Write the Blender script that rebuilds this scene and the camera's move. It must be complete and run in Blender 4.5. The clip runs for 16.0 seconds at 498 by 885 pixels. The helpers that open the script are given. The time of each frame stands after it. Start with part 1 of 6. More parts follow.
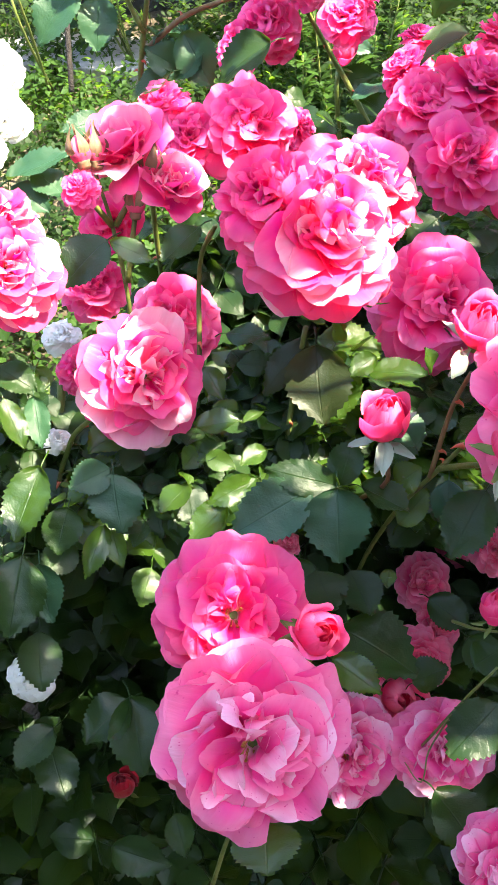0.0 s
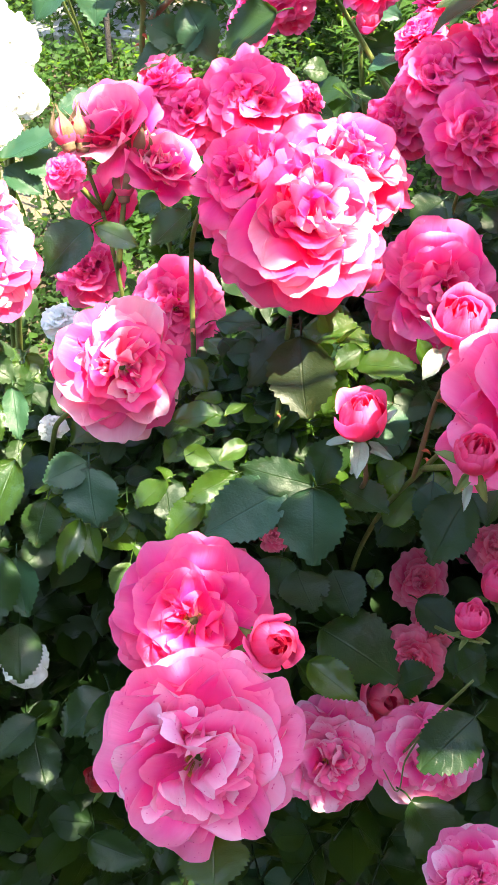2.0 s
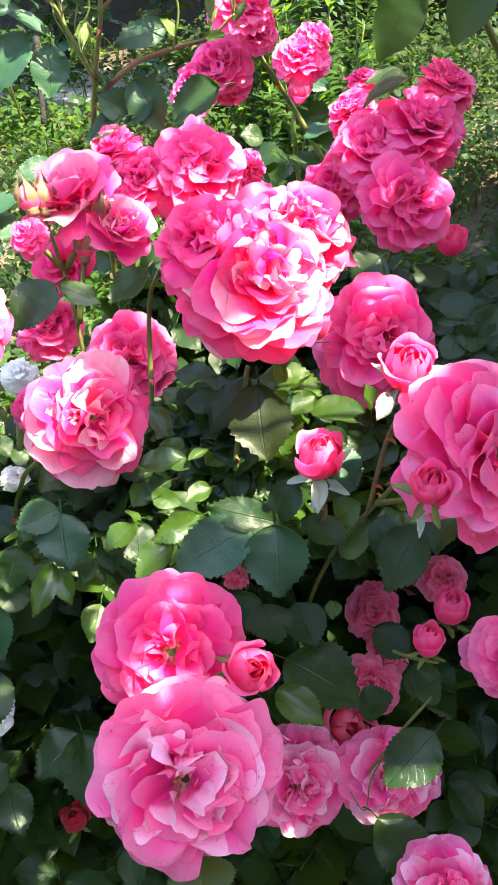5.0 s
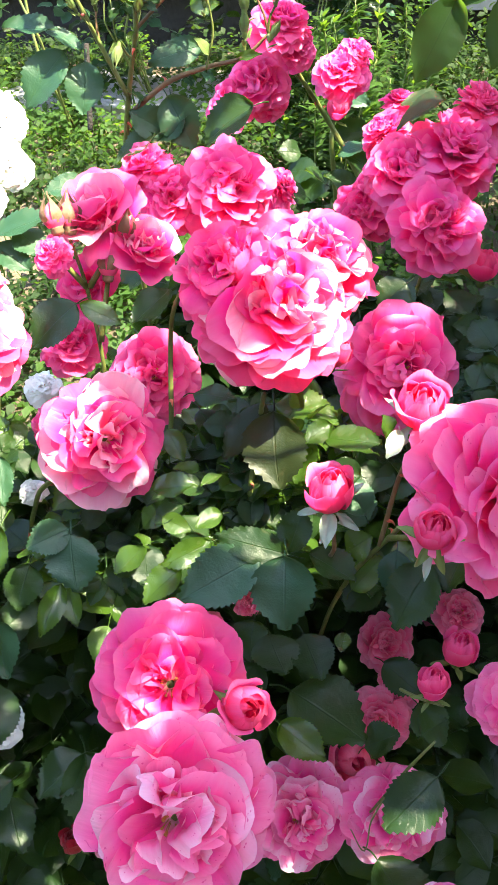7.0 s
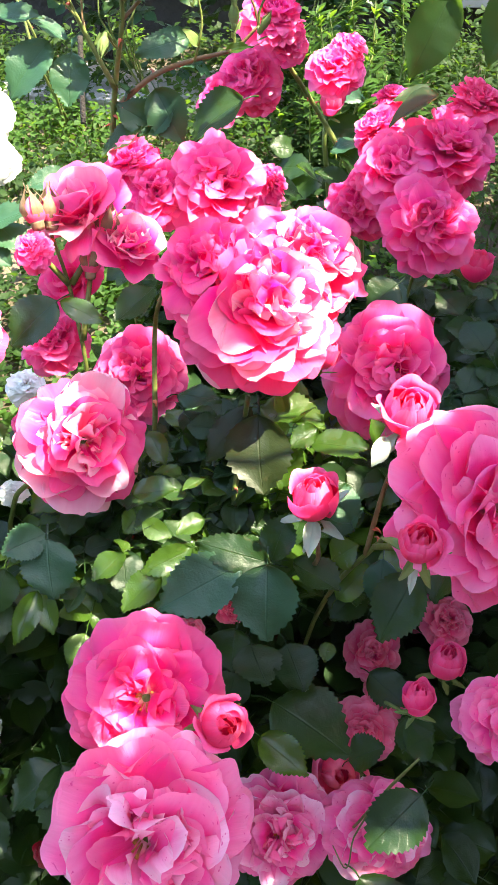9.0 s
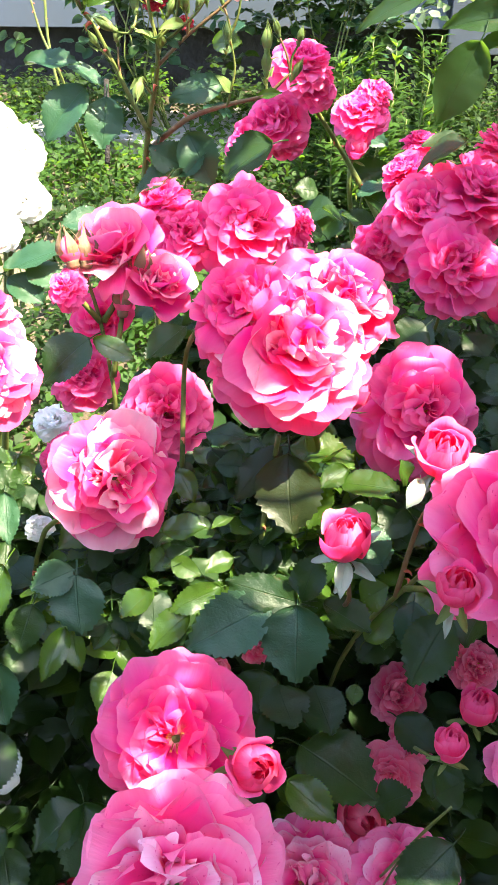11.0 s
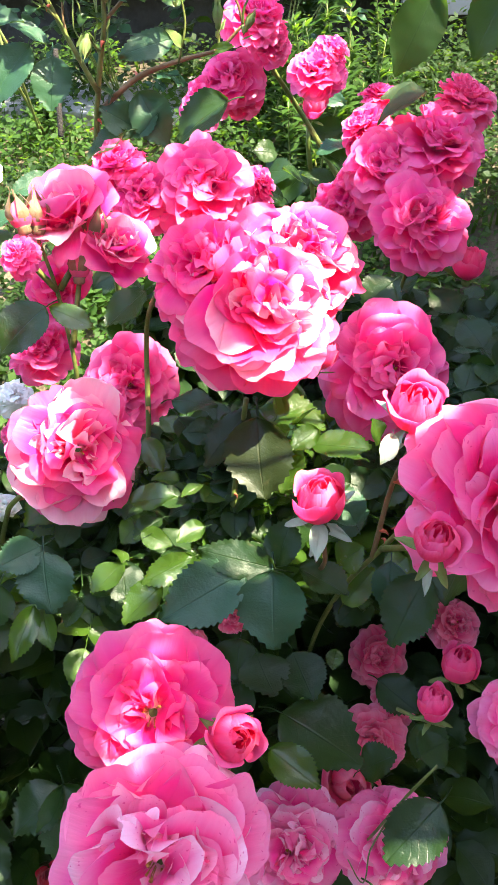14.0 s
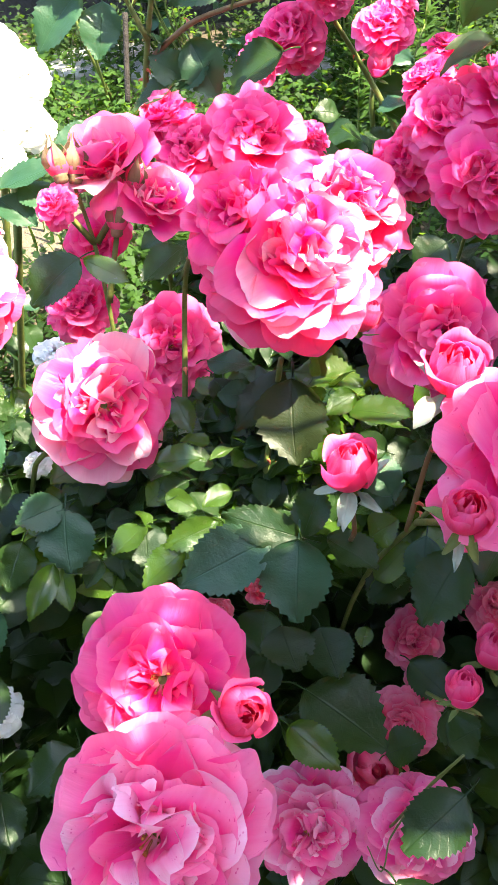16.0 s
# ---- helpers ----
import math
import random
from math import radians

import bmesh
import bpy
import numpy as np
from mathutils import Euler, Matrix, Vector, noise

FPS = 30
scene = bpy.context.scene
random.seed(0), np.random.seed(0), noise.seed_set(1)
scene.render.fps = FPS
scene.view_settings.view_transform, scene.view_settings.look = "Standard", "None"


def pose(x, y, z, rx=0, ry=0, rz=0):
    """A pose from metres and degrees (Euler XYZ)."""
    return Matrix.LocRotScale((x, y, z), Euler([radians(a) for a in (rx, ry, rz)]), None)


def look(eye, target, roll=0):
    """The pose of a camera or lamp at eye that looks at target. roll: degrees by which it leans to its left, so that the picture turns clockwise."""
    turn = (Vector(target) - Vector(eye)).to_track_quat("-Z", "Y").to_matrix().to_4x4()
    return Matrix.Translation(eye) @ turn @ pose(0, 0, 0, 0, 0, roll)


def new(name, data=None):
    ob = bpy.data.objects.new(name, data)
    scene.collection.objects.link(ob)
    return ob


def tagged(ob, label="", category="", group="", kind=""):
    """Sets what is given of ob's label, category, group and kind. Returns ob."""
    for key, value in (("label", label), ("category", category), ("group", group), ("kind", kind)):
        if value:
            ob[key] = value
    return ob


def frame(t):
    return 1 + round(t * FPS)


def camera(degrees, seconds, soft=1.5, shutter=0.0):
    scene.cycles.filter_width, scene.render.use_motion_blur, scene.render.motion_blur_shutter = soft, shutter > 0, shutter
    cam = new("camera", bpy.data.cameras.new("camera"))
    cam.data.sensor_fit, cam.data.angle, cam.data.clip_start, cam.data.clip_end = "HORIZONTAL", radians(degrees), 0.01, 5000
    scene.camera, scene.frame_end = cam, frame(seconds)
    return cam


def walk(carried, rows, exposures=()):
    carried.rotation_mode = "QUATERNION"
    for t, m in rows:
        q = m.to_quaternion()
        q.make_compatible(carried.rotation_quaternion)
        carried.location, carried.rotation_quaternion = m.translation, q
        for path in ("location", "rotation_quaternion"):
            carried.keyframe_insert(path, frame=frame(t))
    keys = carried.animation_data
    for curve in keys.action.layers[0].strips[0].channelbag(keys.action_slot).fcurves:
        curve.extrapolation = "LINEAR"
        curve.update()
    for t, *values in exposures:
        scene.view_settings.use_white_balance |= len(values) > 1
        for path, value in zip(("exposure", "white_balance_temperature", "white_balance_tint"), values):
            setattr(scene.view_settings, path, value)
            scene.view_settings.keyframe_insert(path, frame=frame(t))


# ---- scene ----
cam = camera(33.2, 16.0, soft=0.65)
PATH = [
    (0, (0.009, 0.002, 0.947), (-0.032, 1.47, -0.41), -1.5),
    (0.5, (0.015, 0.004, 0.947), (-0.049, 1.446, -0.438), -1.9),
    (1, (0.033, 0.013, 0.949), (-0.112, 1.451, -0.433), -2.5),
    (1.5, (0.044, 0.021, 0.944), (-0.146, 1.439, -0.454), -3.9),
    (2, (0.047, 0.023, 0.945), (-0.121, 1.437, -0.459), -4.3),
    (2.5, (0.041, 0.024, 0.944), (-0.094, 1.447, -0.456), -2.7),
    (3, (0.042, 0.026, 0.95), (-0.11, 1.474, -0.421), -3.9),
    (3.5, (0.043, 0.023, 0.956), (-0.085, 1.478, -0.411), -3),
    (4, (0.042, 0.015, 0.956), (-0.033, 1.472, -0.411), -1.8),
    (6.3, (0.022, -0.011, 0.972), (0.047, 1.544, -0.286), -2),
    (6.5, (0.023, -0.008, 0.972), (-0.001, 1.528, -0.309), -3.1),
    (7, (0.047, 0.011, 0.969), (-0.055, 1.515, -0.344), -1.8),
    (7.5, (0.061, 0.021, 0.965), (-0.135, 1.524, -0.34), -2.5),
    (8, (0.066, 0.026, 0.961), (-0.114, 1.509, -0.368), -1.8),
    (8.5, (0.057, 0.025, 0.964), (-0.069, 1.52, -0.359), -1.1),
    (9, (0.052, 0.024, 0.963), (-0.036, 1.524, -0.357), -0.9),
    (9.2, (0.053, 0.024, 0.965), (-0.021, 1.529, -0.35), -0.6),
    (11.3, (0.0394, 0.0236, 0.9652), (-0.0844, 1.6011, -0.2579), -0.69),
    (11.5, (0.038, 0.0252, 0.9724), (-0.0714, 1.6228, -0.2257), -0.6),
    (12, (0.0413, 0.0202, 0.9792), (-0.0316, 1.6625, -0.16), -1.64),
    (12.5, (0.0255, 0.0179, 0.9993), (-0.0098, 1.7116, -0.0638), -0.9),
    (13, (0.0138, 0.0206, 1.0076), (0.0199, 1.6993, -0.0796), 1.44),
    (13.5, (0.0231, 0.0193, 0.973), (0.0239, 1.6361, -0.2043), -0.88),
    (14, (0.0431, 0.0299, 0.9519), (-0.0056, 1.5495, -0.3475), -1.53),
    (14.5, (0.0492, 0.0229, 0.9285), (-0.1029, 1.4902, -0.422), -3.77),
    (15, (0.0566, 0.0293, 0.9308), (-0.1448, 1.467, -0.445), -3.79),
    (15.5, (0.0633, 0.0382, 0.9341), (-0.1145, 1.4789, -0.4417), -2.93),
    (16, (0.0582, 0.0418, 0.9318), (-0.1414, 1.5176, -0.4032), -3.21),
]
walk(cam, [(t, look(eye, target, roll)) for t, eye, target, roll in PATH], exposures=[(0.0, 3.48, 6700, 12), (16.0, 3.48, 6700, 12)])

# ---- light and exposure ----
TO_SUN = Vector((0.44, -0.14, 0.885)).normalized()
world = bpy.data.worlds.new("sky")
scene.world = world
world.use_nodes = True
wn, wl = world.node_tree.nodes, world.node_tree.links
sky = wn.new("ShaderNodeTexSky")
sky.sky_type, sky.sun_disc = "NISHITA", False
sky.sun_elevation = math.asin(TO_SUN.z)
sky.sun_rotation = math.atan2(TO_SUN.x, TO_SUN.y)
wn["Background"].inputs["Strength"].default_value = 0.125
wl.new(sky.outputs["Color"], wn["Background"].inputs["Color"])
sun = new("sun", bpy.data.lights.new("sun", "SUN"))
sun.data.energy, sun.data.angle, sun.data.color = 3.1, radians(0.53), (1.0, 0.94, 0.70)
sun.matrix_world = look(TO_SUN * 20, (0, 0, 0))


# ---- materials ----
class Nodes:
    """A small builder for a node material."""

    def __init__(self, name):
        self.mat = bpy.data.materials.new(name)
        self.mat.use_nodes = True
        self.tree = self.mat.node_tree
        self.bsdf = self.tree.nodes["Principled BSDF"]
        self.out = self.tree.nodes["Material Output"]

    def add(self, kind, **inputs):
        n = self.tree.nodes.new(kind)
        for key, value in inputs.items():
            self.set(n, key.replace("_", " "), value)
        return n

    def set(self, n, key, value):
        sock = n.inputs[int(key)] if key.isdigit() else n.inputs[key]
        if isinstance(value, bpy.types.NodeSocket):
            self.tree.links.new(value, sock)
        else:
            sock.default_value = value

    def math(self, op, a, b=0.0, c=0.0):
        n = self.add("ShaderNodeMath")
        n.operation = op
        for i, v in enumerate((a, b, c)):
            self.set(n, str(i), v)
        return n.outputs[0]

    def mix(self, fac, a, b, mode="MIX"):
        n = self.add("ShaderNodeMix")
        n.data_type, n.blend_type = "RGBA", mode
        self.set(n, "0", fac)
        self.set(n, "6", a if isinstance(a, bpy.types.NodeSocket) else (*a, 1))
        self.set(n, "7", b if isinstance(b, bpy.types.NodeSocket) else (*b, 1))
        return n.outputs[2]

    def ramp(self, fac, stops):
        n = self.add("ShaderNodeValToRGB", Fac=fac)
        e = n.color_ramp.elements
        while len(e) < len(stops):
            e.new(0.5)
        for el, (p, c) in zip(e, stops):
            el.position = p
            el.color = (*c, 1) if not isinstance(c, float) else (c, c, c, 1)
        return n.outputs[0]

    def noise(self, scale, detail=3.0, vector=None, rough=0.5):
        n = self.add("ShaderNodeTexNoise", Scale=scale, Detail=detail, Roughness=rough)
        if vector is not None:
            self.set(n, "Vector", vector)
        return n.outputs["Fac"]

    def object_coords(self):
        return self.add("ShaderNodeTexCoord").outputs["Object"]

    def random(self):
        return self.add("ShaderNodeObjectInfo").outputs["Random"]

    def island(self):
        return self.add("ShaderNodeNewGeometry").outputs["Random Per Island"]

    def bump(self, height, strength, distance=0.001):
        return self.add("ShaderNodeBump", Height=height, Strength=strength, Distance=distance).outputs[0]

    def uv(self):
        s = self.add("ShaderNodeSeparateXYZ", Vector=self.add("ShaderNodeTexCoord").outputs["UV"])
        return s.outputs[0], s.outputs[1]

    def vec(self, x, y, z=0.0):
        n = self.add("ShaderNodeCombineXYZ", X=x, Y=y, Z=z)
        return n.outputs[0]

    def done(self, color, rough, normal=None, spec=0.5, metal=0.0):
        self.set(self.bsdf, "Base Color", color if isinstance(color, bpy.types.NodeSocket) else (*color, 1))
        self.set(self.bsdf, "Roughness", rough)
        self.set(self.bsdf, "Specular IOR Level", spec)
        self.set(self.bsdf, "Metallic", metal)
        if normal is not None:
            self.set(self.bsdf, "Normal", normal)
        return self.mat

    def thin(self, share, color):
        """Lets light through: a share of translucent scattering."""
        tr = self.add("ShaderNodeBsdfTranslucent", Color=color if isinstance(color, bpy.types.NodeSocket) else (*color, 1))
        m = self.add("ShaderNodeMixShader", Fac=share)
        self.tree.links.new(self.bsdf.outputs[0], m.inputs[1])
        self.tree.links.new(tr.outputs[0], m.inputs[2])
        self.tree.links.new(m.outputs[0], self.out.inputs[0])
        return self.mat


def petal_material(name, base, mid, edge, through_color, share=0.38, spots=None):
    n = Nodes(name)
    u, v = n.uv()
    r = n.random()
    shifted = n.math("ADD", u, n.math("MULTIPLY", r, 37.0))
    veins = n.noise(1.0, 4.0, n.vec(n.math("MULTIPLY", shifted, 16.0), n.math("MULTIPLY", v, 2.2)))
    blotch = n.noise(1.0, 2.0, n.vec(n.math("MULTIPLY", shifted, 2.2), n.math("MULTIPLY", v, 2.0), n.math("MULTIPLY", r, 9.0)))
    along = n.math("ADD", v, n.math("MULTIPLY", n.math("SUBTRACT", blotch, 0.5), 0.5))
    c = n.ramp(along, [(0.0, base), (0.20, mid), (0.64, mid), (0.98, edge)])
    c = n.mix(n.math("MULTIPLY", n.math("SUBTRACT", veins, 0.35), 0.55), c, mid, "MULTIPLY")
    c = n.mix(n.math("MULTIPLY", r, 0.20), c, edge)
    if spots:
        dots = n.noise(1.0, 1.0, n.vec(n.math("MULTIPLY", shifted, 19.0), n.math("MULTIPLY", v, 19.0), n.math("MULTIPLY", r, 5.0)))
        c = n.mix(n.ramp(dots, [(0.70, 0.0), (0.76, 0.8)]), c, spots)
    t = n.mix(0.5, c, through_color)
    mat = n.done(c, 0.42, n.bump(n.math("ADD", veins, n.math("MULTIPLY", blotch, 0.7)), 0.48, 0.0015), 0.42)
    n.set(n.bsdf, "Sheen Weight", 0.1)
    n.set(n.bsdf, "Sheen Roughness", 0.4)
    return n.thin(share, t)


def leaf_material(name, dark, light, through_color, rough=0.27, share=0.3, spec=0.30):
    n = Nodes(name)
    u, v = n.uv()
    r = n.math("FRACT", n.math("ADD", n.random(), n.island()))
    side = n.math("ABSOLUTE", n.math("SUBTRACT", u, 0.5))
    rib = n.ramp(side, [(0.0, 1.0), (0.022, 0.0)])
    wave = n.math("FRACT", n.math("SUBTRACT", n.math("MULTIPLY", v, 8.0), n.math("MULTIPLY", side, 5.0)))
    vein = n.ramp(n.math("ABSOLUTE", n.math("SUBTRACT", wave, 0.5)), [(0.0, 0.6), (0.05, 0.0)])
    lines = n.math("MAXIMUM", rib, n.math("MULTIPLY", vein, 0.3))
    blotch = n.noise(1.0, 4.0, n.vec(n.math("ADD", n.math("MULTIPLY", u, 2.5), n.math("MULTIPLY", r, 40.0)), n.math("MULTIPLY", v, 3.5), r))
    fine = n.noise(1.0, 3.0, n.vec(n.math("MULTIPLY", u, 22.0), n.math("MULTIPLY", v, 34.0), r))
    c = n.mix(n.math("ADD", n.math("MULTIPLY", r, 0.55), n.math("MULTIPLY", blotch, 0.5)), dark, light)
    c = n.mix(n.math("MULTIPLY", lines, 0.25), c, light)
    c = n.mix(n.ramp(blotch, [(0.68, 0.0), (0.8, 0.35)]), c, (0.10, 0.075, 0.03))
    t = n.mix(n.math("MULTIPLY", lines, 0.5), through_color, tuple(x * 0.6 for x in through_color))
    height = n.math("ADD", n.math("MULTIPLY", lines, -0.28), n.math("ADD", n.math("MULTIPLY", blotch, 0.8), n.math("MULTIPLY", fine, 0.25)))
    n.done(c, n.math("ADD", rough, n.math("MULTIPLY", blotch, 0.15)), n.bump(height, 0.7, 0.0012), spec)
    return n.thin(share, t)


def plain_material(name, a, b, scale, rough=0.6, strength=0.3, distance=0.002, spec=0.4, detail=5.0):
    n = Nodes(name)
    co = n.object_coords()
    big, small = n.noise(scale, detail, co), n.noise(scale * 6.7, 4.0, co)
    c = n.mix(n.ramp(n.math("ADD", n.math("MULTIPLY", big, 0.65), n.math("MULTIPLY", small, 0.35)), [(0.32, 0.0), (0.68, 1.0)]), a, b)
    return n.done(c, rough, n.bump(n.math("ADD", big, small), strength, distance), spec)


PINK = petal_material("pink_petal", (0.95, 0.66, 0.60), (0.95, 0.026, 0.345), (0.97, 0.215, 0.45), (1.0, 0.018, 0.38), share=0.58)
ROSE_PINK = petal_material("rose_pink_petal", (0.94, 0.60, 0.58), (0.94, 0.048, 0.35), (0.97, 0.235, 0.50), (1.0, 0.036, 0.38), share=0.58)
HOT_PINK = petal_material("hot_pink_petal", (0.96, 0.70, 0.62), (0.96, 0.012, 0.29), (0.98, 0.180, 0.40), (1.0, 0.012, 0.34), share=0.58)
PALE_PINK = petal_material("pale_pink_petal", (0.95, 0.60, 0.60), (0.98, 0.050, 0.37), (0.98, 0.32, 0.55), (1.0, 0.036, 0.40), share=0.55, spots=(0.72, 0.05, 0.24))
# Pale petals: the blown-out sun on the heads is put into this colour.
SUNLIT_PINK = petal_material("sunlit_pink_petal", (0.95, 0.58, 0.54), (0.95, 0.12, 0.37), (0.96, 0.60, 0.67), (1.0, 0.14, 0.42), share=0.45)
# Own pale lilac tone, with rims whitened further to imitate sunlit tips.
LIGHT_PINK = petal_material("light_pink_petal", (0.95, 0.60, 0.62), (0.97, 0.15, 0.45), (0.97, 0.62, 0.76), (1.0, 0.12, 0.48), share=0.45, spots=(0.72, 0.05, 0.24))
DEEP_PINK = petal_material("deep_pink_petal", (0.93, 0.42, 0.44), (0.93, 0.050, 0.265), (0.96, 0.21, 0.44), (1.0, 0.045, 0.30), share=0.52)
SALMON = petal_material("salmon_pink_petal", (0.95, 0.55, 0.50), (0.93, 0.085, 0.26), (0.96, 0.32, 0.47), (1.0, 0.09, 0.30), share=0.50)
WHITE = petal_material("white_petal", (0.93, 0.91, 0.76), (0.95, 0.94, 0.91), (0.96, 0.96, 0.95), (0.98, 0.97, 0.92), share=0.5)
RED = petal_material("red_petal", (0.34, 0.006, 0.014), (0.30, 0.003, 0.012), (0.38, 0.006, 0.022), (0.6, 0.006, 0.018), share=0.25)
MAUVE = petal_material("withered_petal", (0.50, 0.30, 0.36), (0.42, 0.16, 0.30), (0.60, 0.36, 0.48), (0.55, 0.2, 0.35), share=0.3)
CORAL = petal_material("coral_petal", (0.95, 0.62, 0.38), (0.90, 0.20, 0.17), (0.93, 0.36, 0.32), (1.0, 0.24, 0.19))
BLUSH = petal_material("blush_petal", (0.92, 0.72, 0.55), (0.90, 0.68, 0.62), (0.92, 0.80, 0.76), (0.95, 0.72, 0.62))

LEAF = leaf_material("rose_leaf", (0.005, 0.016, 0.005), (0.019, 0.043, 0.011), (0.22, 0.42, 0.03), rough=0.24, share=0.15, spec=0.24)
# Brighter leaf colour that imitates sun; given mostly to sunlit leaves.
BRIGHT_LEAF = leaf_material("bright_leaf", (0.012, 0.034, 0.005), (0.046, 0.092, 0.012), (0.28, 0.48, 0.03), rough=0.17, share=0.28, spec=0.52)
# Bluish tone stands in for sky sheen on shaded leaves.
BLUE_LEAF = leaf_material("bluish_leaf", (0.010, 0.038, 0.018), (0.027, 0.075, 0.035), (0.20, 0.34, 0.04), rough=0.32, share=0.14, spec=0.30)
BROAD_LEAF = leaf_material("broad_leaf", (0.009, 0.026, 0.009), (0.021, 0.048, 0.015), (0.19, 0.36, 0.035), rough=0.36, spec=0.28)
BRONZE_LEAF = leaf_material("bronze_leaf", (0.009, 0.018, 0.006), (0.024, 0.032, 0.011), (0.20, 0.26, 0.04), rough=0.34, share=0.15, spec=0.28)
# Paleness imitates sun and gloss on the leaves at the wall.
CORAL_LEAF = leaf_material("sunlit_pale_leaf", (0.042, 0.072, 0.034), (0.165, 0.205, 0.125), (0.32, 0.46, 0.12), rough=0.38, share=0.2, spec=0.40)
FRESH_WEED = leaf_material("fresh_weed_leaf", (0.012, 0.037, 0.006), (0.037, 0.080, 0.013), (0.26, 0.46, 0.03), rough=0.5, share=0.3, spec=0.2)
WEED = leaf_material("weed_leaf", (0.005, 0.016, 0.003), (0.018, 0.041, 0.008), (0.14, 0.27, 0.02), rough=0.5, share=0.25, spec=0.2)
SEPAL = leaf_material("sepal_green", (0.075, 0.125, 0.032), (0.155, 0.215, 0.062), (0.45, 0.55, 0.10), rough=0.5, share=0.2)
PALE_SEPAL = leaf_material("pale_sepal", (0.24, 0.31, 0.23), (0.38, 0.44, 0.34), (0.55, 0.65, 0.35), rough=0.6, share=0.2)
BUD_GREEN = leaf_material("bud_green", (0.095, 0.14, 0.042), (0.21, 0.23, 0.078), (0.5, 0.5, 0.12), rough=0.5, share=0.1)
BUD_TAN = leaf_material("tan_bud", (0.12, 0.11, 0.05), (0.26, 0.15, 0.10), (0.6, 0.4, 0.2), rough=0.5, share=0.15)
CANE = plain_material("green_cane", (0.070, 0.110, 0.022), (0.17, 0.17, 0.045), 60.0, 0.45)
BROWN_CANE = plain_material("brown_cane", (0.12, 0.055, 0.025), (0.20, 0.13, 0.055), 70.0, 0.55)
THORN = plain_material("red_thorn", (0.45, 0.05, 0.03), (0.6, 0.16, 0.08), 90.0, 0.4)
STAMEN = plain_material("stamen", (0.45, 0.18, 0.04), (0.62, 0.36, 0.08), 300.0, 0.7)


# ---- shapes ----
def mesh_from(name, verts, faces, uvs=None, mats=(), smooth=True, mat_index=None):
    me = bpy.data.meshes.new(name)
    me.from_pydata([tuple(v) for v in verts], [], faces)
    if uvs is not None:
        layer = me.uv_layers.new(name="UVMap")
        flat = np.array([uvs[i] for f in faces for i in f], dtype=np.float32).ravel()
        layer.data.foreach_set("uv", flat)
    for m in mats:
        me.materials.append(m)
    if mat_index is not None:
        me.polygons.foreach_set("material_index", mat_index)
    me.polygons.foreach_set("use_smooth", [smooth] * len(me.polygons))
    me.update()
    return me


def grid_faces(rows, cols, start=0):
    return [(start + i * cols + j, start + i * cols + j + 1, start + (i + 1) * cols + j + 1, start + (i + 1) * cols + j)
            for i in range(rows - 1) for j in range(cols - 1)]


def petal_shape(rng, width, cup, recurve, across, ruffle, notch=0.05, rows=9, cols=13, tip=0.34, crease=0.0, coil=0.0):
    """A thin fan-shaped petal of length 1 that grows along +y with a rounded, ruffled rim, its inner face up."""
    verts, uvs = [], []
    phase, freq, lean = rng.uniform(0, 6.28), rng.uniform(1.1, 2.1), rng.uniform(-0.14, 0.14)
    phase2, fold, curl = rng.uniform(0, 6.28), rng.uniform(-0.6, 0.6), rng.uniform(-0.30, 0.22)
    frill, nick = rng.uniform(5.0, 8.5), rng.uniform(-0.7, 0.7)
    y, z, last = 0.0, 0.0, 0.0
    for i in range(rows):
        v = (i / (rows - 1)) ** 0.80
        ang = cup * (v - 0.15) - recurve * max(0, v - 0.55) ** 1.5 * 5
        step = v - last
        y, z, last = y + math.cos(ang) * step, z + math.sin(ang) * step, v
        w = width * (0.16 + 0.84 * math.sin(min(1, v / 0.66) * math.pi / 2) ** 1.05)
        turn = coil * v * v
        for j in range(cols):
            e = -1 + 2 * j / (cols - 1)
            u = math.sin(e * math.pi / 2) * 0.6 + 0.4 * e
            short = tip * (1 - math.sqrt(max(0.0, 1 - (0.992 * abs(u)) ** 2.9))) * v * v + notch * math.exp(-((u - fold * 0.5) / 0.20) ** 2) * v ** 6
            short += (0.022 * math.sin(5.0 * u + phase2) + 0.008 * math.sin(13.0 * u + phase)) * v ** 5 + 0.03 * math.exp(-((u - nick) / 0.09) ** 2) * v ** 8
            wave = ruffle * v * v * (math.sin(freq * u * 2 + phase) * (0.5 + 0.4 * abs(u)) + 0.25 * math.sin(freq * 3.1 * u + phase2) * v * v)
            wave += 0.085 * max(0.0, v - 0.60) * math.sin(frill * u + phase) + 0.016 * v * math.sin(11.0 * u + phase2)
            rim = curl * max(0.0, v - 0.80) * 2.4 * math.cos(1.8 * u + phase2)
            px = u * w * (1 - 0.06 * v * v * abs(u)) + lean * v * v
            pz = across * u * u * w + wave * width + fold * 0.12 * u * v * width + crease * abs(u) * w
            px, pz = px * math.cos(turn) - pz * math.sin(turn), px * math.sin(turn) + pz * math.cos(turn)
            verts.append((px, y - short * math.cos(ang), z - short * math.sin(ang) + pz + rim))
            uvs.append(((u + 1) / 2, v))
    return verts, grid_faces(rows, cols), uvs


def wrap_shape(rng, half_angle, flare, belly=0.36, ruffle=0.02, shut=0.30, rows=11, cols=13):
    """A petal wrapped round the z axis, base at the origin, height about 1, its rim rounded and rolled outwards by the flare."""
    verts, uvs = [], []
    phase, tilt, dent = rng.uniform(0, 6.28), rng.uniform(-0.09, 0.09), rng.uniform(-0.4, 0.4)
    for i in range(rows):
        v = i / (rows - 1)
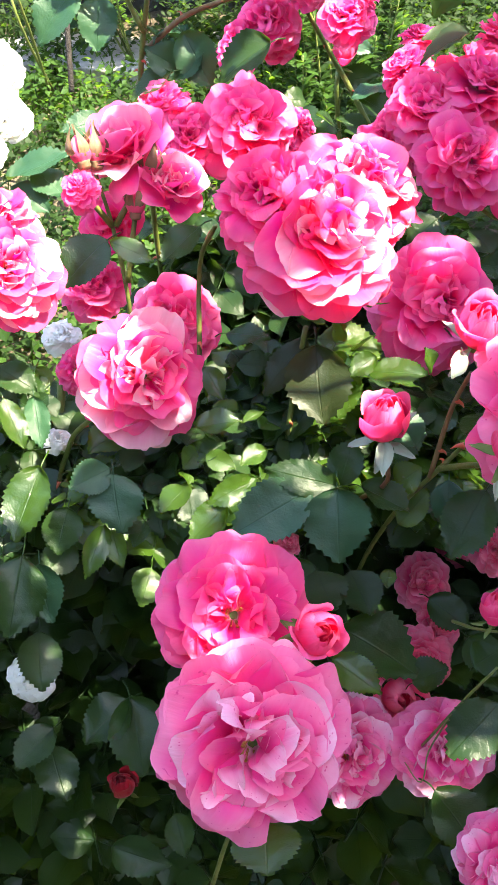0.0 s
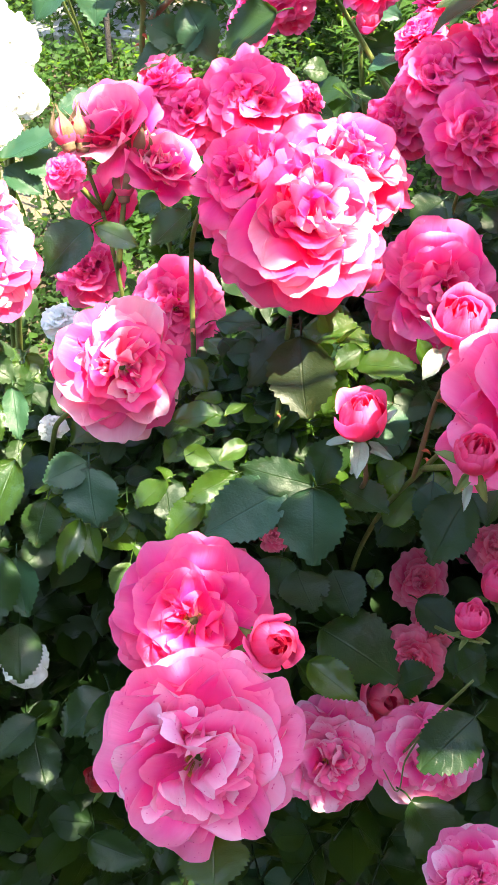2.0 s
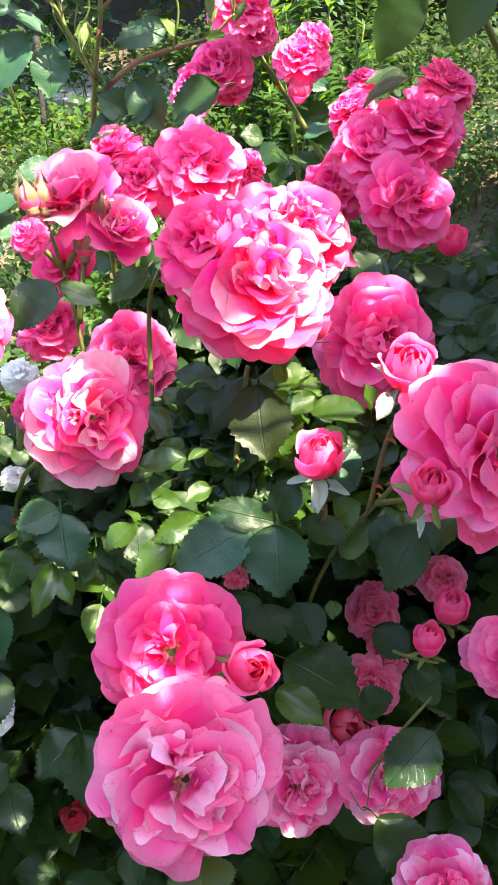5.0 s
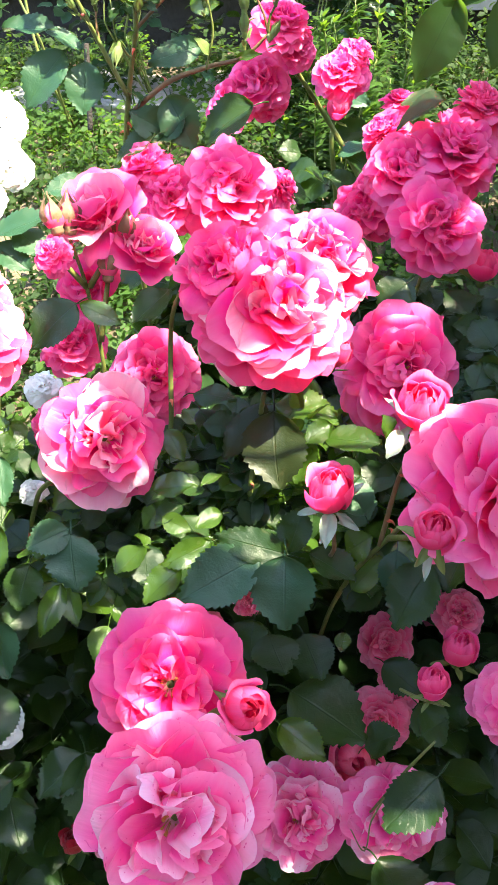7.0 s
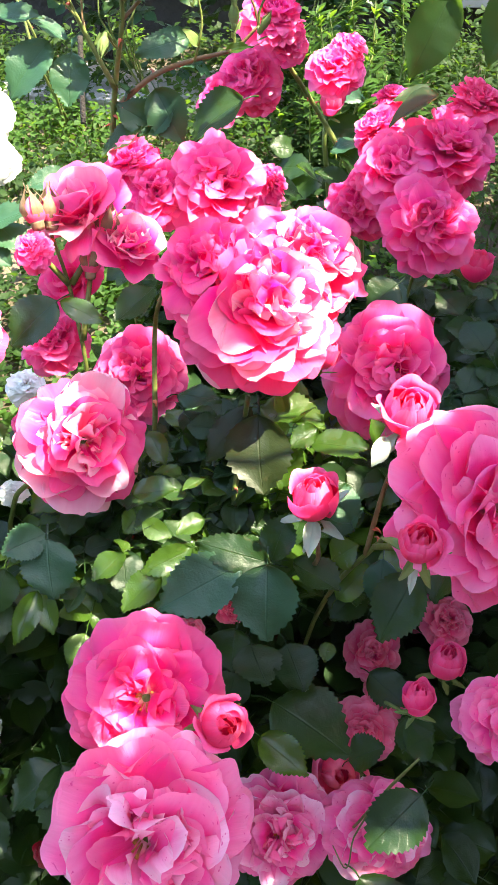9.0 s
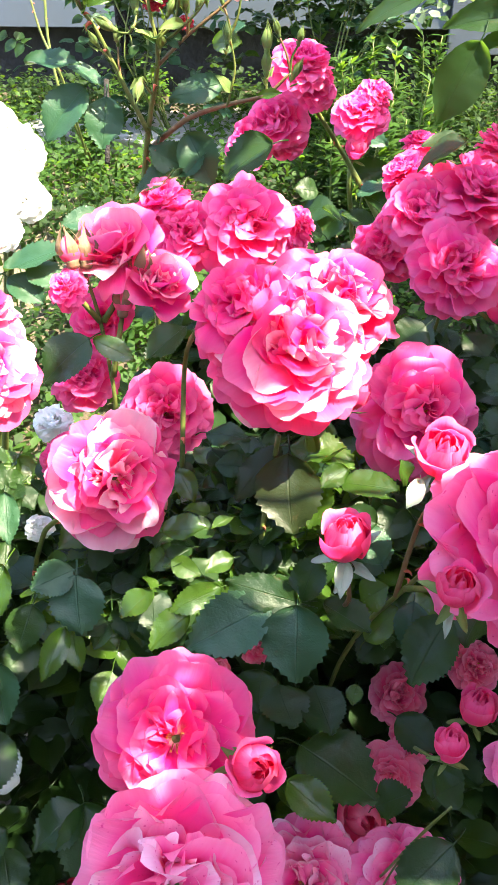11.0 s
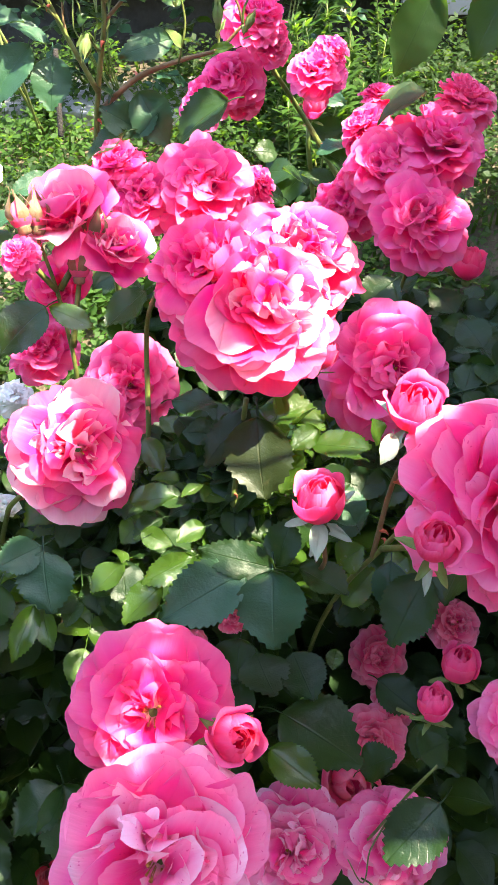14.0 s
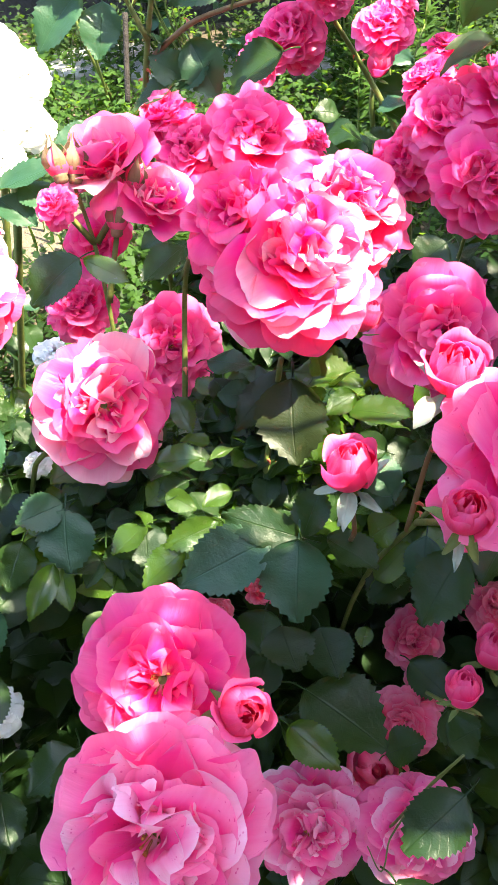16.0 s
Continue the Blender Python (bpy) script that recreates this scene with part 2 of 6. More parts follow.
        for j in range(cols):
            u = -1 + 2 * j / (cols - 1)
            a = u * half_angle * (0.50 + 0.50 * math.sin(min(1, v / 0.5) * math.pi / 2))
            r = belly * math.sin(min(1.0, v / 0.55) * math.pi / 2) ** 0.8
            k = max(0.0, (v - 0.55) / 0.45)
            if k:
                r = belly * (1 - shut * k * k) + flare * k ** 2.5 * (1 - 0.35 * abs(u))
            r *= 1 + 0.10 * u
            zz = v * (1 - 0.18 * abs(u) ** 2.4 * v * v) + tilt * u * v - 0.9 * flare * max(0.0, v - 0.72) * (1.0 + v)
            zz += (0.020 * math.sin(3.5 * u + phase) - 0.05 * math.exp(-((u - dent) / 0.16) ** 2)) * v ** 6
            r += ruffle * v * (math.sin(4 * u + phase) + 0.8 * v ** 4 * math.sin(7 * u - phase))
            verts.append((r * math.sin(a), r * math.cos(a), zz))
            uvs.append(((u + 1) / 2, v))
    return verts, grid_faces(rows, cols), uvs


def leaf_shape(rng, width, teeth=13, droop=0.25, fold=0.18, coarse=False, saw=1.0):
    """A leaflet of length 1 along +y with a saw-toothed rim and sunken side veins, its upper face up."""
    verts, uvs, rows = [], [], (7 if coarse else 2 * teeth + 1)
    wob, bend, wavy = rng.uniform(0, 6.28), rng.uniform(-0.10, 0.10), rng.uniform(0.03, 0.07)
    across = (-1, -0.5, 0, 0.5, 1) if coarse else (-1, -0.82, -0.45, 0, 0.45, 0.82, 1)
    broad = rng.uniform(0.80, 0.95)
    for i in range(rows):
        v = i / (rows - 1)
        w = width * (math.sin(math.pi * v ** broad) ** 0.72 if 0 < v < 1 else 0.0)
        if v > 0.74:
            w *= 1 - 0.34 * (v - 0.74) / 0.26
        tooth = 0.0 if coarse else (0.026 if i % 2 else -0.014) * rng.uniform(0.6, 1.3) * saw
        y, z = v - 0.05 * droop * v * v, -droop * v * v * 0.6
        for u in across:
            edge = abs(u) == 1
            wu = (w + (tooth if edge and 0.03 < v < 0.97 else 0.0)) * u
            forward = 0.024 * saw if (edge and i % 2 and not coarse and 0 < v < 1) else 0.0
            pleat = 0.0 if coarse else 0.007 * abs(u) * math.sin(math.pi * (5.0 * v - 1.9 * abs(u)) * 2)
            lift = fold * abs(wu) + wavy * math.sin(8 * v + 2.5 * u + wob) * abs(u) - 0.05 * u * u * math.sin(3 * v + wob) + pleat
            verts.append((wu + bend * v * v, y + forward, z + lift))
            uvs.append(((u + 1) / 2, v))
    return verts, grid_faces(rows, len(across)), uvs


def tube(points, radii, sides=7):
    """A tapered tube through the points, rounded by a spline."""
    pts = [Vector(p) for p in points]
    path, rad = [], []
    slopes = []
    for i, p in enumerate(pts):
        before, after = p - pts[max(0, i - 1)], pts[min(len(pts) - 1, i + 1)] - p
        slopes.append((before + after).normalized() if (before + after).length > 1e-6 else Vector((0, 0, 1)))
    for i in range(len(pts) - 1):
        p1, p2 = pts[i], pts[i + 1]
        reach = (p2 - p1).length * 0.9
        for k in range(5):
            t = k / 5
            path.append((2 * t ** 3 - 3 * t * t + 1) * p1 + (t ** 3 - 2 * t * t + t) * reach * slopes[i]
                        + (3 * t * t - 2 * t ** 3) * p2 + (t ** 3 - t * t) * reach * slopes[i + 1])
            rad.append(radii[i] + (radii[i + 1] - radii[i]) * t)
    path.append(pts[-1])
    rad.append(radii[-1])
    verts, faces = [], []
    side = Vector((1, 0, 0))
    for i, p in enumerate(path):
        d = (path[min(i + 1, len(path) - 1)] - path[max(i - 1, 0)]).normalized()
        side = (side - d * side.dot(d)).normalized() if (side - d * side.dot(d)).length > 0.01 else d.orthogonal().normalized()
        up = d.cross(side)
        for k in range(sides):
            a = 2 * math.pi * k / sides
            verts.append(p + (side * math.cos(a) + up * math.sin(a)) * rad[i])
    n = len(path)
    for i in range(n - 1):
        for k in range(sides):
            faces.append((i * sides + k, i * sides + (k + 1) % sides, (i + 1) * sides + (k + 1) % sides, (i + 1) * sides + k))
    faces.append(tuple(range(sides - 1, -1, -1)))
    faces.append(tuple((n - 1) * sides + k for k in range(sides)))
    return verts, faces, path


def lathe(profile, sides=10):
    verts, faces, uvs = [], [], []
    for i, (r, z) in enumerate(profile):
        for k in range(sides):
            a = 2 * math.pi * k / sides
            verts.append((r * math.cos(a), r * math.sin(a), z))
            uvs.append((k / sides, i / (len(profile) - 1)))
    for i in range(len(profile) - 1):
        for k in range(sides):
            faces.append((i * sides + k, i * sides + (k + 1) % sides, (i + 1) * sides + (k + 1) % sides, (i + 1) * sides + k))
    return verts, faces, uvs


def joined(pieces):
    """Joins (verts, faces, uvs, matrix) pieces into one list each."""
    V, F, U = [], [], []
    for verts, faces, uvs, m in pieces:
        s = len(V)
        V += [m @ Vector(v) for v in verts]
        F += [tuple(i + s for i in f) for f in faces]
        U += list(uvs) if uvs is not None else [(0.5, 0.5)] * len(verts)
    return V, F, U


def thing(name, base, label, category, group=""):
    ob = new(name)
    ob.empty_display_size = 0.05
    ob.matrix_basis = Matrix.Translation(base)
    return tagged(ob, label, category, group)


def put(name, me, parent, m, label=""):
    """A part at the world pose m under a thing that is not turned."""
    ob = new(name, me)
    ob.parent = parent
    ob.matrix_basis = Matrix.Translation(-parent.matrix_basis.translation) @ m
    return tagged(ob, label)


def sub(name, me, parent, m, label=""):
    """A sub-part at the pose m within its part."""
    ob = new(name, me)
    ob.parent = parent
    ob.matrix_basis = m
    return tagged(ob, label)


def aim(place, normal, spin=0.0, size=1.0):
    """A pose at place with +z along the normal."""
    q = Vector(normal).normalized().to_track_quat("Z", "Y")
    return Matrix.Translation(place) @ q.to_matrix().to_4x4() @ Matrix.Rotation(spin, 4, "Z") @ Matrix.Scale(size, 4)


RNG = random.Random(7)
OUTER = [petal_shape(RNG, RNG.uniform(0.42, 0.58), RNG.uniform(0.1, 0.6), RNG.uniform(0.15, 0.8), RNG.uniform(0.0, 0.18), RNG.uniform(0.07, 0.18), RNG.uniform(-0.04, 0.05), 9, 17, RNG.uniform(0.34, 0.50)) for _ in range(16)]
MIDDLE = [petal_shape(RNG, RNG.uniform(0.44, 0.64), RNG.uniform(0.0, 0.9), RNG.uniform(0.2, 1.1), RNG.uniform(0.0, 0.35), RNG.uniform(0.09, 0.22), RNG.uniform(-0.04, 0.05), 9, 17, RNG.uniform(0.36, 0.52), RNG.uniform(-0.10, 0.08)) for _ in range(16)]
INNER = [petal_shape(RNG, RNG.uniform(0.30, 0.46), RNG.uniform(-0.3, 1.0), RNG.uniform(0.2, 1.4), RNG.uniform(0.0, 0.5), RNG.uniform(0.15, 0.36), RNG.uniform(-0.02, 0.08), 8, 13, 0.42, RNG.uniform(0.05, 0.40), RNG.uniform(-0.6, 0.6)) for _ in range(14)]
WRAPS = [wrap_shape(RNG, RNG.uniform(0.95, 1.25), RNG.uniform(0.00, 0.07), 0.38, 0.015, 0.46) for _ in range(6)]
CORE_V = lathe([(0.0, -0.30), (0.07, -0.27), (0.085, -0.16), (0.06, -0.09), (0.11, -0.06), (0.05, -0.04), (0.0, -0.03)], 8)
BUD_V = lathe([(0.0, 0.0), (0.10, 0.02), (0.14, 0.10), (0.13, 0.20), (0.20, 0.30), (0.255, 0.44), (0.24, 0.60), (0.17, 0.78), (0.09, 0.92), (0.0, 1.0)], 10)
FLARED = [wrap_shape(RNG, RNG.uniform(0.95, 1.2), RNG.uniform(0.12, 0.26), 0.375, 0.025, 0.36) for _ in range(6)]
SEPAL_V = [petal_shape(RNG, 0.15, 0.35, 0.0, 0.6, 0.05, -0.15, 8, 7, 0.85) for _ in range(3)]
_store = {}
HEADS = []


def stored(kind, index, mat, shape):
    key = (kind, index, mat.name)
    if key not in _store:
        _store[key] = mesh_from(kind, *shape, mats=(mat,))
    return _store[key]


def core_mesh(mat):
    if "core" not in _store:
        rng = random.Random(3)
        pieces = [(*CORE_V, Matrix())]
        count = len(CORE_V[1])
        for k in range(14):
            a, l = rng.uniform(0, 6.28), rng.uniform(0.12, 0.2)
            d = Vector((0.06 * math.cos(a), 0.06 * math.sin(a), 0.02))
            v, f, _ = tube([d, d * 1.6 + Vector((0, 0, l * 0.6)), d * 2.0 + Vector((0, 0, l))], [0.006, 0.006, 0.018], 4)
            pieces.append((v, f, None, Matrix()))
        V, F, U = joined(pieces)
        idx = [0 if i < count else 1 for i in range(len(F))]
        _store["core"] = mesh_from("bloom", V, F, U, (SEPAL, STAMEN), True, idx)
    return _store["core"]


# rings of petals from the rim inwards: how many, their reach, their angle from the axis, the height of their root, their breadth
FLAT = [(12, 0.97, 101, -0.17, 0.80), (12, 0.93, 91, -0.13, 0.80), (11, 0.84, 80, -0.09, 0.80), (9, 0.72, 68, -0.05, 0.85), (8, 0.58, 54, -0.02, 0.85)]
DOME = [(13, 0.95, 117, -0.10, 0.66), (14, 0.97, 103, -0.12, 0.66), (13, 0.92, 89, -0.09, 0.66), (12, 0.83, 75, -0.05, 0.68), (10, 0.71, 61, -0.02, 0.72), (8, 0.57, 46, 0.0, 0.78)]
LOOSE = [(10, 0.97, 99, -0.16, 0.92), (11, 0.95, 89, -0.12, 0.92), (10, 0.88, 78, -0.08, 0.90), (9, 0.77, 65, -0.04, 0.90), (7, 0.62, 50, 0.0, 0.90)]
CUP = [(4, 1.0, 74, -0.16, 1.0), (5, 0.98, 56, -0.12, 1.0), (5, 0.92, 40, -0.08, 0.95), (4, 0.80, 28, -0.04, 0.90)]


def bloom(bush, place, size, normal, mat=None, seed=0, full=1.0, openness=1.0, loose=0.0, label="", name="bloom", heart=None, form=None):
    """A broad open bloom of that radius: rings of rounded petals round a crumpled heart, facing along the normal; heart colours a part of the petals."""
    mat = mat or PINK
    HEADS.append((Vector(place), size))
    size *= 0.97
    rng, odd = random.Random(seed * 31 + 5), random.Random(seed)
    b = put(name, core_mesh(mat), bush, aim(place, normal, rng.uniform(0, 6.28), size), label)
    oval, lean = rng.uniform(0.02, 0.09), rng.uniform(0, 6.28)
    twist = rng.uniform(-10, 10)
    rings = form or (LOOSE if loose else FLAT)
    if full < 0.6:
        rings = rings[1:4]
    for ring, (count, reach, ang, z, wide) in enumerate(rings):
        count = max(4, round(count * (0.45 + 0.55 * full) * (0.75 if size < 0.021 else 1.0)))
        wild = 6 + 4 * loose + 2.6 * ring
        start = rng.uniform(0, 6.28)
        shapes, kind = (OUTER, "petal_o") if ring < 2 else (MIDDLE, "petal_m")
        for k in range(count):
            i = rng.randrange(len(shapes))
            az = start + 6.2832 * (k + rng.uniform(-0.30, 0.30)) / count
            a = ang * openness + rng.uniform(-wild, wild)
            s = reach * (rng.uniform(0.92, 1.05) if ring < 2 else rng.uniform(0.86, 1.10)) * (1 + oval * math.cos(2 * az + lean))
            m = (Matrix.Rotation(az, 4, "Z") @ Matrix.Translation((0, 0.05, z + rng.uniform(-0.015, 0.015)))
                 @ Matrix.Rotation(radians(90 - a), 4, "X") @ Matrix.Rotation(radians(twist + rng.uniform(-wild, wild) * 1.2), 4, "Y")
                 @ Matrix.Diagonal((s * wide * rng.uniform(0.85, 1.15), s, s * (0.4 + 0.6 * wide), 1)))
            sub("petal", stored(kind, i, heart if heart and odd.random() < (0.26, 0.26, 0.32, 0.42, 0.50, 0.50)[ring] else mat, shapes[i]), b, m)
    # the heart: fans of narrow folded petals whose rims run outwards
    for fan in range(round(7 * full)):
        turn, far = fan * 1.9 + rng.uniform(-0.5, 0.5), rng.uniform(0.03, 0.17) + 0.06 * loose
        for k in range(4 if full > 0.6 else 2):
            i = rng.randrange(len(INNER))
            s = rng.uniform(0.34, 0.56) * (1 + 0.15 * loose)
            m = (Matrix.Rotation(turn + (k - 1.5) * 0.26 + rng.uniform(-0.15, 0.15), 4, "Z") @ Matrix.Translation((0, far, rng.uniform(-0.02, 0.07)))
                 @ Matrix.Rotation(radians(rng.uniform(28, 78)), 4, "X") @ Matrix.Rotation(radians(rng.choice((-1, 1)) * rng.uniform(15, 75)), 4, "Y")
                 @ Matrix.Diagonal((s * rng.uniform(0.8, 1.2), s, s * 1.2, 1)))
            sub("petal", stored("petal_i", i, heart if heart and odd.random() < 0.6 else mat, INNER[i]), b, m)
    return b


def half_open(bush, place, size, normal, mat=None, seed=0, flare=1.0, sepal=None, label="half-opened rosebud with wrapped petals"):
    """A half-open bud: petals wrapped in a spiral over green sepals. size: its radius; the normal points out of its mouth."""
    mat = mat or DEEP_PINK
    HEADS.append((Vector(place), size))
    rng = random.Random(seed * 17 + 3)
    k = size / 0.40
    b = put("rosebud", stored("hip", 0, SEPAL, lathe([(0.0, -0.16), (0.10, -0.13), (0.13, -0.04), (0.10, 0.05), (0.0, 0.08)], 8)), bush,
            aim(Vector(place) - Vector(normal).normalized() * k * 0.5, normal, rng.uniform(0, 6.28), k), label)
    for layer, (count, grow, high) in enumerate([(3, 1.0, 0.90), (3, 0.90, 0.91), (3, 0.74, 0.92), (3, 0.56, 0.92), (2, 0.38, 0.92), (2, 0.21, 0.93)]):
        for j in range(count):
            shapes = FLARED if layer == 0 else WRAPS
            i = rng.randrange(len(shapes))
            az = 6.283 * j / count + layer * 1.1 + rng.uniform(-0.2, 0.2)
            f = grow * (flare if layer == 0 else 1.0)
            sub("petal", stored("flared_petal" if layer == 0 else "wrapped_petal", i, mat, shapes[i]), b,
                Matrix.Rotation(az, 4, "Z") @ Matrix.Rotation(rng.uniform(-0.06, 0.06), 4, "X") @ Matrix.Diagonal((f, f, high * rng.uniform(0.95, 1.04), 1)))
    for j in range(5):
        i = j % 3
        sub("sepal", stored("sepal", i, sepal or SEPAL, SEPAL_V[i]), b,
            Matrix.Rotation(6.283 * j / 5 + 0.3, 4, "Z") @ Matrix.Translation((0, 0.10, -0.02)) @ Matrix.Rotation(radians(rng.uniform(-55, 60)), 4, "X") @ Matrix.Scale(rng.uniform(0.38, 0.60), 4))
    return b


def bud_sepal_shape(rng, rows=9, cols=5):
    """A narrow sepal that clasps a closed bud and ends in a free tip."""
    verts, uvs = [], []
    flare, half = rng.uniform(0.02, 0.11), rng.uniform(0.48, 0.60)
    for i in range(rows):
        v = i / (rows - 1)
        z = 0.24 + 1.06 * v
        r = 0.145 + 0.125 * math.sin(min(1.0, v / 0.30) * math.pi / 2) if v < 0.3 else 0.27 * math.cos(min(1.0, (v - 0.3) / 0.55) * math.pi / 2) ** 0.8 + 0.03
        r += flare * max(0.0, v - 0.7) * 3
        for j in range(cols):
            u = -1 + 2 * j / (cols - 1)
            a = u * half * (1 - v ** 1.4) * (1 + 0.5 * v) + 0.001 * u
            a = a if r > 0.10 else u * 0.012 / max(r, 0.02)
            verts.append((r * math.sin(a), r * math.cos(a), z))
            uvs.append(((u + 1) / 2, v))
    return verts, grid_faces(rows, cols), uvs


BUD_SEPALS = [bud_sepal_shape(RNG) for _ in range(4)]


def bud(bush, place, length, normal, mat=None, seed=0, label="closed rosebud in its sepals"):
    """A closed bud of that length standing at place along the normal, clasped by five sepals."""
    rng = random.Random(seed + 91)
    body, sepal = (SALMON, BUD_TAN) if mat is BUD_TAN else (BUD_GREEN, SEPAL)
    b = put("rosebud", stored("closed_bud", 0, body, BUD_V), bush, aim(place, normal, rng.uniform(0, 6.28), length) @ Matrix.Diagonal((1.15, 1.15, 0.85, 1.0) if mat is BUD_TAN else (0.84, 0.84, 1.0, 1.0)), label)
    sub("hip", stored("hip_cup", 0, sepal, HIP_V), b, Matrix.Identity(4))
    for j in range(5):
        i = rng.randrange(4)
        sub("sepal", stored("clasping_sepal", i, sepal, BUD_SEPALS[i]), b,
            Matrix.Rotation(6.283 * j / 5 + rng.uniform(-0.15, 0.15), 4, "Z") @ Matrix.Diagonal((1, 1, rng.uniform(0.92, 1.08), 1)))
    for j in range(2 if mat is BUD_GREEN else 0):
        sub("bract", stored("bract", j, SEPAL, SEPAL_V[j]), b, Matrix.Rotation(rng.uniform(0, 6.28), 4, "Z") @ Matrix.Translation((0, 0.02, rng.uniform(-0.45, -0.1)))
            @ Matrix.Rotation(radians(rng.uniform(10, 70)), 4, "X") @ Matrix.Scale(rng.uniform(0.5, 0.9), 4))
    return b


HIP_V = lathe([(0.0, -0.01), (0.11, 0.01), (0.152, 0.10), (0.145, 0.20), (0.17, 0.26), (0.10, 0.29), (0.0, 0.29)], 10)
def stalked(shape):
    """A leaflet with its short stalk."""
    v, f, _ = tube([(0, 0.03, 0.0), (0, -0.12, -0.015), (0.02, -0.26, -0.10)], [0.012, 0.014, 0.016], 4)
    return joined([(*shape, Matrix()), (v, f, None, Matrix())])


LEAVES = [stalked(leaf_shape(RNG, RNG.uniform(0.38, 0.45), RNG.randrange(12, 17), RNG.uniform(0.05, 0.40), RNG.uniform(0.05, 0.34))) for _ in range(12)]
SMOOTH = [stalked(leaf_shape(RNG, RNG.uniform(0.36, 0.43), 12, RNG.uniform(0.05, 0.45), RNG.uniform(0.05, 0.30), False, 0.28)) for _ in range(5)]
COARSE = [leaf_shape(RNG, RNG.uniform(0.34, 0.42), 0, RNG.uniform(0.1, 0.5), RNG.uniform(0.05, 0.3), True) for _ in range(4)]


def leaf(bush, base, tip, normal, width=0.75, mat=None, seed=0, label=""):
    """One toothed leaflet from its base to its tip; width as a share of its length."""
    mat = mat or LEAF
    b, t = Vector(base), Vector(tip)
    y = t - b
    length = y.length
    y.normalize()
    rng = random.Random(seed * 7 + 1)
    z = Vector(normal)
    z = (z - y * z.dot(y)).normalized()
    z = Matrix.Rotation(radians(rng.uniform(-26, 26)), 3, y) @ z
    x = y.cross(z)
    i = (seed * 5 + 3) % len(LEAVES)
    m = Matrix((x, y, z)).transposed().to_4x4()
    m.translation = b
    shapes, kind = (SMOOTH, "smooth_leaf") if mat in (BROAD_LEAF, PALE_SEPAL, SEPAL) else (LEAVES, "leaf")
    i %= len(shapes)
    return put("leaf", stored(kind, i, mat, shapes[i]), bush, m @ Matrix.Diagonal((length * width / 0.78, length, length, 1)), label)


def spray_shape(rng, shapes, leaflets=5):
    """A compound leaf: leaflets in pairs on a stalk of length 1 along +y."""
    pieces = []
    v, f, _ = tube([(0, 0, 0), (0, 0.5, 0.03), (0, 0.98, -0.02)], [0.016, 0.012, 0.008], 4)
    pieces.append((v, f, None, Matrix()))
    spots = [(0.98, 0)] + [(p, s) for p in ((0.62, 0.30) if leaflets > 3 else (0.55,)) for s in (-1, 1)]
    for p, s in spots:
        L = (0.62 if s == 0 else 0.52) * rng.uniform(0.85, 1.15)
        m = (Matrix.Translation((0, p, 0.01)) @ Matrix.Rotation(-s * radians(rng.uniform(55, 80)), 4, "Z") @ Matrix.Rotation(radians(rng.uniform(-22, 14)), 4, "X")
             @ Matrix.Rotation(radians(rng.uniform(-25, 25)), 4, "Y") @ Matrix.Scale(L, 4))
        pieces.append((*rng.choice(shapes), m))
    return joined(pieces)


def cane(bush, points, r0, r1, mat=None, thorns=0, seed=0, name="cane", label=""):
    """A tapered stem through the points, with some thorns."""
    rng = random.Random(seed + 11)
    n = len(points)
    v, f, path = tube(points, [r0 + (r1 - r0) * i / (n - 1) for i in range(n)])
    ob = put(name, mesh_from(name, v, f, None, (mat or CANE,)), bush, Matrix(), label)
    for k in range(thorns):
        i = rng.randrange(1, len(path) - 1)
        d = (path[i + 1] - path[i]).normalized()
        out = (d.orthogonal().normalized() @ Matrix.Rotation(rng.uniform(0, 6.28), 3, d))
        s = rng.uniform(0.004, 0.007)
        tv, tf, _ = tube([path[i], path[i] + out * s * 0.6, path[i] + out * s - d * s * 0.4], [s * 0.30, s * 0.16, s * 0.02], 5)
        sub("thorn", mesh_from("thorn", tv, tf, None, (THORN,)), ob, Matrix())
    return ob


# ---- the ground, the house wall and the far garden ----
def ground_height(x, y):
    k = min(1.0, max(0.0, (y - 0.5) / 1.9))
    return 0.20 * k * k * (3 - 2 * k)


def soil_material():
    n = Nodes("garden_soil")
    co = n.object_coords()
    big, mid, fine = n.noise(1.6, 4.0, co), n.noise(14.0, 6.0, co, 0.65), n.noise(90.0, 4.0, co, 0.6)
    c = n.mix(n.ramp(mid, [(0.35, 0.0), (0.65, 1.0)]), (0.045, 0.033, 0.022), (0.105, 0.082, 0.057))
    c = n.mix(n.ramp(big, [(0.45, 0.0), (0.62, 0.8)]), c, (0.17, 0.135, 0.095))
    c = n.mix(n.math("MULTIPLY", fine, 0.5), c, (0.06, 0.045, 0.03))
    return n.done(c, 0.92, n.bump(n.math("ADD", mid, n.math("MULTIPLY", fine, 0.6)), 0.8, 0.02), 0.2)


def paint_material(name, paint, bare, rough=0.55):
    n = Nodes(name)
    co = n.object_coords()
    r = n.random()
    streak = n.add("ShaderNodeMapping", Vector=co, Scale=(1.0, 1.0, 9.0)).outputs[0]
    big, fine, grain = n.noise(3.0, 5.0, co), n.noise(45.0, 4.0, co), n.noise(14.0, 5.0, streak, 0.65)
    c = n.mix(n.math("MULTIPLY", n.math("ADD", big, r), 0.35), paint, tuple(x * 0.82 for x in paint))
    worn = n.ramp(n.math("ADD", n.math("MULTIPLY", grain, 0.6), n.math("MULTIPLY", big, 0.4)), [(0.56, 0.0), (0.68, 0.75)])
    c = n.mix(worn, c, bare)
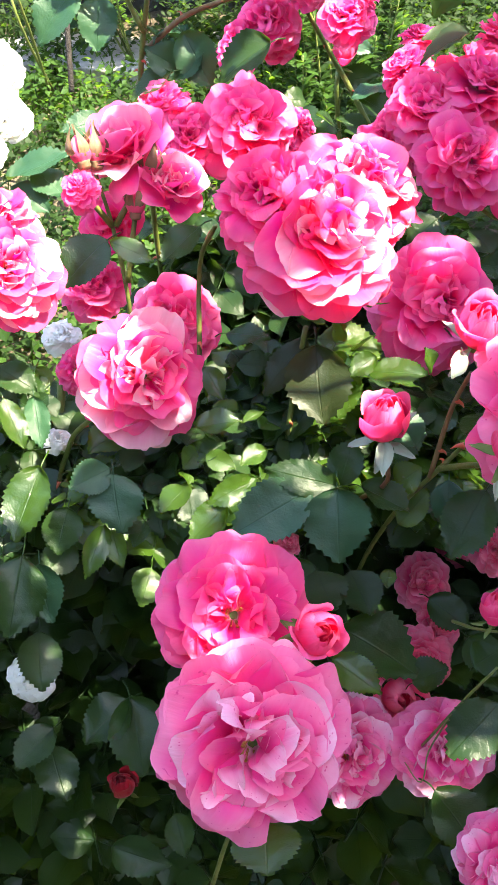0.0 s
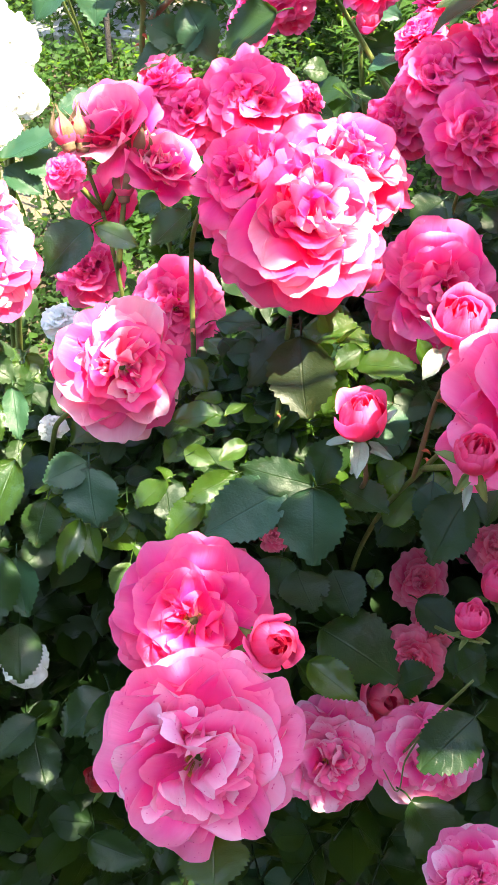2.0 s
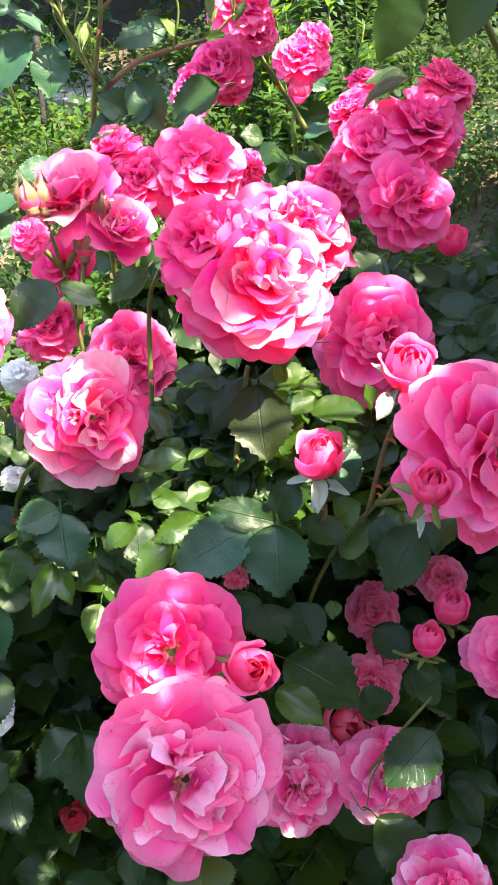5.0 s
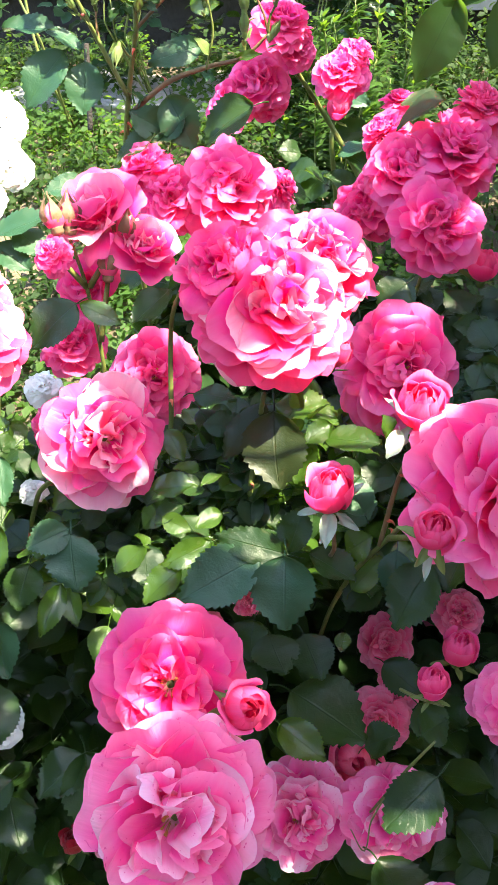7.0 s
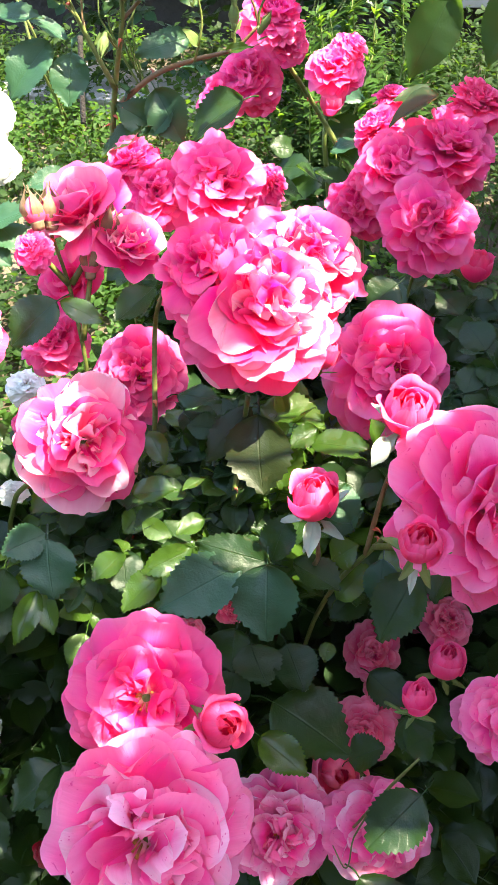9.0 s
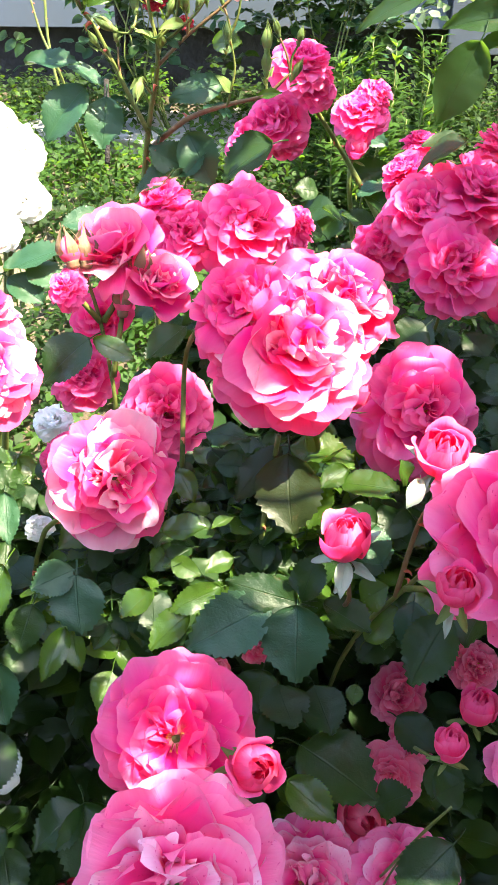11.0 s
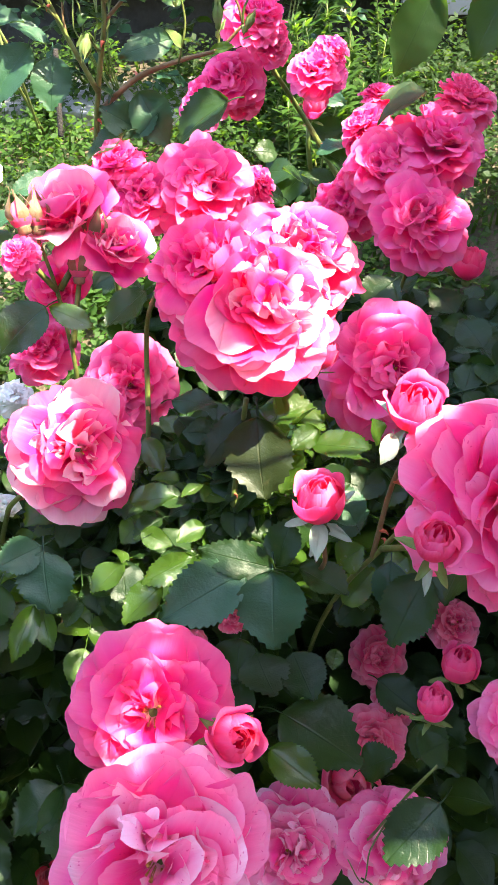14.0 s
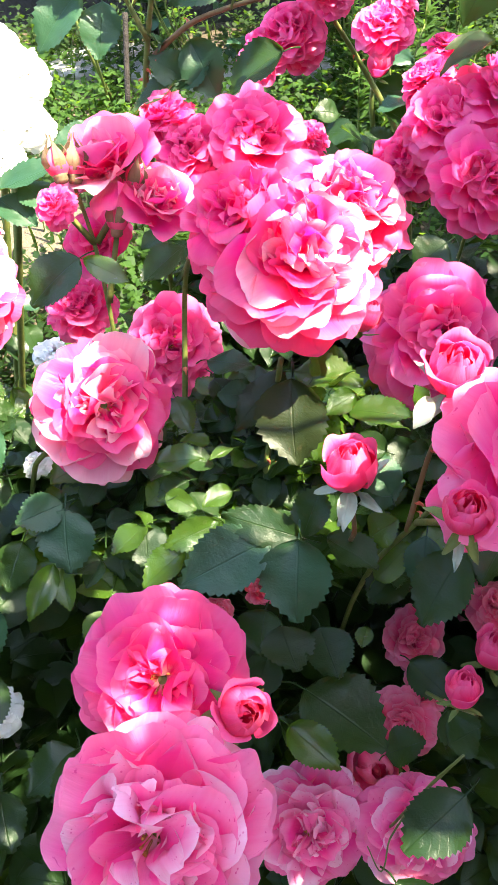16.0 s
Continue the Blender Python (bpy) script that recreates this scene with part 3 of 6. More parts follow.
    c = n.mix(n.math("MULTIPLY", n.ramp(fine, [(0.62, 0.0), (0.75, 0.5)]), 0.5), c, bare)
    return n.done(c, rough, n.bump(n.math("ADD", n.math("MULTIPLY", grain, 0.4), n.math("MULTIPLY", fine, 0.6)), 0.25, 0.002), 0.3)


SOIL = soil_material()
PAINT = paint_material("grey_blue_paint", (0.118, 0.136, 0.158), (0.112, 0.118, 0.124))
PLANK_PAINT = paint_material("worn_plank_paint", (0.150, 0.162, 0.180), (0.085, 0.083, 0.078))
WOOD = paint_material("weathered_wood", (0.34, 0.31, 0.27), (0.17, 0.13, 0.10), 0.8)
BEIGE = paint_material("beige_board", (0.48, 0.44, 0.39), (0.32, 0.27, 0.22), 0.7)
# Footing colour darkened to imitate the shade of the recess under the wall.
SHADED_BASE = plain_material("shaded_footing", (0.020, 0.018, 0.018), (0.045, 0.040, 0.038), 9.0, 0.9, 0.6, 0.01)
STONE = plain_material("pale_stone", (0.23, 0.21, 0.19), (0.40, 0.37, 0.34), 12.0, 0.85, 0.7, 0.008)
STAKE = plain_material("dark_bark", (0.008, 0.006, 0.005), (0.034, 0.024, 0.018), 40.0, 0.85, 0.9, 0.006)


def box_mesh(name, size, mat, bevel=0.004):
    bm = bmesh.new()
    bmesh.ops.create_cube(bm, size=1.0)
    bmesh.ops.scale(bm, vec=size, verts=bm.verts)
    if bevel:
        bmesh.ops.bevel(bm, geom=bm.edges[:], offset=bevel, segments=1, affect="EDGES")
    me = bpy.data.meshes.new(name)
    bm.to_mesh(me)
    bm.free()
    me.materials.append(mat)
    return me


def ground():
    near = [-2.4 + 0.06 * i for i in range(81)]
    xs = [-300, -80, -25, -9, -5, -3.2, *near, 3.2, 5, 9, 25, 80, 300]
    ys = [-300, -80, -25, -9, -4, -2, *[-1.2 + 0.06 * i for i in range(76)], 4.2, 6, 12, 40, 300]
    verts, faces = [], []
    for y in ys:
        for x in xs:
            h = ground_height(x, y)
            if abs(x) < 3 and -1.5 < y < 3.6:
                h += 0.022 * noise.noise((x * 3, y * 3, 0)) + 0.012 * noise.noise((x * 11, y * 11, 4))
            verts.append((x, y, h))
    me = mesh_from("ground", verts, grid_faces(len(ys), len(xs)), None, (SOIL,))
    return tagged(new("ground", me), "bare pale garden soil with weeds beside the wall", "ground", kind="structure")


ground()
WALL_Y = 2.60
house = new("wall_house", box_mesh("wall_house", (12.0, 0.16, 2.25), PAINT, 0.01))
house.matrix_basis = Matrix.Translation((0.0, WALL_Y + 0.11, 0.395 + 1.125))
tagged(house, "painted grey-blue house wall on a dark footing", "wall", kind="structure")
footing = new("footing", box_mesh("footing", (12.0, 0.12, 0.80), SHADED_BASE, 0.01))
footing.matrix_basis = Matrix.Translation((0.0, WALL_Y + 0.17, -0.012))
tagged(footing, "recessed concrete footing, darkened for the shade under the wall", "footing", kind="structure")
roof = new("roof_edge", box_mesh("roof_edge", (12.4, 0.40, 0.12), WOOD, 0.01))
roof.matrix_basis = Matrix.Translation((0.0, WALL_Y + 0.13, 2.71))
tagged(roof, "weathered wooden eaves board along the wall", "eaves", kind="structure")
# Unseen fence behind the camera, added to keep low sky light off the bush.
fence = new("wall_fence", box_mesh("wall_fence", (7.0, 0.10, 2.0), WOOD, 0.01))
fence.matrix_basis = Matrix.Translation((0.0, -1.25, 0.99))
tagged(fence, "plain wooden fence, unseen, added to block low sky light", "fence", kind="structure")


def wall_board(x0, x1, z0, z1, mat, proud=0.022, lean=0.0):
    """One board of the cladding, in front of the wall."""
    key = ("board", round(x1 - x0, 3), round(z1 - z0, 3), mat.name, proud)
    if key not in _store:
        _store[key] = box_mesh("board", (x1 - x0 - 0.002, proud, z1 - z0 - 0.001), mat, 0.002)
    b = new("board", _store[key])
    b.parent = house
    b.matrix_basis = Matrix.Translation(Vector(((x0 + x1) / 2, WALL_Y + 0.028 - proud / 2, (z0 + z1) / 2)) - house.matrix_basis.translation) @ Matrix.Rotation(lean, 4, "X")
    return b


for k in range(8):
    wall_board(-3.4, -0.475, 0.392 + 0.265 * k, 0.392 + 0.265 * (k + 1), PAINT)
for k in range(14):
    wall_board(-0.470, 0.408, 0.392 + 0.150 * k, 0.392 + 0.150 * (k + 1), PAINT)
for k in range(16):
    wall_board(0.420, 3.6, 0.327 + 0.202 * k, 0.327 + 0.202 * (k + 1) + 0.012, PLANK_PAINT, 0.030, radians(4.0))
sill = new("window_sill", box_mesh("window_sill", (0.52, 0.04, 0.045), WOOD, 0.006))
sill.matrix_basis = Matrix.Translation((0.105, WALL_Y + 0.006, 0.795))
tagged(sill, "weathered grey-brown wooden ledge on the house wall", "ledge", kind="structure")
ledge = new("ledge", box_mesh("ledge", (0.42, 0.07, 0.05), BEIGE, 0.006))
ledge.matrix_basis = Matrix.Translation((0.665, WALL_Y - 0.010, 0.757))
tagged(ledge, "pale beige wooden ledge on the plank wall", "ledge", kind="structure")


def stone(x, y, sx, sy, h, seed):
    rng = random.Random(seed)
    bm = bmesh.new()
    bmesh.ops.create_cube(bm, size=1.0)
    bmesh.ops.subdivide_edges(bm, edges=bm.edges[:], cuts=3, use_grid_fill=True)
    for v in bm.verts:
        p = v.co.copy()
        p.z *= 0.8
        v.co = Vector((p.x * (1.25 - 0.55 * p.y * p.y), p.y * (1.25 - 0.5 * p.x * p.x), p.z)) + 0.10 * Vector(noise.noise_vector(p * 2 + Vector((seed, 0, 0))))
        v.co = Vector((v.co.x * sx, v.co.y * sy, v.co.z * h))
    me = bpy.data.meshes.new("paving_stone")
    bm.to_mesh(me)
    bm.free()
    me.materials.append(STONE)
    me.polygons.foreach_set("use_smooth", [True] * len(me.polygons))
    ob = new("paving_stone", me)
    ob.matrix_basis = Matrix.Translation((x, y, ground_height(x, y) + h * 0.22)) @ Matrix.Rotation(rng.uniform(-0.3, 0.3), 4, "Z")
    return tagged(ob, "pale rough paving stone set in the soil", "stone", "stones beside the wall")


stone(-0.30, 2.22, 0.30, 0.20, 0.07, 1)
stone(-0.58, 2.30, 0.24, 0.18, 0.06, 2)
stone(-0.05, 2.30, 0.22, 0.17, 0.06, 3)
stone(-0.86, 2.20, 0.26, 0.20, 0.06, 4)


# ---- scattered growth ----
def scatter(name, shape, matrices, mat, label, category="", parent=None):
    """One mesh of many copies of a shape."""
    V = np.array([tuple(v) for v in shape[0]], dtype=np.float32)
    F = np.array([f for f in shape[1] if len(f) == 4], dtype=np.int32)
    U = np.array(shape[2], dtype=np.float32)
    M = np.array([[list(r) for r in m] for m in matrices], dtype=np.float32)
    n, k = len(M), len(V)
    W = (np.einsum("nij,kj->nki", M[:, :3, :3], V) + M[:, None, :3, 3]).reshape(-1, 3)
    G = (F[None] + (np.arange(n, dtype=np.int32) * k)[:, None, None]).reshape(-1, 4)
    me = bpy.data.meshes.new(name)
    me.vertices.add(len(W))
    me.vertices.foreach_set("co", W.ravel())
    me.loops.add(G.size)
    me.loops.foreach_set("vertex_index", G.ravel())
    me.polygons.add(len(G))
    me.polygons.foreach_set("loop_start", np.arange(0, G.size, 4, dtype=np.int32))
    me.uv_layers.new(name="UVMap").data.foreach_set("uv", np.tile(U[F.ravel()], (n, 1)).ravel())
    me.materials.append(mat)
    me.update(calc_edges=True)
    me.polygons.foreach_set("use_smooth", [True] * len(me.polygons))
    ob = new(name, me)
    if parent:
        ob.parent = parent
        ob.matrix_basis = Matrix.Translation(-parent.matrix_basis.translation)
        return tagged(ob, label, kind="stuff")
    return tagged(ob, label, category, kind="stuff")


def tilted(rng, x, y, z, size, up=60, width=1.0):
    """A random leaf pose at a place, rising by up to that many degrees."""
    return (Matrix.Translation((x, y, z)) @ Matrix.Rotation(rng.uniform(0, 6.28), 4, "Z") @ Matrix.Rotation(radians(rng.uniform(-10, up)), 4, "X")
            @ Matrix.Rotation(radians(rng.uniform(-35, 35)), 4, "Y") @ Matrix.Diagonal((size * width, size, size, 1)))


def small_leaf(width, rows=4):
    verts, uvs = [], []
    for i in range(rows):
        v = i / (rows - 1)
        w = width * math.sin(math.pi * min(1.0, v * 0.96 + 0.04)) ** 0.8
        for u in (-1, 0, 1):
            verts.append((u * w, v, -0.25 * v * v + 0.12 * abs(u) * w))
            uvs.append(((u + 1) / 2, v))
    return verts, grid_faces(rows, 3), uvs


def blade_shape():
    verts, uvs = [], []
    for i in range(5):
        v = i / 4
        for u in (-1, 1):
            verts.append((u * 0.035 * (1 - v * 0.9), 0.35 * v * v, v * (1 - 0.25 * v * v)))
            uvs.append(((u + 1) / 2, v))
    return verts, grid_faces(5, 2), uvs


def low_growth():
    rng = random.Random(21)
    leaves, fresh, blades = [], [], []
    for _ in range(4600):
        x, y = rng.uniform(-1.3, 1.5), rng.uniform(0.75, 2.62)
        dens = noise.noise((x * 2.2, y * 2.2, 7)) + (0.25 if x > -0.25 else -0.05) - 1.2 * max(0.0, abs(x - 0.1) - 0.85)
        if dens < -0.30:
            continue
        g, tall = ground_height(x, y), rng.uniform(0.02, 0.14) * (1.3 if x > -0.1 else 0.9)
        for k in range(16):
            # Bright clumps stop at x 0.28; darker leaves beyond stand in for shade.
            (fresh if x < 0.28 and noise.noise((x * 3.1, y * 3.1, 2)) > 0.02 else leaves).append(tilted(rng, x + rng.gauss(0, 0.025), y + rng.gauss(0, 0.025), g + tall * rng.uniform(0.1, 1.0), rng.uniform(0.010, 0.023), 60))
    for _ in range(4500):
        x, y = rng.uniform(-1.3, 1.3), rng.uniform(0.8, 2.6)
        if noise.noise((x * 2.7, y * 2.7, 3)) < -0.08:
            continue
        m = Matrix.Translation((x, y, ground_height(x, y) - 0.004)) @ Matrix.Rotation(rng.uniform(0, 6.28), 4, "Z") @ Matrix.Rotation(rng.uniform(-0.4, 0.4), 4, "X") @ Matrix.Scale(rng.uniform(0.05, 0.14), 4)
        blades.append(m)
    for _ in range(5200):
        x, y = rng.uniform(-5.5, 5.5), rng.uniform(-1.1, 2.58)
        if (abs(x) < 0.9 and y > -0.4) or noise.noise((x * 1.2, y * 1.2, 9)) < -0.05:
            continue
        for k in range(6):
            leaves.append(tilted(rng, x + rng.gauss(0, 0.03), y + rng.gauss(0, 0.03), ground_height(x, y) + rng.uniform(0.0, 0.05), rng.uniform(0.02, 0.04), 60))
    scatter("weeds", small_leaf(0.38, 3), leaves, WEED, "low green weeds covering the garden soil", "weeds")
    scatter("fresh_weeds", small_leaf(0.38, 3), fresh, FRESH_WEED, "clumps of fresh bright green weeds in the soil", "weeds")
    scatter("grass", blade_shape(), blades, WEED, "thin green grass blades in the soil", "grass")


def tall_weed(x, y, height, seed):
    """A leafy upright weed: a stem with many narrow leaves."""
    rng = random.Random(seed)
    g = ground_height(x, y)
    w = thing("weed", (x, y, g), "tall bright green leafy weed beside the wall", "weed", "tall weeds")
    top = Vector((x + rng.uniform(-0.06, 0.06), y + rng.uniform(-0.05, 0.05), g + height))
    pts = [Vector((x, y, g - 0.01)), Vector((x, y, g)).lerp(top, 0.5) + Vector((rng.uniform(-0.015, 0.015), 0, 0)), top]
    cane(w, pts, 0.0035, 0.0012, CANE, 0, seed, "stem")
    low, high = [], []
    for k in range(int(height * 330)):
        q = rng.uniform(0.12, 1.0)
        p = pts[0].lerp(top, q)
        a = rng.uniform(0, 6.28)
        # Lower leaves take the dark weed colour in place of shade.
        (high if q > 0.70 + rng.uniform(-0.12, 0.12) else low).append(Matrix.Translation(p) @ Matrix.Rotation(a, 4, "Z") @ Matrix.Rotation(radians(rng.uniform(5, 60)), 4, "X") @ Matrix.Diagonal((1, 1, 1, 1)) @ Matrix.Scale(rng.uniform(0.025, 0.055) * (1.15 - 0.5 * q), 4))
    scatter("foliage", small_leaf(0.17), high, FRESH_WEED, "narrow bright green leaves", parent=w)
    scatter("lower_foliage", small_leaf(0.19), low, WEED, "narrow green leaves, darkened for the shade low on the weed", parent=w)


# ---- the pink rose bush ----
pink = thing("rose_bush", (0.0, 0.46, 0.0), "pink rose bush in full bloom with glossy dark leaves", "rose bush", "rose bushes")
bloom(pink, (0.0407, 0.3816, 0.7393), 0.0453, (0.280, -0.600, 0.749), HOT_PINK, 1, heart=SUNLIT_PINK)
bloom(pink, (0.0110, 0.3962, 0.7517), 0.0333, (-0.216, -0.400, 0.891), HOT_PINK, 2)
bloom(pink, (0.0603, 0.4096, 0.7507), 0.0373, (0.387, -0.345, 0.855), HOT_PINK, 3, heart=SUNLIT_PINK)
bloom(pink, (-0.0567, 0.3564, 0.6693), 0.0377, (0.262, -0.676, 0.689), HOT_PINK, 4, full=0.8, loose=0.6, heart=SUNLIT_PINK)
bloom(pink, (-0.0058, 0.2198, 0.6423), 0.0373, (0.150, -0.640, 0.753), PINK, 5, full=0.8, loose=0.7)
bloom(pink, (0.0029, 0.1608, 0.6411), 0.0409, (0.080, -0.760, 0.645), PALE_PINK, 6, full=0.66, loose=1.0, heart=LIGHT_PINK)
bloom(pink, (0.0539, 0.2267, 0.5026), 0.0340, (0.119, -0.762, 0.636), PALE_PINK, 7, heart=LIGHT_PINK)
half_open(pink, (0.0289, 0.2004, 0.6569), 0.0106, (0.257, -0.530, 0.808), DEEP_PINK, 8)
bloom(pink, (0.1132, 0.4377, 0.6611), 0.0431, (0.055, -0.603, 0.796), ROSE_PINK, 9)
half_open(pink, (0.1045, 0.3069, 0.7339), 0.0118, (-0.009, -0.376, 0.927), DEEP_PINK, 10, flare=1.05, sepal=PALE_SEPAL)
bloom(pink, (0.1483, 0.5609, 0.6963), 0.0373, (0.106, -0.637, 0.764), ROSE_PINK, 11, form=DOME)
bloom(pink, (0.1251, 0.6051, 0.7149), 0.0321, (-0.256, -0.539, 0.802), ROSE_PINK, 12, form=DOME)
bloom(pink, (0.1055, 0.6239, 0.6813), 0.0316, (-0.625, -0.662, 0.414), ROSE_PINK, 13, form=DOME)
bloom(pink, (0.1638, 0.6102, 0.7278), 0.0384, (0.297, -0.363, 0.883), ROSE_PINK, 14, form=DOME)
bloom(pink, (0.1869, 0.6455, 0.7472), 0.0243, (0.357, -0.188, 0.915), DEEP_PINK, 15, form=DOME)
bloom(pink, (0.1151, 0.6494, 0.7282), 0.0218, (-0.517, -0.166, 0.840), ROSE_PINK, 16, form=DOME)
bloom(pink, (0.1269, 0.6747, 0.7425), 0.0161, (0.003, 0.164, 0.986), ROSE_PINK, 17)
bloom(pink, (-0.0038, 0.5926, 0.7095), 0.0395, (0.152, -0.593, 0.790), ROSE_PINK, 18, form=DOME)
bloom(pink, (-0.0648, 0.6083, 0.7172), 0.0254, (-0.173, -0.292, 0.940), ROSE_PINK, 19, form=DOME)
bloom(pink, (-0.0445, 0.5892, 0.7026), 0.0292, (-0.159, -0.546, 0.822), ROSE_PINK, 20, form=DOME)
bloom(pink, (0.0371, 0.6364, 0.6906), 0.0181, (0.748, -0.207, 0.631), ROSE_PINK, 21)
bloom(pink, (-0.0747, 0.4990, 0.7295), 0.0343, (-0.270, -0.350, 0.900), PINK, 22, form=CUP, heart=SUNLIT_PINK)
bloom(pink, (-0.0500, 0.4914, 0.7120), 0.0250, (0.420, -0.420, 0.800), PINK, 23, form=CUP, heart=SUNLIT_PINK)
bloom(pink, (-0.0893, 0.4978, 0.6812), 0.0245, (-0.158, -0.669, 0.726), PINK, 24, form=CUP)
bud(pink, (-0.0958, 0.4699, 0.7332), 0.0239, (-0.247, 0.422, 0.873), BUD_TAN, 25)
bud(pink, (-0.0903, 0.4755, 0.7305), 0.0248, (-0.035, 0.438, 0.898), BUD_TAN, 26)
bud(pink, (-0.0630, 0.4858, 0.7181), 0.0235, (0.243, 0.390, 0.888), BUD_TAN, 27)
bud(pink, (-0.0702, 0.4703, 0.7007), 0.0208, (0.061, 0.439, 0.896), BUD_TAN, 28)
bloom(pink, (-0.0993, 0.4602, 0.7263), 0.0140, (-0.218, -0.407, 0.876), ROSE_PINK, 29, form=DOME)
bloom(pink, (-0.1230, 0.3712, 0.7262), 0.0309, (0.270, -0.558, 0.785), HOT_PINK, 30, heart=SUNLIT_PINK)
bloom(pink, (-0.1341, 0.3984, 0.7389), 0.0288, (0.124, -0.147, 0.981), HOT_PINK, 31, heart=SUNLIT_PINK)
bloom(pink, (-0.0613, 0.5335, 0.5819), 0.0398, (0.109, -0.674, 0.731), ROSE_PINK, 32)
bloom(pink, (-0.1065, 0.4847, 0.6448), 0.0252, (-0.064, -0.400, 0.914), ROSE_PINK, 33)
bloom(pink, (-0.1174, 0.4416, 0.6082), 0.0196, (-0.476, -0.598, 0.644), ROSE_PINK, 34)
half_open(pink, (0.0660, 0.3037, 0.6829), 0.0122, (-0.078, -0.165, 0.983), DEEP_PINK, 35, sepal=PALE_SEPAL)
half_open(pink, (0.0730, 0.4161, 0.6862), 0.0083, (0.305, 0.178, 0.936), DEEP_PINK, 36)
bloom(pink, (0.1385, 0.2725, 0.7127), 0.0447, (0.420, -0.560, 0.714), PALE_PINK, 37, full=0.66, loose=1.0)
half_open(pink, (0.1029, 0.2341, 0.7302), 0.0089, (-0.059, -0.378, 0.924), DEEP_PINK, 38)
bloom(pink, (0.1100, 0.3420, 0.5080), 0.0205, (0.152, -0.593, 0.790), SALMON, 39, openness=0.8)
bloom(pink, (0.1035, 0.2940, 0.4950), 0.0210, (-0.137, -0.679, 0.721), SALMON, 40, openness=0.8)
bloom(pink, (0.1175, 0.3150, 0.4980), 0.0157, (0.253, -0.475, 0.843), SALMON, 41, openness=0.8)
half_open(pink, (0.0865, 0.2651, 0.4969), 0.0118, (0.158, -0.668, 0.728), SALMON, 42, flare=1.4)
bloom(pink, (0.1062, 0.2256, 0.5086), 0.0303, (0.109, -0.674, 0.731), PALE_PINK, 43, heart=LIGHT_PINK)
half_open(pink, (0.1326, 0.2628, 0.6138), 0.0094, (0.016, -0.027, 1.000), DEEP_PINK, 44)
half_open(pink, (0.1145, 0.2334, 0.6275), 0.0076, (0.009, 0.080, 0.997), DEEP_PINK, 45)
bloom(pink, (0.1497, 0.4029, 0.4723), 0.0163, (0.143, -0.405, 0.903), SALMON, 46)
bloom(pink, (0.1529, 0.2223, 0.6295), 0.0233, (-0.138, -0.606, 0.784), PALE_PINK, 47)
bloom(pink, (0.1557, 0.3481, 0.5319), 0.0180, (0.126, -0.478, 0.869), SALMON, 48)
bloom(pink, (0.1196, 0.1539, 0.5381), 0.0248, (-0.076, -0.585, 0.807), PALE_PINK, 49, heart=LIGHT_PINK)
half_open(pink, (-0.0708, 0.2103, 0.4995), 0.0074, (-0.081, -0.040, 0.996), RED, 50)
bloom(pink, (0.0215, 0.3258, 0.5662), 0.0087, (0.126, -0.260, 0.957), SALMON, 51)
bloom(pink, (-0.0020, 0.3162, 0.5582), 0.0100, (0.126, -0.260, 0.957), SALMON, 52)
half_open(pink, (0.1921, 0.5882, 0.6476), 0.0118, (0.019, -0.061, 0.998), DEEP_PINK, 53)
half_open(pink, (0.1403, 0.4878, 0.6600), 0.0066, (0.191, 0.308, 0.932), DEEP_PINK, 54)
leaf(pink, (0.0368, 0.3743, 0.6749), (0.0372, 0.3419, 0.6458), (0.022, -0.353, 0.935), 0.77, BRONZE_LEAF, 55)
leaf(pink, (0.0372, 0.3814, 0.6744), (0.0719, 0.3712, 0.6783), (0.022, -0.353, 0.935), 0.55, BRIGHT_LEAF, 56)
leaf(pink, (0.0653, 0.3660, 0.6631), (0.0955, 0.3561, 0.6697), (0.022, -0.353, 0.935), 0.61, BRIGHT_LEAF, 57)
leaf(pink, (0.0573, 0.3697, 0.6615), (0.0483, 0.3481, 0.6451), (0.022, -0.353, 0.935), 0.66, BRIGHT_LEAF, 58)
leaf(pink, (0.0326, 0.3832, 0.6731), (0.0057, 0.3608, 0.6544), (0.022, -0.353, 0.935), 0.44, BRONZE_LEAF, 59)
leaf(pink, (-0.0260, 0.3816, 0.6553), (-0.0149, 0.3648, 0.6448), (0.022, -0.353, 0.935), 0.60, BRIGHT_LEAF, 60)
leaf(pink, (-0.0284, 0.3369, 0.6488), (-0.0051, 0.3358, 0.6557), (0.022, -0.353, 0.935), 0.65, BRIGHT_LEAF, 61)
leaf(pink, (-0.0233, 0.3273, 0.6378), (-0.0083, 0.3178, 0.6364), (0.022, -0.353, 0.935), 0.58, BRIGHT_LEAF, 62)
leaf(pink, (0.0316, 0.2936, 0.6456), (-0.0089, 0.2724, 0.6344), (0.022, -0.353, 0.935), 0.60, BLUE_LEAF, 63)
leaf(pink, (0.0453, 0.2951, 0.6456), (0.0085, 0.2983, 0.6555), (0.022, -0.353, 0.935), 0.43, LEAF, 64)
leaf(pink, (0.0443, 0.2931, 0.6463), (0.0443, 0.2616, 0.6268), (0.022, -0.353, 0.935), 0.79, BLUE_LEAF, 65)
leaf(pink, (0.0460, 0.3010, 0.6402), (0.0529, 0.3126, 0.6624), (0.022, -0.353, 0.935), 0.67, LEAF, 66)
leaf(pink, (0.0573, 0.2998, 0.6406), (0.0799, 0.2848, 0.6398), (0.022, -0.353, 0.935), 0.77, LEAF, 67)
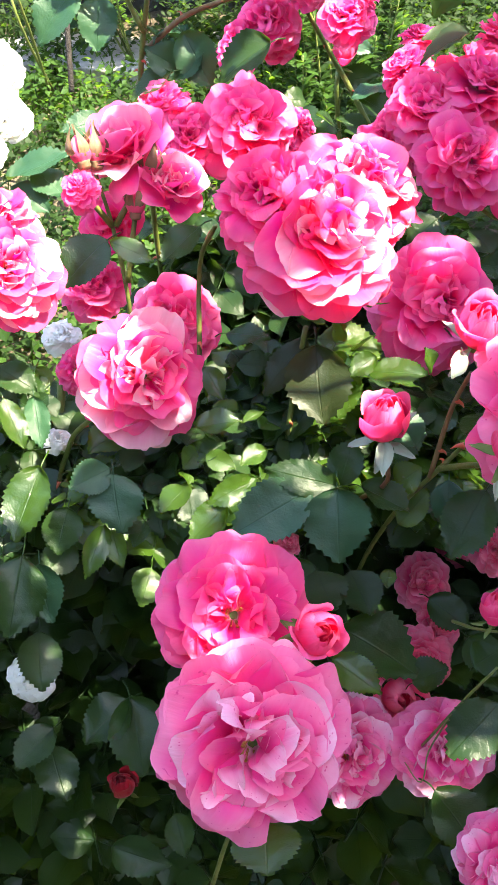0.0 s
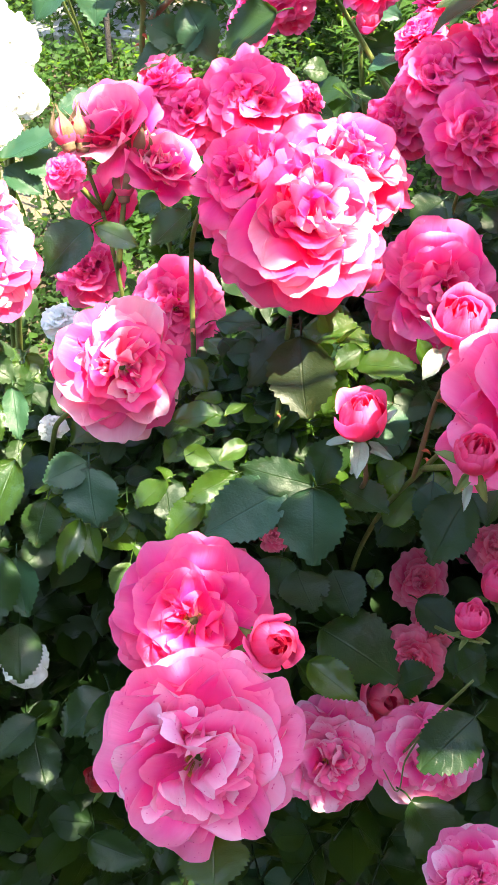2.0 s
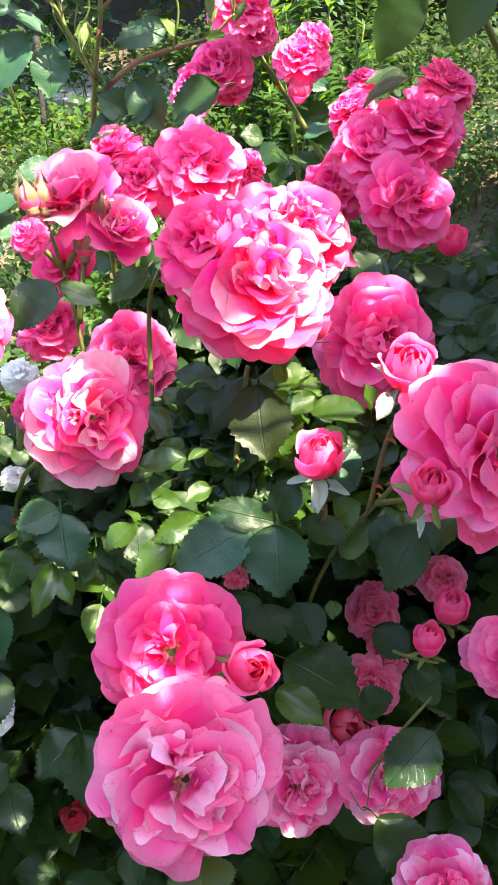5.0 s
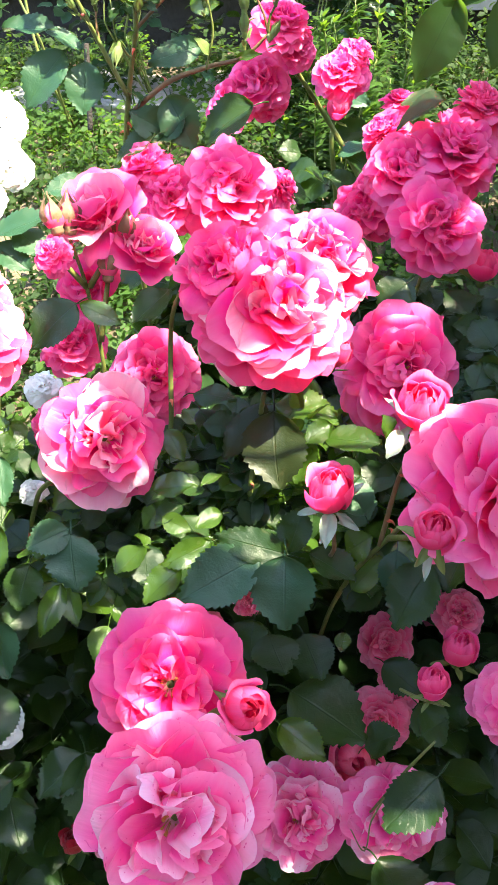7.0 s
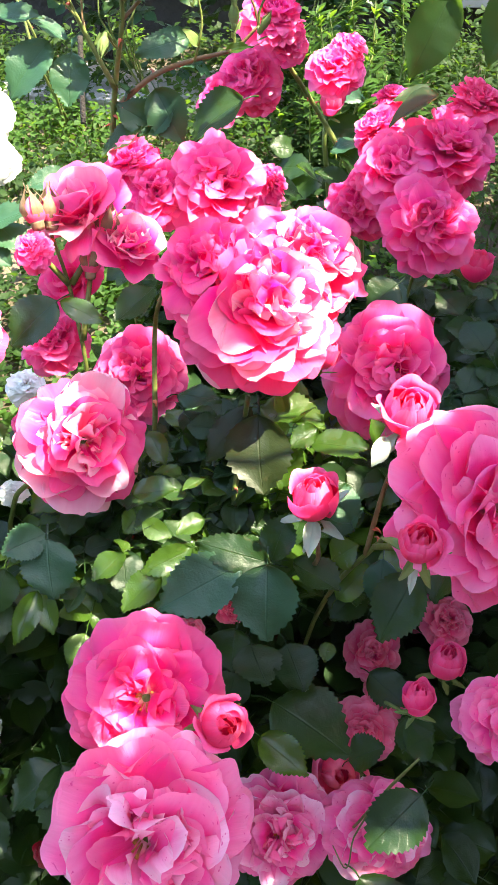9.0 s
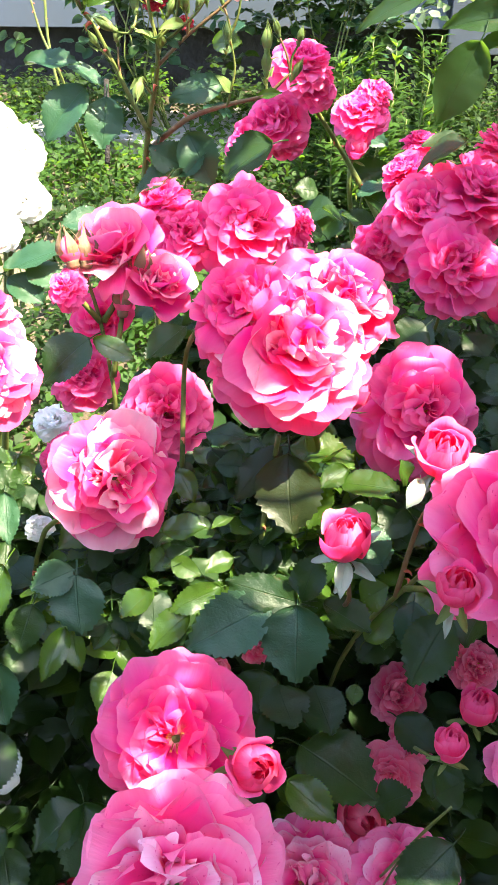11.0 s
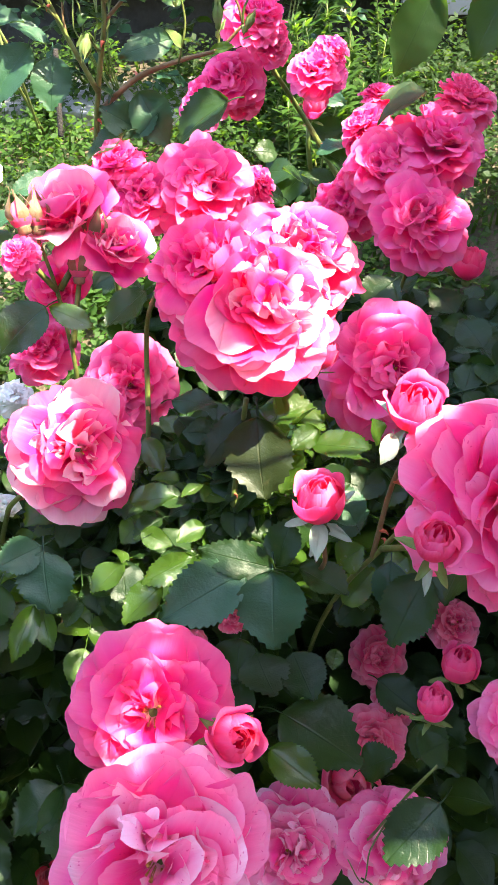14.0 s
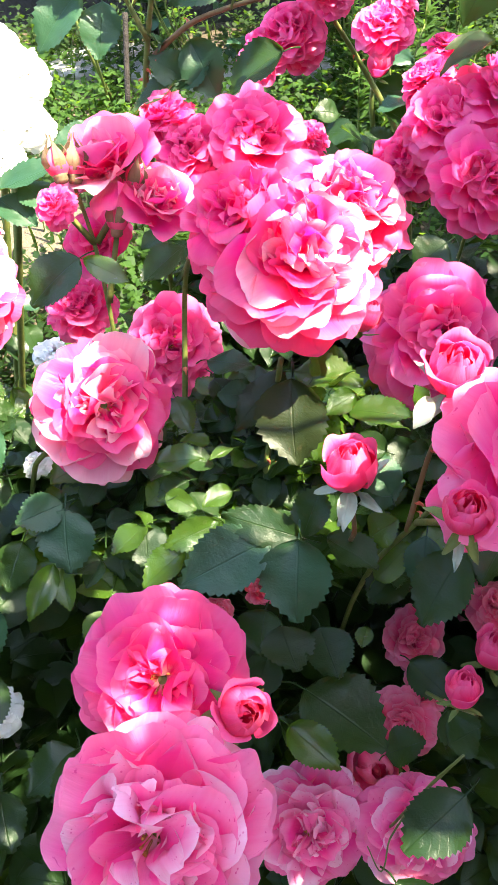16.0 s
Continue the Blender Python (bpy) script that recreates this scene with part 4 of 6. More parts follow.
leaf(pink, (0.1024, 0.3040, 0.6409), (0.0991, 0.2815, 0.6282), (0.022, -0.353, 0.935), 0.60, BLUE_LEAF, 68)
leaf(pink, (0.1179, 0.2905, 0.6473), (0.0961, 0.2654, 0.6269), (0.022, -0.353, 0.935), 0.69, LEAF, 69)
leaf(pink, (-0.1102, 0.3160, 0.6400), (-0.1215, 0.2811, 0.6215), (0.022, -0.353, 0.935), 0.61, BRIGHT_LEAF, 70)
leaf(pink, (-0.0725, 0.3161, 0.6353), (-0.0694, 0.2891, 0.6185), (0.022, -0.353, 0.935), 0.83, BLUE_LEAF, 71)
leaf(pink, (-0.0740, 0.3191, 0.6358), (-0.0938, 0.3037, 0.6362), (0.022, -0.353, 0.935), 0.77, BLUE_LEAF, 72)
leaf(pink, (-0.0780, 0.2984, 0.6130), (-0.0858, 0.2721, 0.6022), (0.022, -0.353, 0.935), 0.43, BRIGHT_LEAF, 73)
leaf(pink, (-0.0742, 0.2989, 0.6097), (-0.0686, 0.2800, 0.6016), (0.022, -0.353, 0.935), 0.51, BRIGHT_LEAF, 74)
leaf(pink, (-0.0325, 0.3156, 0.6269), (-0.0472, 0.2990, 0.6228), (0.022, -0.353, 0.935), 0.78, BRIGHT_LEAF, 75)
leaf(pink, (-0.0344, 0.3196, 0.6241), (-0.0293, 0.2986, 0.6132), (0.022, -0.353, 0.935), 0.76, LEAF, 76)
leaf(pink, (-0.0123, 0.3081, 0.6179), (-0.0321, 0.2896, 0.6123), (0.022, -0.353, 0.935), 0.57, BRIGHT_LEAF, 77)
leaf(pink, (0.0039, 0.3189, 0.6275), (-0.0221, 0.3038, 0.6239), (0.022, -0.353, 0.935), 0.46, BRIGHT_LEAF, 78)
leaf(pink, (0.0092, 0.3331, 0.6349), (-0.0054, 0.3239, 0.6355), (0.022, -0.353, 0.935), 0.64, BRIGHT_LEAF, 79)
leaf(pink, (-0.1381, 0.3649, 0.6694), (-0.1167, 0.3559, 0.6598), (0.022, -0.353, 0.935), 0.64, LEAF, 80)
leaf(pink, (-0.1327, 0.3475, 0.6616), (-0.1207, 0.3267, 0.6435), (0.022, -0.353, 0.935), 0.46, BRIGHT_LEAF, 81)
leaf(pink, (-0.1185, 0.3551, 0.6560), (-0.1132, 0.3323, 0.6390), (0.022, -0.353, 0.935), 0.49, BLUE_LEAF, 82)
leaf(pink, (-0.0154, 0.4261, 0.6471), (0.0118, 0.4197, 0.6505), (0.022, -0.353, 0.935), 0.65, LEAF, 83)
leaf(pink, (-0.0124, 0.4282, 0.6327), (0.0035, 0.4070, 0.6176), (0.022, -0.353, 0.935), 0.70, BRONZE_LEAF, 84)
leaf(pink, (0.0430, 0.2443, 0.5693), (0.0656, 0.2253, 0.5683), (0.022, -0.353, 0.935), 0.61, BRIGHT_LEAF, 85)
leaf(pink, (0.0480, 0.2693, 0.5624), (0.0892, 0.2440, 0.5606), (0.022, -0.353, 0.935), 0.76, LEAF, 86)
leaf(pink, (0.1184, 0.2094, 0.5866), (0.0932, 0.1871, 0.5755), (0.022, -0.353, 0.935), 0.69, LEAF, 87)
leaf(pink, (0.0071, 0.1457, 0.6060), (0.0088, 0.1262, 0.6044), (0.022, -0.353, 0.935), 1.30, BRIGHT_LEAF, 88)
# Low leaves on the left use the dark leaf colour to imitate deep shade.
leaf(pink, (-0.0693, 0.2511, 0.5206), (-0.0567, 0.2126, 0.5067), (0.022, -0.353, 0.935), 0.69, LEAF, 89)
leaf(pink, (-0.0693, 0.2498, 0.5198), (-0.0927, 0.2258, 0.5202), (0.022, -0.353, 0.935), 0.76, LEAF, 90)
leaf(pink, (-0.1139, 0.2875, 0.5945), (-0.1075, 0.2593, 0.5802), (0.022, -0.353, 0.935), 0.68, BLUE_LEAF, 91)
leaf(pink, (-0.1198, 0.2834, 0.6066), (-0.1241, 0.2450, 0.5884), (0.022, -0.353, 0.935), 0.64, LEAF, 92)
leaf(pink, (-0.1203, 0.2760, 0.5492), (-0.1170, 0.2448, 0.5375), (0.022, -0.353, 0.935), 0.75, LEAF, 93)
leaf(pink, (-0.1167, 0.2466, 0.4939), (-0.1343, 0.2218, 0.4956), (0.022, -0.353, 0.935), 0.76, LEAF, 94)
leaf(pink, (-0.1200, 0.2427, 0.4812), (-0.1094, 0.2126, 0.4731), (0.022, -0.353, 0.935), 0.71, LEAF, 95)
leaf(pink, (-0.0442, 0.2068, 0.4720), (-0.0364, 0.1830, 0.4700), (0.022, -0.353, 0.935), 0.64, LEAF, 96)
leaf(pink, (-0.0775, 0.1891, 0.4696), (-0.0453, 0.1775, 0.4689), (0.022, -0.353, 0.935), 0.55, LEAF, 97)
leaf(pink, (-0.0813, 0.4321, 0.7086), (-0.1077, 0.4097, 0.6966), (0.022, -0.353, 0.935), 0.71, LEAF, 98)
leaf(pink, (-0.0303, 0.4680, 0.6976), (-0.0548, 0.4489, 0.6848), (0.022, -0.353, 0.935), 0.66, LEAF, 99)
leaf(pink, (-0.0816, 0.4405, 0.7029), (-0.0559, 0.4323, 0.6961), (0.022, -0.353, 0.935), 0.45, BRIGHT_LEAF, 100)
leaf(pink, (0.0831, 0.3325, 0.6661), (0.0666, 0.3331, 0.6733), (0.022, -0.353, 0.935), 0.65, LEAF, 101)
leaf(pink, (0.0859, 0.3185, 0.6512), (0.0750, 0.3284, 0.6697), (0.022, -0.353, 0.935), 0.74, BLUE_LEAF, 102)
leaf(pink, (0.0745, 0.3242, 0.6398), (0.0921, 0.3240, 0.6540), (0.022, -0.353, 0.935), 0.66, BLUE_LEAF, 103)
leaf(pink, (0.0772, 0.3124, 0.6284), (0.0892, 0.3124, 0.6409), (0.022, -0.353, 0.935), 0.90, BRIGHT_LEAF, 104)
leaf(pink, (0.0814, 0.3101, 0.5995), (0.0970, 0.3169, 0.6192), (0.022, -0.353, 0.935), 0.72, BRIGHT_LEAF, 105)
leaf(pink, (0.0791, 0.3041, 0.5676), (0.0762, 0.2923, 0.5673), (0.022, -0.353, 0.935), 0.80, BRIGHT_LEAF, 106)
leaf(pink, (0.0357, 0.2881, 0.5878), (0.0438, 0.2670, 0.5811), (0.022, -0.353, 0.935), 1.04, LEAF, 107)
leaf(pink, (0.0548, 0.2934, 0.5811), (0.0655, 0.2691, 0.5731), (0.022, -0.353, 0.935), 0.90, LEAF, 108)
leaf(pink, (0.0270, 0.2995, 0.5836), (0.0233, 0.2783, 0.5758), (0.022, -0.353, 0.935), 1.10, LEAF, 109)
leaf(pink, (-0.0621, 0.3230, 0.5837), (-0.0370, 0.3016, 0.5714), (0.022, -0.353, 0.935), 0.61, LEAF, 110)
leaf(pink, (-0.1013, 0.3122, 0.5841), (-0.1141, 0.2909, 0.5804), (0.022, -0.353, 0.935), 0.77, LEAF, 111)
leaf(pink, (-0.1023, 0.3195, 0.6046), (-0.1061, 0.2953, 0.5945), (0.022, -0.353, 0.935), 0.79, LEAF, 112)
leaf(pink, (0.0148, 0.6613, 0.7434), (-0.0253, 0.6441, 0.7268), (0.022, -0.353, 0.935), 0.72, LEAF, 113)
leaf(pink, (-0.0572, 0.6285, 0.7342), (-0.0878, 0.6107, 0.7251), (0.022, -0.353, 0.935), 0.72, LEAF, 114)
leaf(pink, (-0.0609, 0.6416, 0.7270), (-0.0335, 0.6406, 0.7494), (0.022, -0.353, 0.935), 0.76, BLUE_LEAF, 115)
leaf(pink, (-0.0471, 0.6514, 0.7533), (-0.0413, 0.6341, 0.7312), (0.022, -0.353, 0.935), 0.72, BLUE_LEAF, 116)
leaf(pink, (-0.0980, 0.5703, 0.7234), (-0.1285, 0.5542, 0.7253), (0.022, -0.353, 0.935), 0.51, BLUE_LEAF, 117)
leaf(pink, (-0.1600, 0.5232, 0.7025), (-0.1176, 0.5324, 0.7191), (0.022, -0.353, 0.935), 0.50, BLUE_LEAF, 118)
leaf(pink, (-0.1437, 0.5302, 0.7069), (-0.1233, 0.5194, 0.6939), (0.022, -0.353, 0.935), 0.85, BLUE_LEAF, 119)
leaf(pink, (-0.1586, 0.5221, 0.6991), (-0.1330, 0.5126, 0.6854), (0.022, -0.353, 0.935), 0.69, BLUE_LEAF, 120)
leaf(pink, (0.1538, 0.6233, 0.7592), (0.1162, 0.6171, 0.7491), (0.022, -0.353, 0.935), 0.58, BROAD_LEAF, 121)
leaf(pink, (0.1224, 0.5046, 0.6807), (0.1025, 0.4926, 0.6696), (0.022, -0.353, 0.935), 0.92, LEAF, 122)
leaf(pink, (0.1098, 0.5235, 0.6680), (0.1305, 0.5066, 0.6643), (0.022, -0.353, 0.935), 0.85, LEAF, 123)
leaf(pink, (0.1176, 0.2459, 0.5602), (0.1280, 0.2477, 0.5731), (0.022, -0.353, 0.935), 1.07, LEAF, 124)
leaf(pink, (0.1180, 0.2637, 0.5597), (0.1297, 0.2434, 0.5588), (0.022, -0.353, 0.935), 0.78, LEAF, 125)
leaf(pink, (0.1022, 0.2952, 0.5528), (0.1212, 0.2756, 0.5531), (0.022, -0.353, 0.935), 0.71, LEAF, 126)
leaf(pink, (0.0935, 0.1948, 0.5268), (0.1131, 0.1624, 0.5254), (0.022, -0.353, 0.935), 0.83, LEAF, 127)
leaf(pink, (0.0906, 0.2573, 0.5249), (0.1080, 0.2594, 0.5389), (0.022, -0.353, 0.935), 0.85, LEAF, 128)
leaf(pink, (0.1058, 0.7348, 0.6410), (0.0745, 0.7337, 0.6619), (0.022, -0.353, 0.935), 0.80, LEAF, 129)
leaf(pink, (0.1248, 0.7376, 0.6547), (0.0935, 0.7368, 0.6751), (0.022, -0.353, 0.935), 0.80, LEAF, 130)
leaf(pink, (0.1186, 0.7482, 0.6801), (0.0837, 0.7393, 0.6791), (0.022, -0.353, 0.935), 0.68, BLUE_LEAF, 131)
leaf(pink, (0.0775, 0.7580, 0.6370), (0.0560, 0.7534, 0.6546), (0.022, -0.353, 0.935), 1.10, LEAF, 132)
leaf(pink, (0.0663, 0.2981, 0.6722), (0.0633, 0.2797, 0.6714), (0.022, -0.353, 0.935), 0.44, PALE_SEPAL, 133)
leaf(pink, (0.0714, 0.3018, 0.6744), (0.0778, 0.3026, 0.6862), (0.022, -0.353, 0.935), 0.28, PALE_SEPAL, 134)
leaf(pink, (0.0944, 0.2964, 0.7274), (0.0887, 0.2816, 0.7251), (0.040, -0.373, 0.927), 0.48, PALE_SEPAL, 135)
leaf(pink, (0.1085, 0.3002, 0.7221), (0.1093, 0.2887, 0.7179), (0.040, -0.373, 0.927), 0.48, SEPAL, 136)
leaf(pink, (0.1055, 0.2523, 0.6996), (0.1030, 0.2386, 0.6948), (0.040, -0.373, 0.927), 0.28, PALE_SEPAL, 137)
leaf(pink, (-0.0304, 0.3181, 0.6216), (-0.0364, 0.3194, 0.6333), (0.270, -0.107, 0.957), 0.68, BRIGHT_LEAF, 138)
leaf(pink, (-0.0511, 0.3602, 0.6521), (-0.0641, 0.3604, 0.6667), (-0.164, 0.337, 0.927), 0.70, BRIGHT_LEAF, 139)
leaf(pink, (-0.0134, 0.3362, 0.6381), (-0.0285, 0.3247, 0.6373), (0.190, -0.302, 0.934), 0.61, LEAF, 140)
leaf(pink, (0.0075, 0.3558, 0.6438), (-0.0045, 0.3471, 0.6448), (0.443, 0.135, 0.886), 0.67, BRIGHT_LEAF, 141)
leaf(pink, (-0.0288, 0.3605, 0.6432), (-0.0421, 0.3599, 0.6556), (-0.142, -0.053, 0.988), 0.73, LEAF, 142)
leaf(pink, (0.0096, 0.3353, 0.6027), (-0.0002, 0.3231, 0.6012), (-0.012, 0.038, 0.999), 0.75, BRIGHT_LEAF, 143)
leaf(pink, (-0.0247, 0.3327, 0.5938), (-0.0173, 0.3195, 0.5909), (-0.038, 0.068, 0.997), 0.64, BRIGHT_LEAF, 144)
leaf(pink, (-0.0073, 0.3664, 0.6360), (-0.0205, 0.3627, 0.6438), (0.172, -0.009, 0.985), 0.56, BRIGHT_LEAF, 145)
leaf(pink, (-0.0291, 0.3513, 0.6209), (-0.0373, 0.3378, 0.6183), (0.480, -0.222, 0.849), 0.81, BRIGHT_LEAF, 146)
leaf(pink, (-0.0389, 0.3421, 0.6483), (-0.0382, 0.3470, 0.6645), (-0.059, 0.140, 0.988), 0.75, BRIGHT_LEAF, 147)
leaf(pink, (-0.0487, 0.3490, 0.6499), (-0.0583, 0.3361, 0.6478), (0.433, 0.206, 0.878), 0.81, LEAF, 148)
leaf(pink, (-0.0287, 0.3515, 0.6083), (-0.0386, 0.3516, 0.6204), (0.160, 0.311, 0.937), 0.77, BRIGHT_LEAF, 149)
leaf(pink, (-0.0449, 0.3242, 0.5916), (-0.0544, 0.3260, 0.6048), (-0.003, 0.029, 1.000), 0.76, LEAF, 150)
leaf(pink, (-0.0595, 0.3131, 0.6011), (-0.0706, 0.3031, 0.6042), (0.201, -0.042, 0.979), 0.76, LEAF, 151)
leaf(pink, (-0.0489, 0.3595, 0.6488), (-0.0598, 0.3502, 0.6510), (0.069, -0.105, 0.992), 0.59, LEAF, 152)
leaf(pink, (-0.0249, 0.3730, 0.6397), (-0.0293, 0.3770, 0.6568), (0.200, 0.191, 0.961), 0.89, BRIGHT_LEAF, 153)
leaf(pink, (-0.0635, 0.3492, 0.6248), (-0.0700, 0.3327, 0.6197), (0.298, -0.115, 0.947), 0.79, LEAF, 154)
leaf(pink, (-0.0142, 0.3247, 0.6230), (-0.0004, 0.3165, 0.6238), (-0.138, -0.115, 0.984), 0.63, LEAF, 155)
leaf(pink, (-0.0077, 0.3193, 0.6199), (0.0063, 0.3181, 0.6279), (0.207, -0.195, 0.959), 0.66, BRIGHT_LEAF, 156)
leaf(pink, (-0.0348, 0.3276, 0.5851), (-0.0220, 0.3182, 0.5853), (0.358, -0.042, 0.933), 0.64, BRIGHT_LEAF, 157)
leaf(pink, (-0.0580, 0.3112, 0.6013), (-0.0648, 0.2973, 0.6000), (-0.006, -0.111, 0.994), 0.75, LEAF, 158)
leaf(pink, (-0.0021, 0.3520, 0.6352), (-0.0200, 0.3485, 0.6431), (-0.195, -0.163, 0.967), 0.70, LEAF, 159)
leaf(pink, (-0.0468, 0.3325, 0.5946), (-0.0268, 0.3275, 0.5973), (-0.115, -0.094, 0.989), 0.69, BRIGHT_LEAF, 160)
leaf(pink, (-0.0517, 0.3733, 0.6366), (-0.0457, 0.3755, 0.6498), (0.364, 0.094, 0.927), 0.76, BRIGHT_LEAF, 161)
leaf(pink, (0.0571, 0.3886, 0.6617), (0.0738, 0.3793, 0.6647), (0.321, -0.008, 0.947), 0.64, BRIGHT_LEAF, 162)
leaf(pink, (0.0690, 0.3671, 0.6721), (0.0534, 0.3578, 0.6684), (-0.113, -0.200, 0.973), 0.65, BRIGHT_LEAF, 163)
leaf(pink, (0.1034, 0.3796, 0.6505), (0.1009, 0.3831, 0.6666), (0.418, -0.158, 0.895), 0.89, BRIGHT_LEAF, 164)
leaf(pink, (0.0950, 0.3716, 0.6477), (0.0819, 0.3699, 0.6537), (0.423, 0.115, 0.899), 0.58, BRIGHT_LEAF, 165)
leaf(pink, (0.0569, 0.3679, 0.6747), (0.0668, 0.3673, 0.6877), (-0.092, 0.150, 0.984), 0.77, LEAF, 166)
leaf(pink, (0.0543, 0.3736, 0.6671), (0.0391, 0.3685, 0.6698), (0.473, -0.262, 0.841), 0.70, BRIGHT_LEAF, 167)
leaf(pink, (0.0470, 0.3718, 0.6785), (0.0470, 0.3730, 0.6922), (0.196, 0.237, 0.952), 0.85, BRIGHT_LEAF, 168)
leaf(pink, (0.0511, 0.3646, 0.6513), (0.0422, 0.3538, 0.6482), (0.527, -0.209, 0.824), 0.77, BRIGHT_LEAF, 169)
leaf(pink, (0.0838, 0.3727, 0.6440), (0.0799, 0.3763, 0.6594), (-0.023, 0.187, 0.982), 0.89, LEAF, 170)
leaf(pink, (0.0591, 0.3645, 0.6584), (0.0437, 0.3563, 0.6571), (0.382, 0.208, 0.900), 0.63, BRIGHT_LEAF, 171)
cane(pink, [(0.020, 0.470, -0.010), (0.027, 0.354, 0.512), (0.022, 0.370, 0.609), (0.025, 0.380, 0.635), (0.031, 0.379, 0.684)], 0.0022, 0.0015, CANE, 3, 172)
cane(pink, [(0.020, 0.470, -0.010), (-0.042, 0.422, 0.494), (-0.035, 0.447, 0.610), (-0.032, 0.465, 0.672), (-0.019, 0.433, 0.716)], 0.0022, 0.0014, CANE, 3, 173)
cane(pink, [(0.020, 0.470, -0.010), (-0.087, 0.470, 0.506), (-0.080, 0.464, 0.643), (-0.086, 0.476, 0.694), (-0.093, 0.480, 0.729)], 0.0018, 0.0011, CANE, 3, 174)
cane(pink, [(-0.086, 0.476, 0.694), (-0.098, 0.468, 0.719)], 0.0022, 0.0015, CANE, 0, 175)
cane(pink, [(-0.084, 0.476, 0.694), (-0.064, 0.487, 0.722)], 0.0022, 0.0015, CANE, 0, 176)
cane(pink, [(-0.079, 0.463, 0.661), (-0.071, 0.476, 0.701)], 0.0022, 0.0015, CANE, 0, 177)
cane(pink, [(0.020, 0.470, -0.010), (0.070, 0.345, 0.522), (0.082, 0.317, 0.606), (0.098, 0.309, 0.644), (0.110, 0.309, 0.663), (0.122, 0.299, 0.688)], 0.0016, 0.0011, CANE, 3, 178)
cane(pink, [(0.094, 0.310, 0.637), (0.100, 0.314, 0.681), (0.104, 0.308, 0.707)], 0.0014, 0.0011, BROWN_CANE, 2, 179)
cane(pink, [(0.098, 0.309, 0.644), (0.110, 0.293, 0.662), (0.114, 0.269, 0.683)], 0.0018, 0.0012, CANE, 0, 180)
cane(pink, [(0.062, 0.323, 0.608), (0.069, 0.294, 0.651), (0.067, 0.299, 0.670)], 0.0014, 0.0010, BROWN_CANE, 1, 181)
cane(pink, [(0.050, 0.460, 0.000), (0.070, 0.251, 0.404), (0.091, 0.226, 0.508), (0.104, 0.220, 0.565), (0.116, 0.218, 0.603)], 0.0010, 0.0006, CANE, 0, 182)
cane(pink, [(0.116, 0.218, 0.603), (0.103, 0.216, 0.574), (0.090, 0.207, 0.544), (0.087, 0.199, 0.527), (0.081, 0.212, 0.522)], 0.0006, 0.0003, CANE, 0, 183)
cane(pink, [(0.020, 0.470, -0.010), (-0.130, 0.399, 0.519), (-0.105, 0.361, 0.618), (-0.085, 0.351, 0.646), (-0.065, 0.355, 0.661)], 0.0018, 0.0013, CANE, 3, 184)
cane(pink, [(-0.021, 0.167, 0.476), (-0.012, 0.172, 0.520), (0.000, 0.165, 0.582)], 0.0013, 0.0010, CANE, 0, 185)
cane(pink, [(0.020, 0.470, -0.010), (0.115, 0.471, 0.439), (0.120, 0.455, 0.602)], 0.0018, 0.0015, CANE, 3, 186)
cane(pink, [(0.020, 0.470, -0.010), (0.128, 0.615, 0.480), (0.153, 0.609, 0.653)], 0.0022, 0.0015, CANE, 3, 187)
cane(pink, [(0.020, 0.470, -0.010), (-0.002, 0.623, 0.476), (-0.023, 0.650, 0.635), (-0.021, 0.636, 0.675)], 0.0022, 0.0015, CANE, 3, 188)
cane(pink, [(0.106, 0.261, 0.579), (0.114, 0.251, 0.587), (0.122, 0.236, 0.605)], 0.0010, 0.0007, CANE, 0, 189)


# ---- the white rose bush ----
white = thing("rose_bush", (-0.42, 0.95, 0.06), "white rose bush with large full white blooms", "rose bush", "rose bushes")
bloom(white, (-0.2554, 0.8601, 0.6613), 0.0303, (0.206, -0.644, 0.737), WHITE, 190)
bloom(white, (-0.2460, 0.8271, 0.6300), 0.0270, (0.327, -0.673, 0.664), WHITE, 191)
bloom(white, (-0.2901, 0.8799, 0.6860), 0.0299, (0.017, -0.436, 0.900), WHITE, 192)
bloom(white, (-0.2752, 0.8090, 0.6386), 0.0334, (0.116, -0.721, 0.683), WHITE, 193)
bloom(white, (-0.2801, 0.9217, 0.6548), 0.0289, (0.273, -0.339, 0.900), WHITE, 194)
bloom(white, (-0.3116, 0.9361, 0.6674), 0.0290, (0.273, -0.339, 0.900), WHITE, 195)
bloom(white, (-0.2623, 0.7789, 0.6145), 0.0237, (0.213, -0.772, 0.599), WHITE, 196)
cane(white, [(-0.420, 0.950, 0.050), (-0.266, 0.828, 0.597), (-0.258, 0.850, 0.640)], 0.0050, 0.0030, CANE, 0, 197)
cane(white, [(-0.420, 0.950, 0.050), (-0.283, 0.871, 0.603), (-0.291, 0.893, 0.662)], 0.0050, 0.0030, CANE, 0, 198)
cane(white, [(-0.420, 0.950, 0.050), (-0.322, 0.928, 0.563), (-0.292, 0.936, 0.644)], 0.0050, 0.0030, CANE, 0, 199)
lowwhite = thing("rose_bush", (-0.16, 0.40, 0.0), "low white rose growing inside the pink rose bush", "rose bush", "rose bushes")
bloom(lowwhite, (-0.1498, 0.3048, 0.4540), 0.0174, (0.022, -0.587, 0.809), WHITE, 200)
bloom(lowwhite, (-0.1418, 0.5094, 0.5872), 0.0176, (0.020, -0.116, 0.993), WHITE, 201)
bloom(lowwhite, (-0.1377, 0.4309, 0.5540), 0.0111, (0.020, -0.116, 0.993), WHITE, 202)
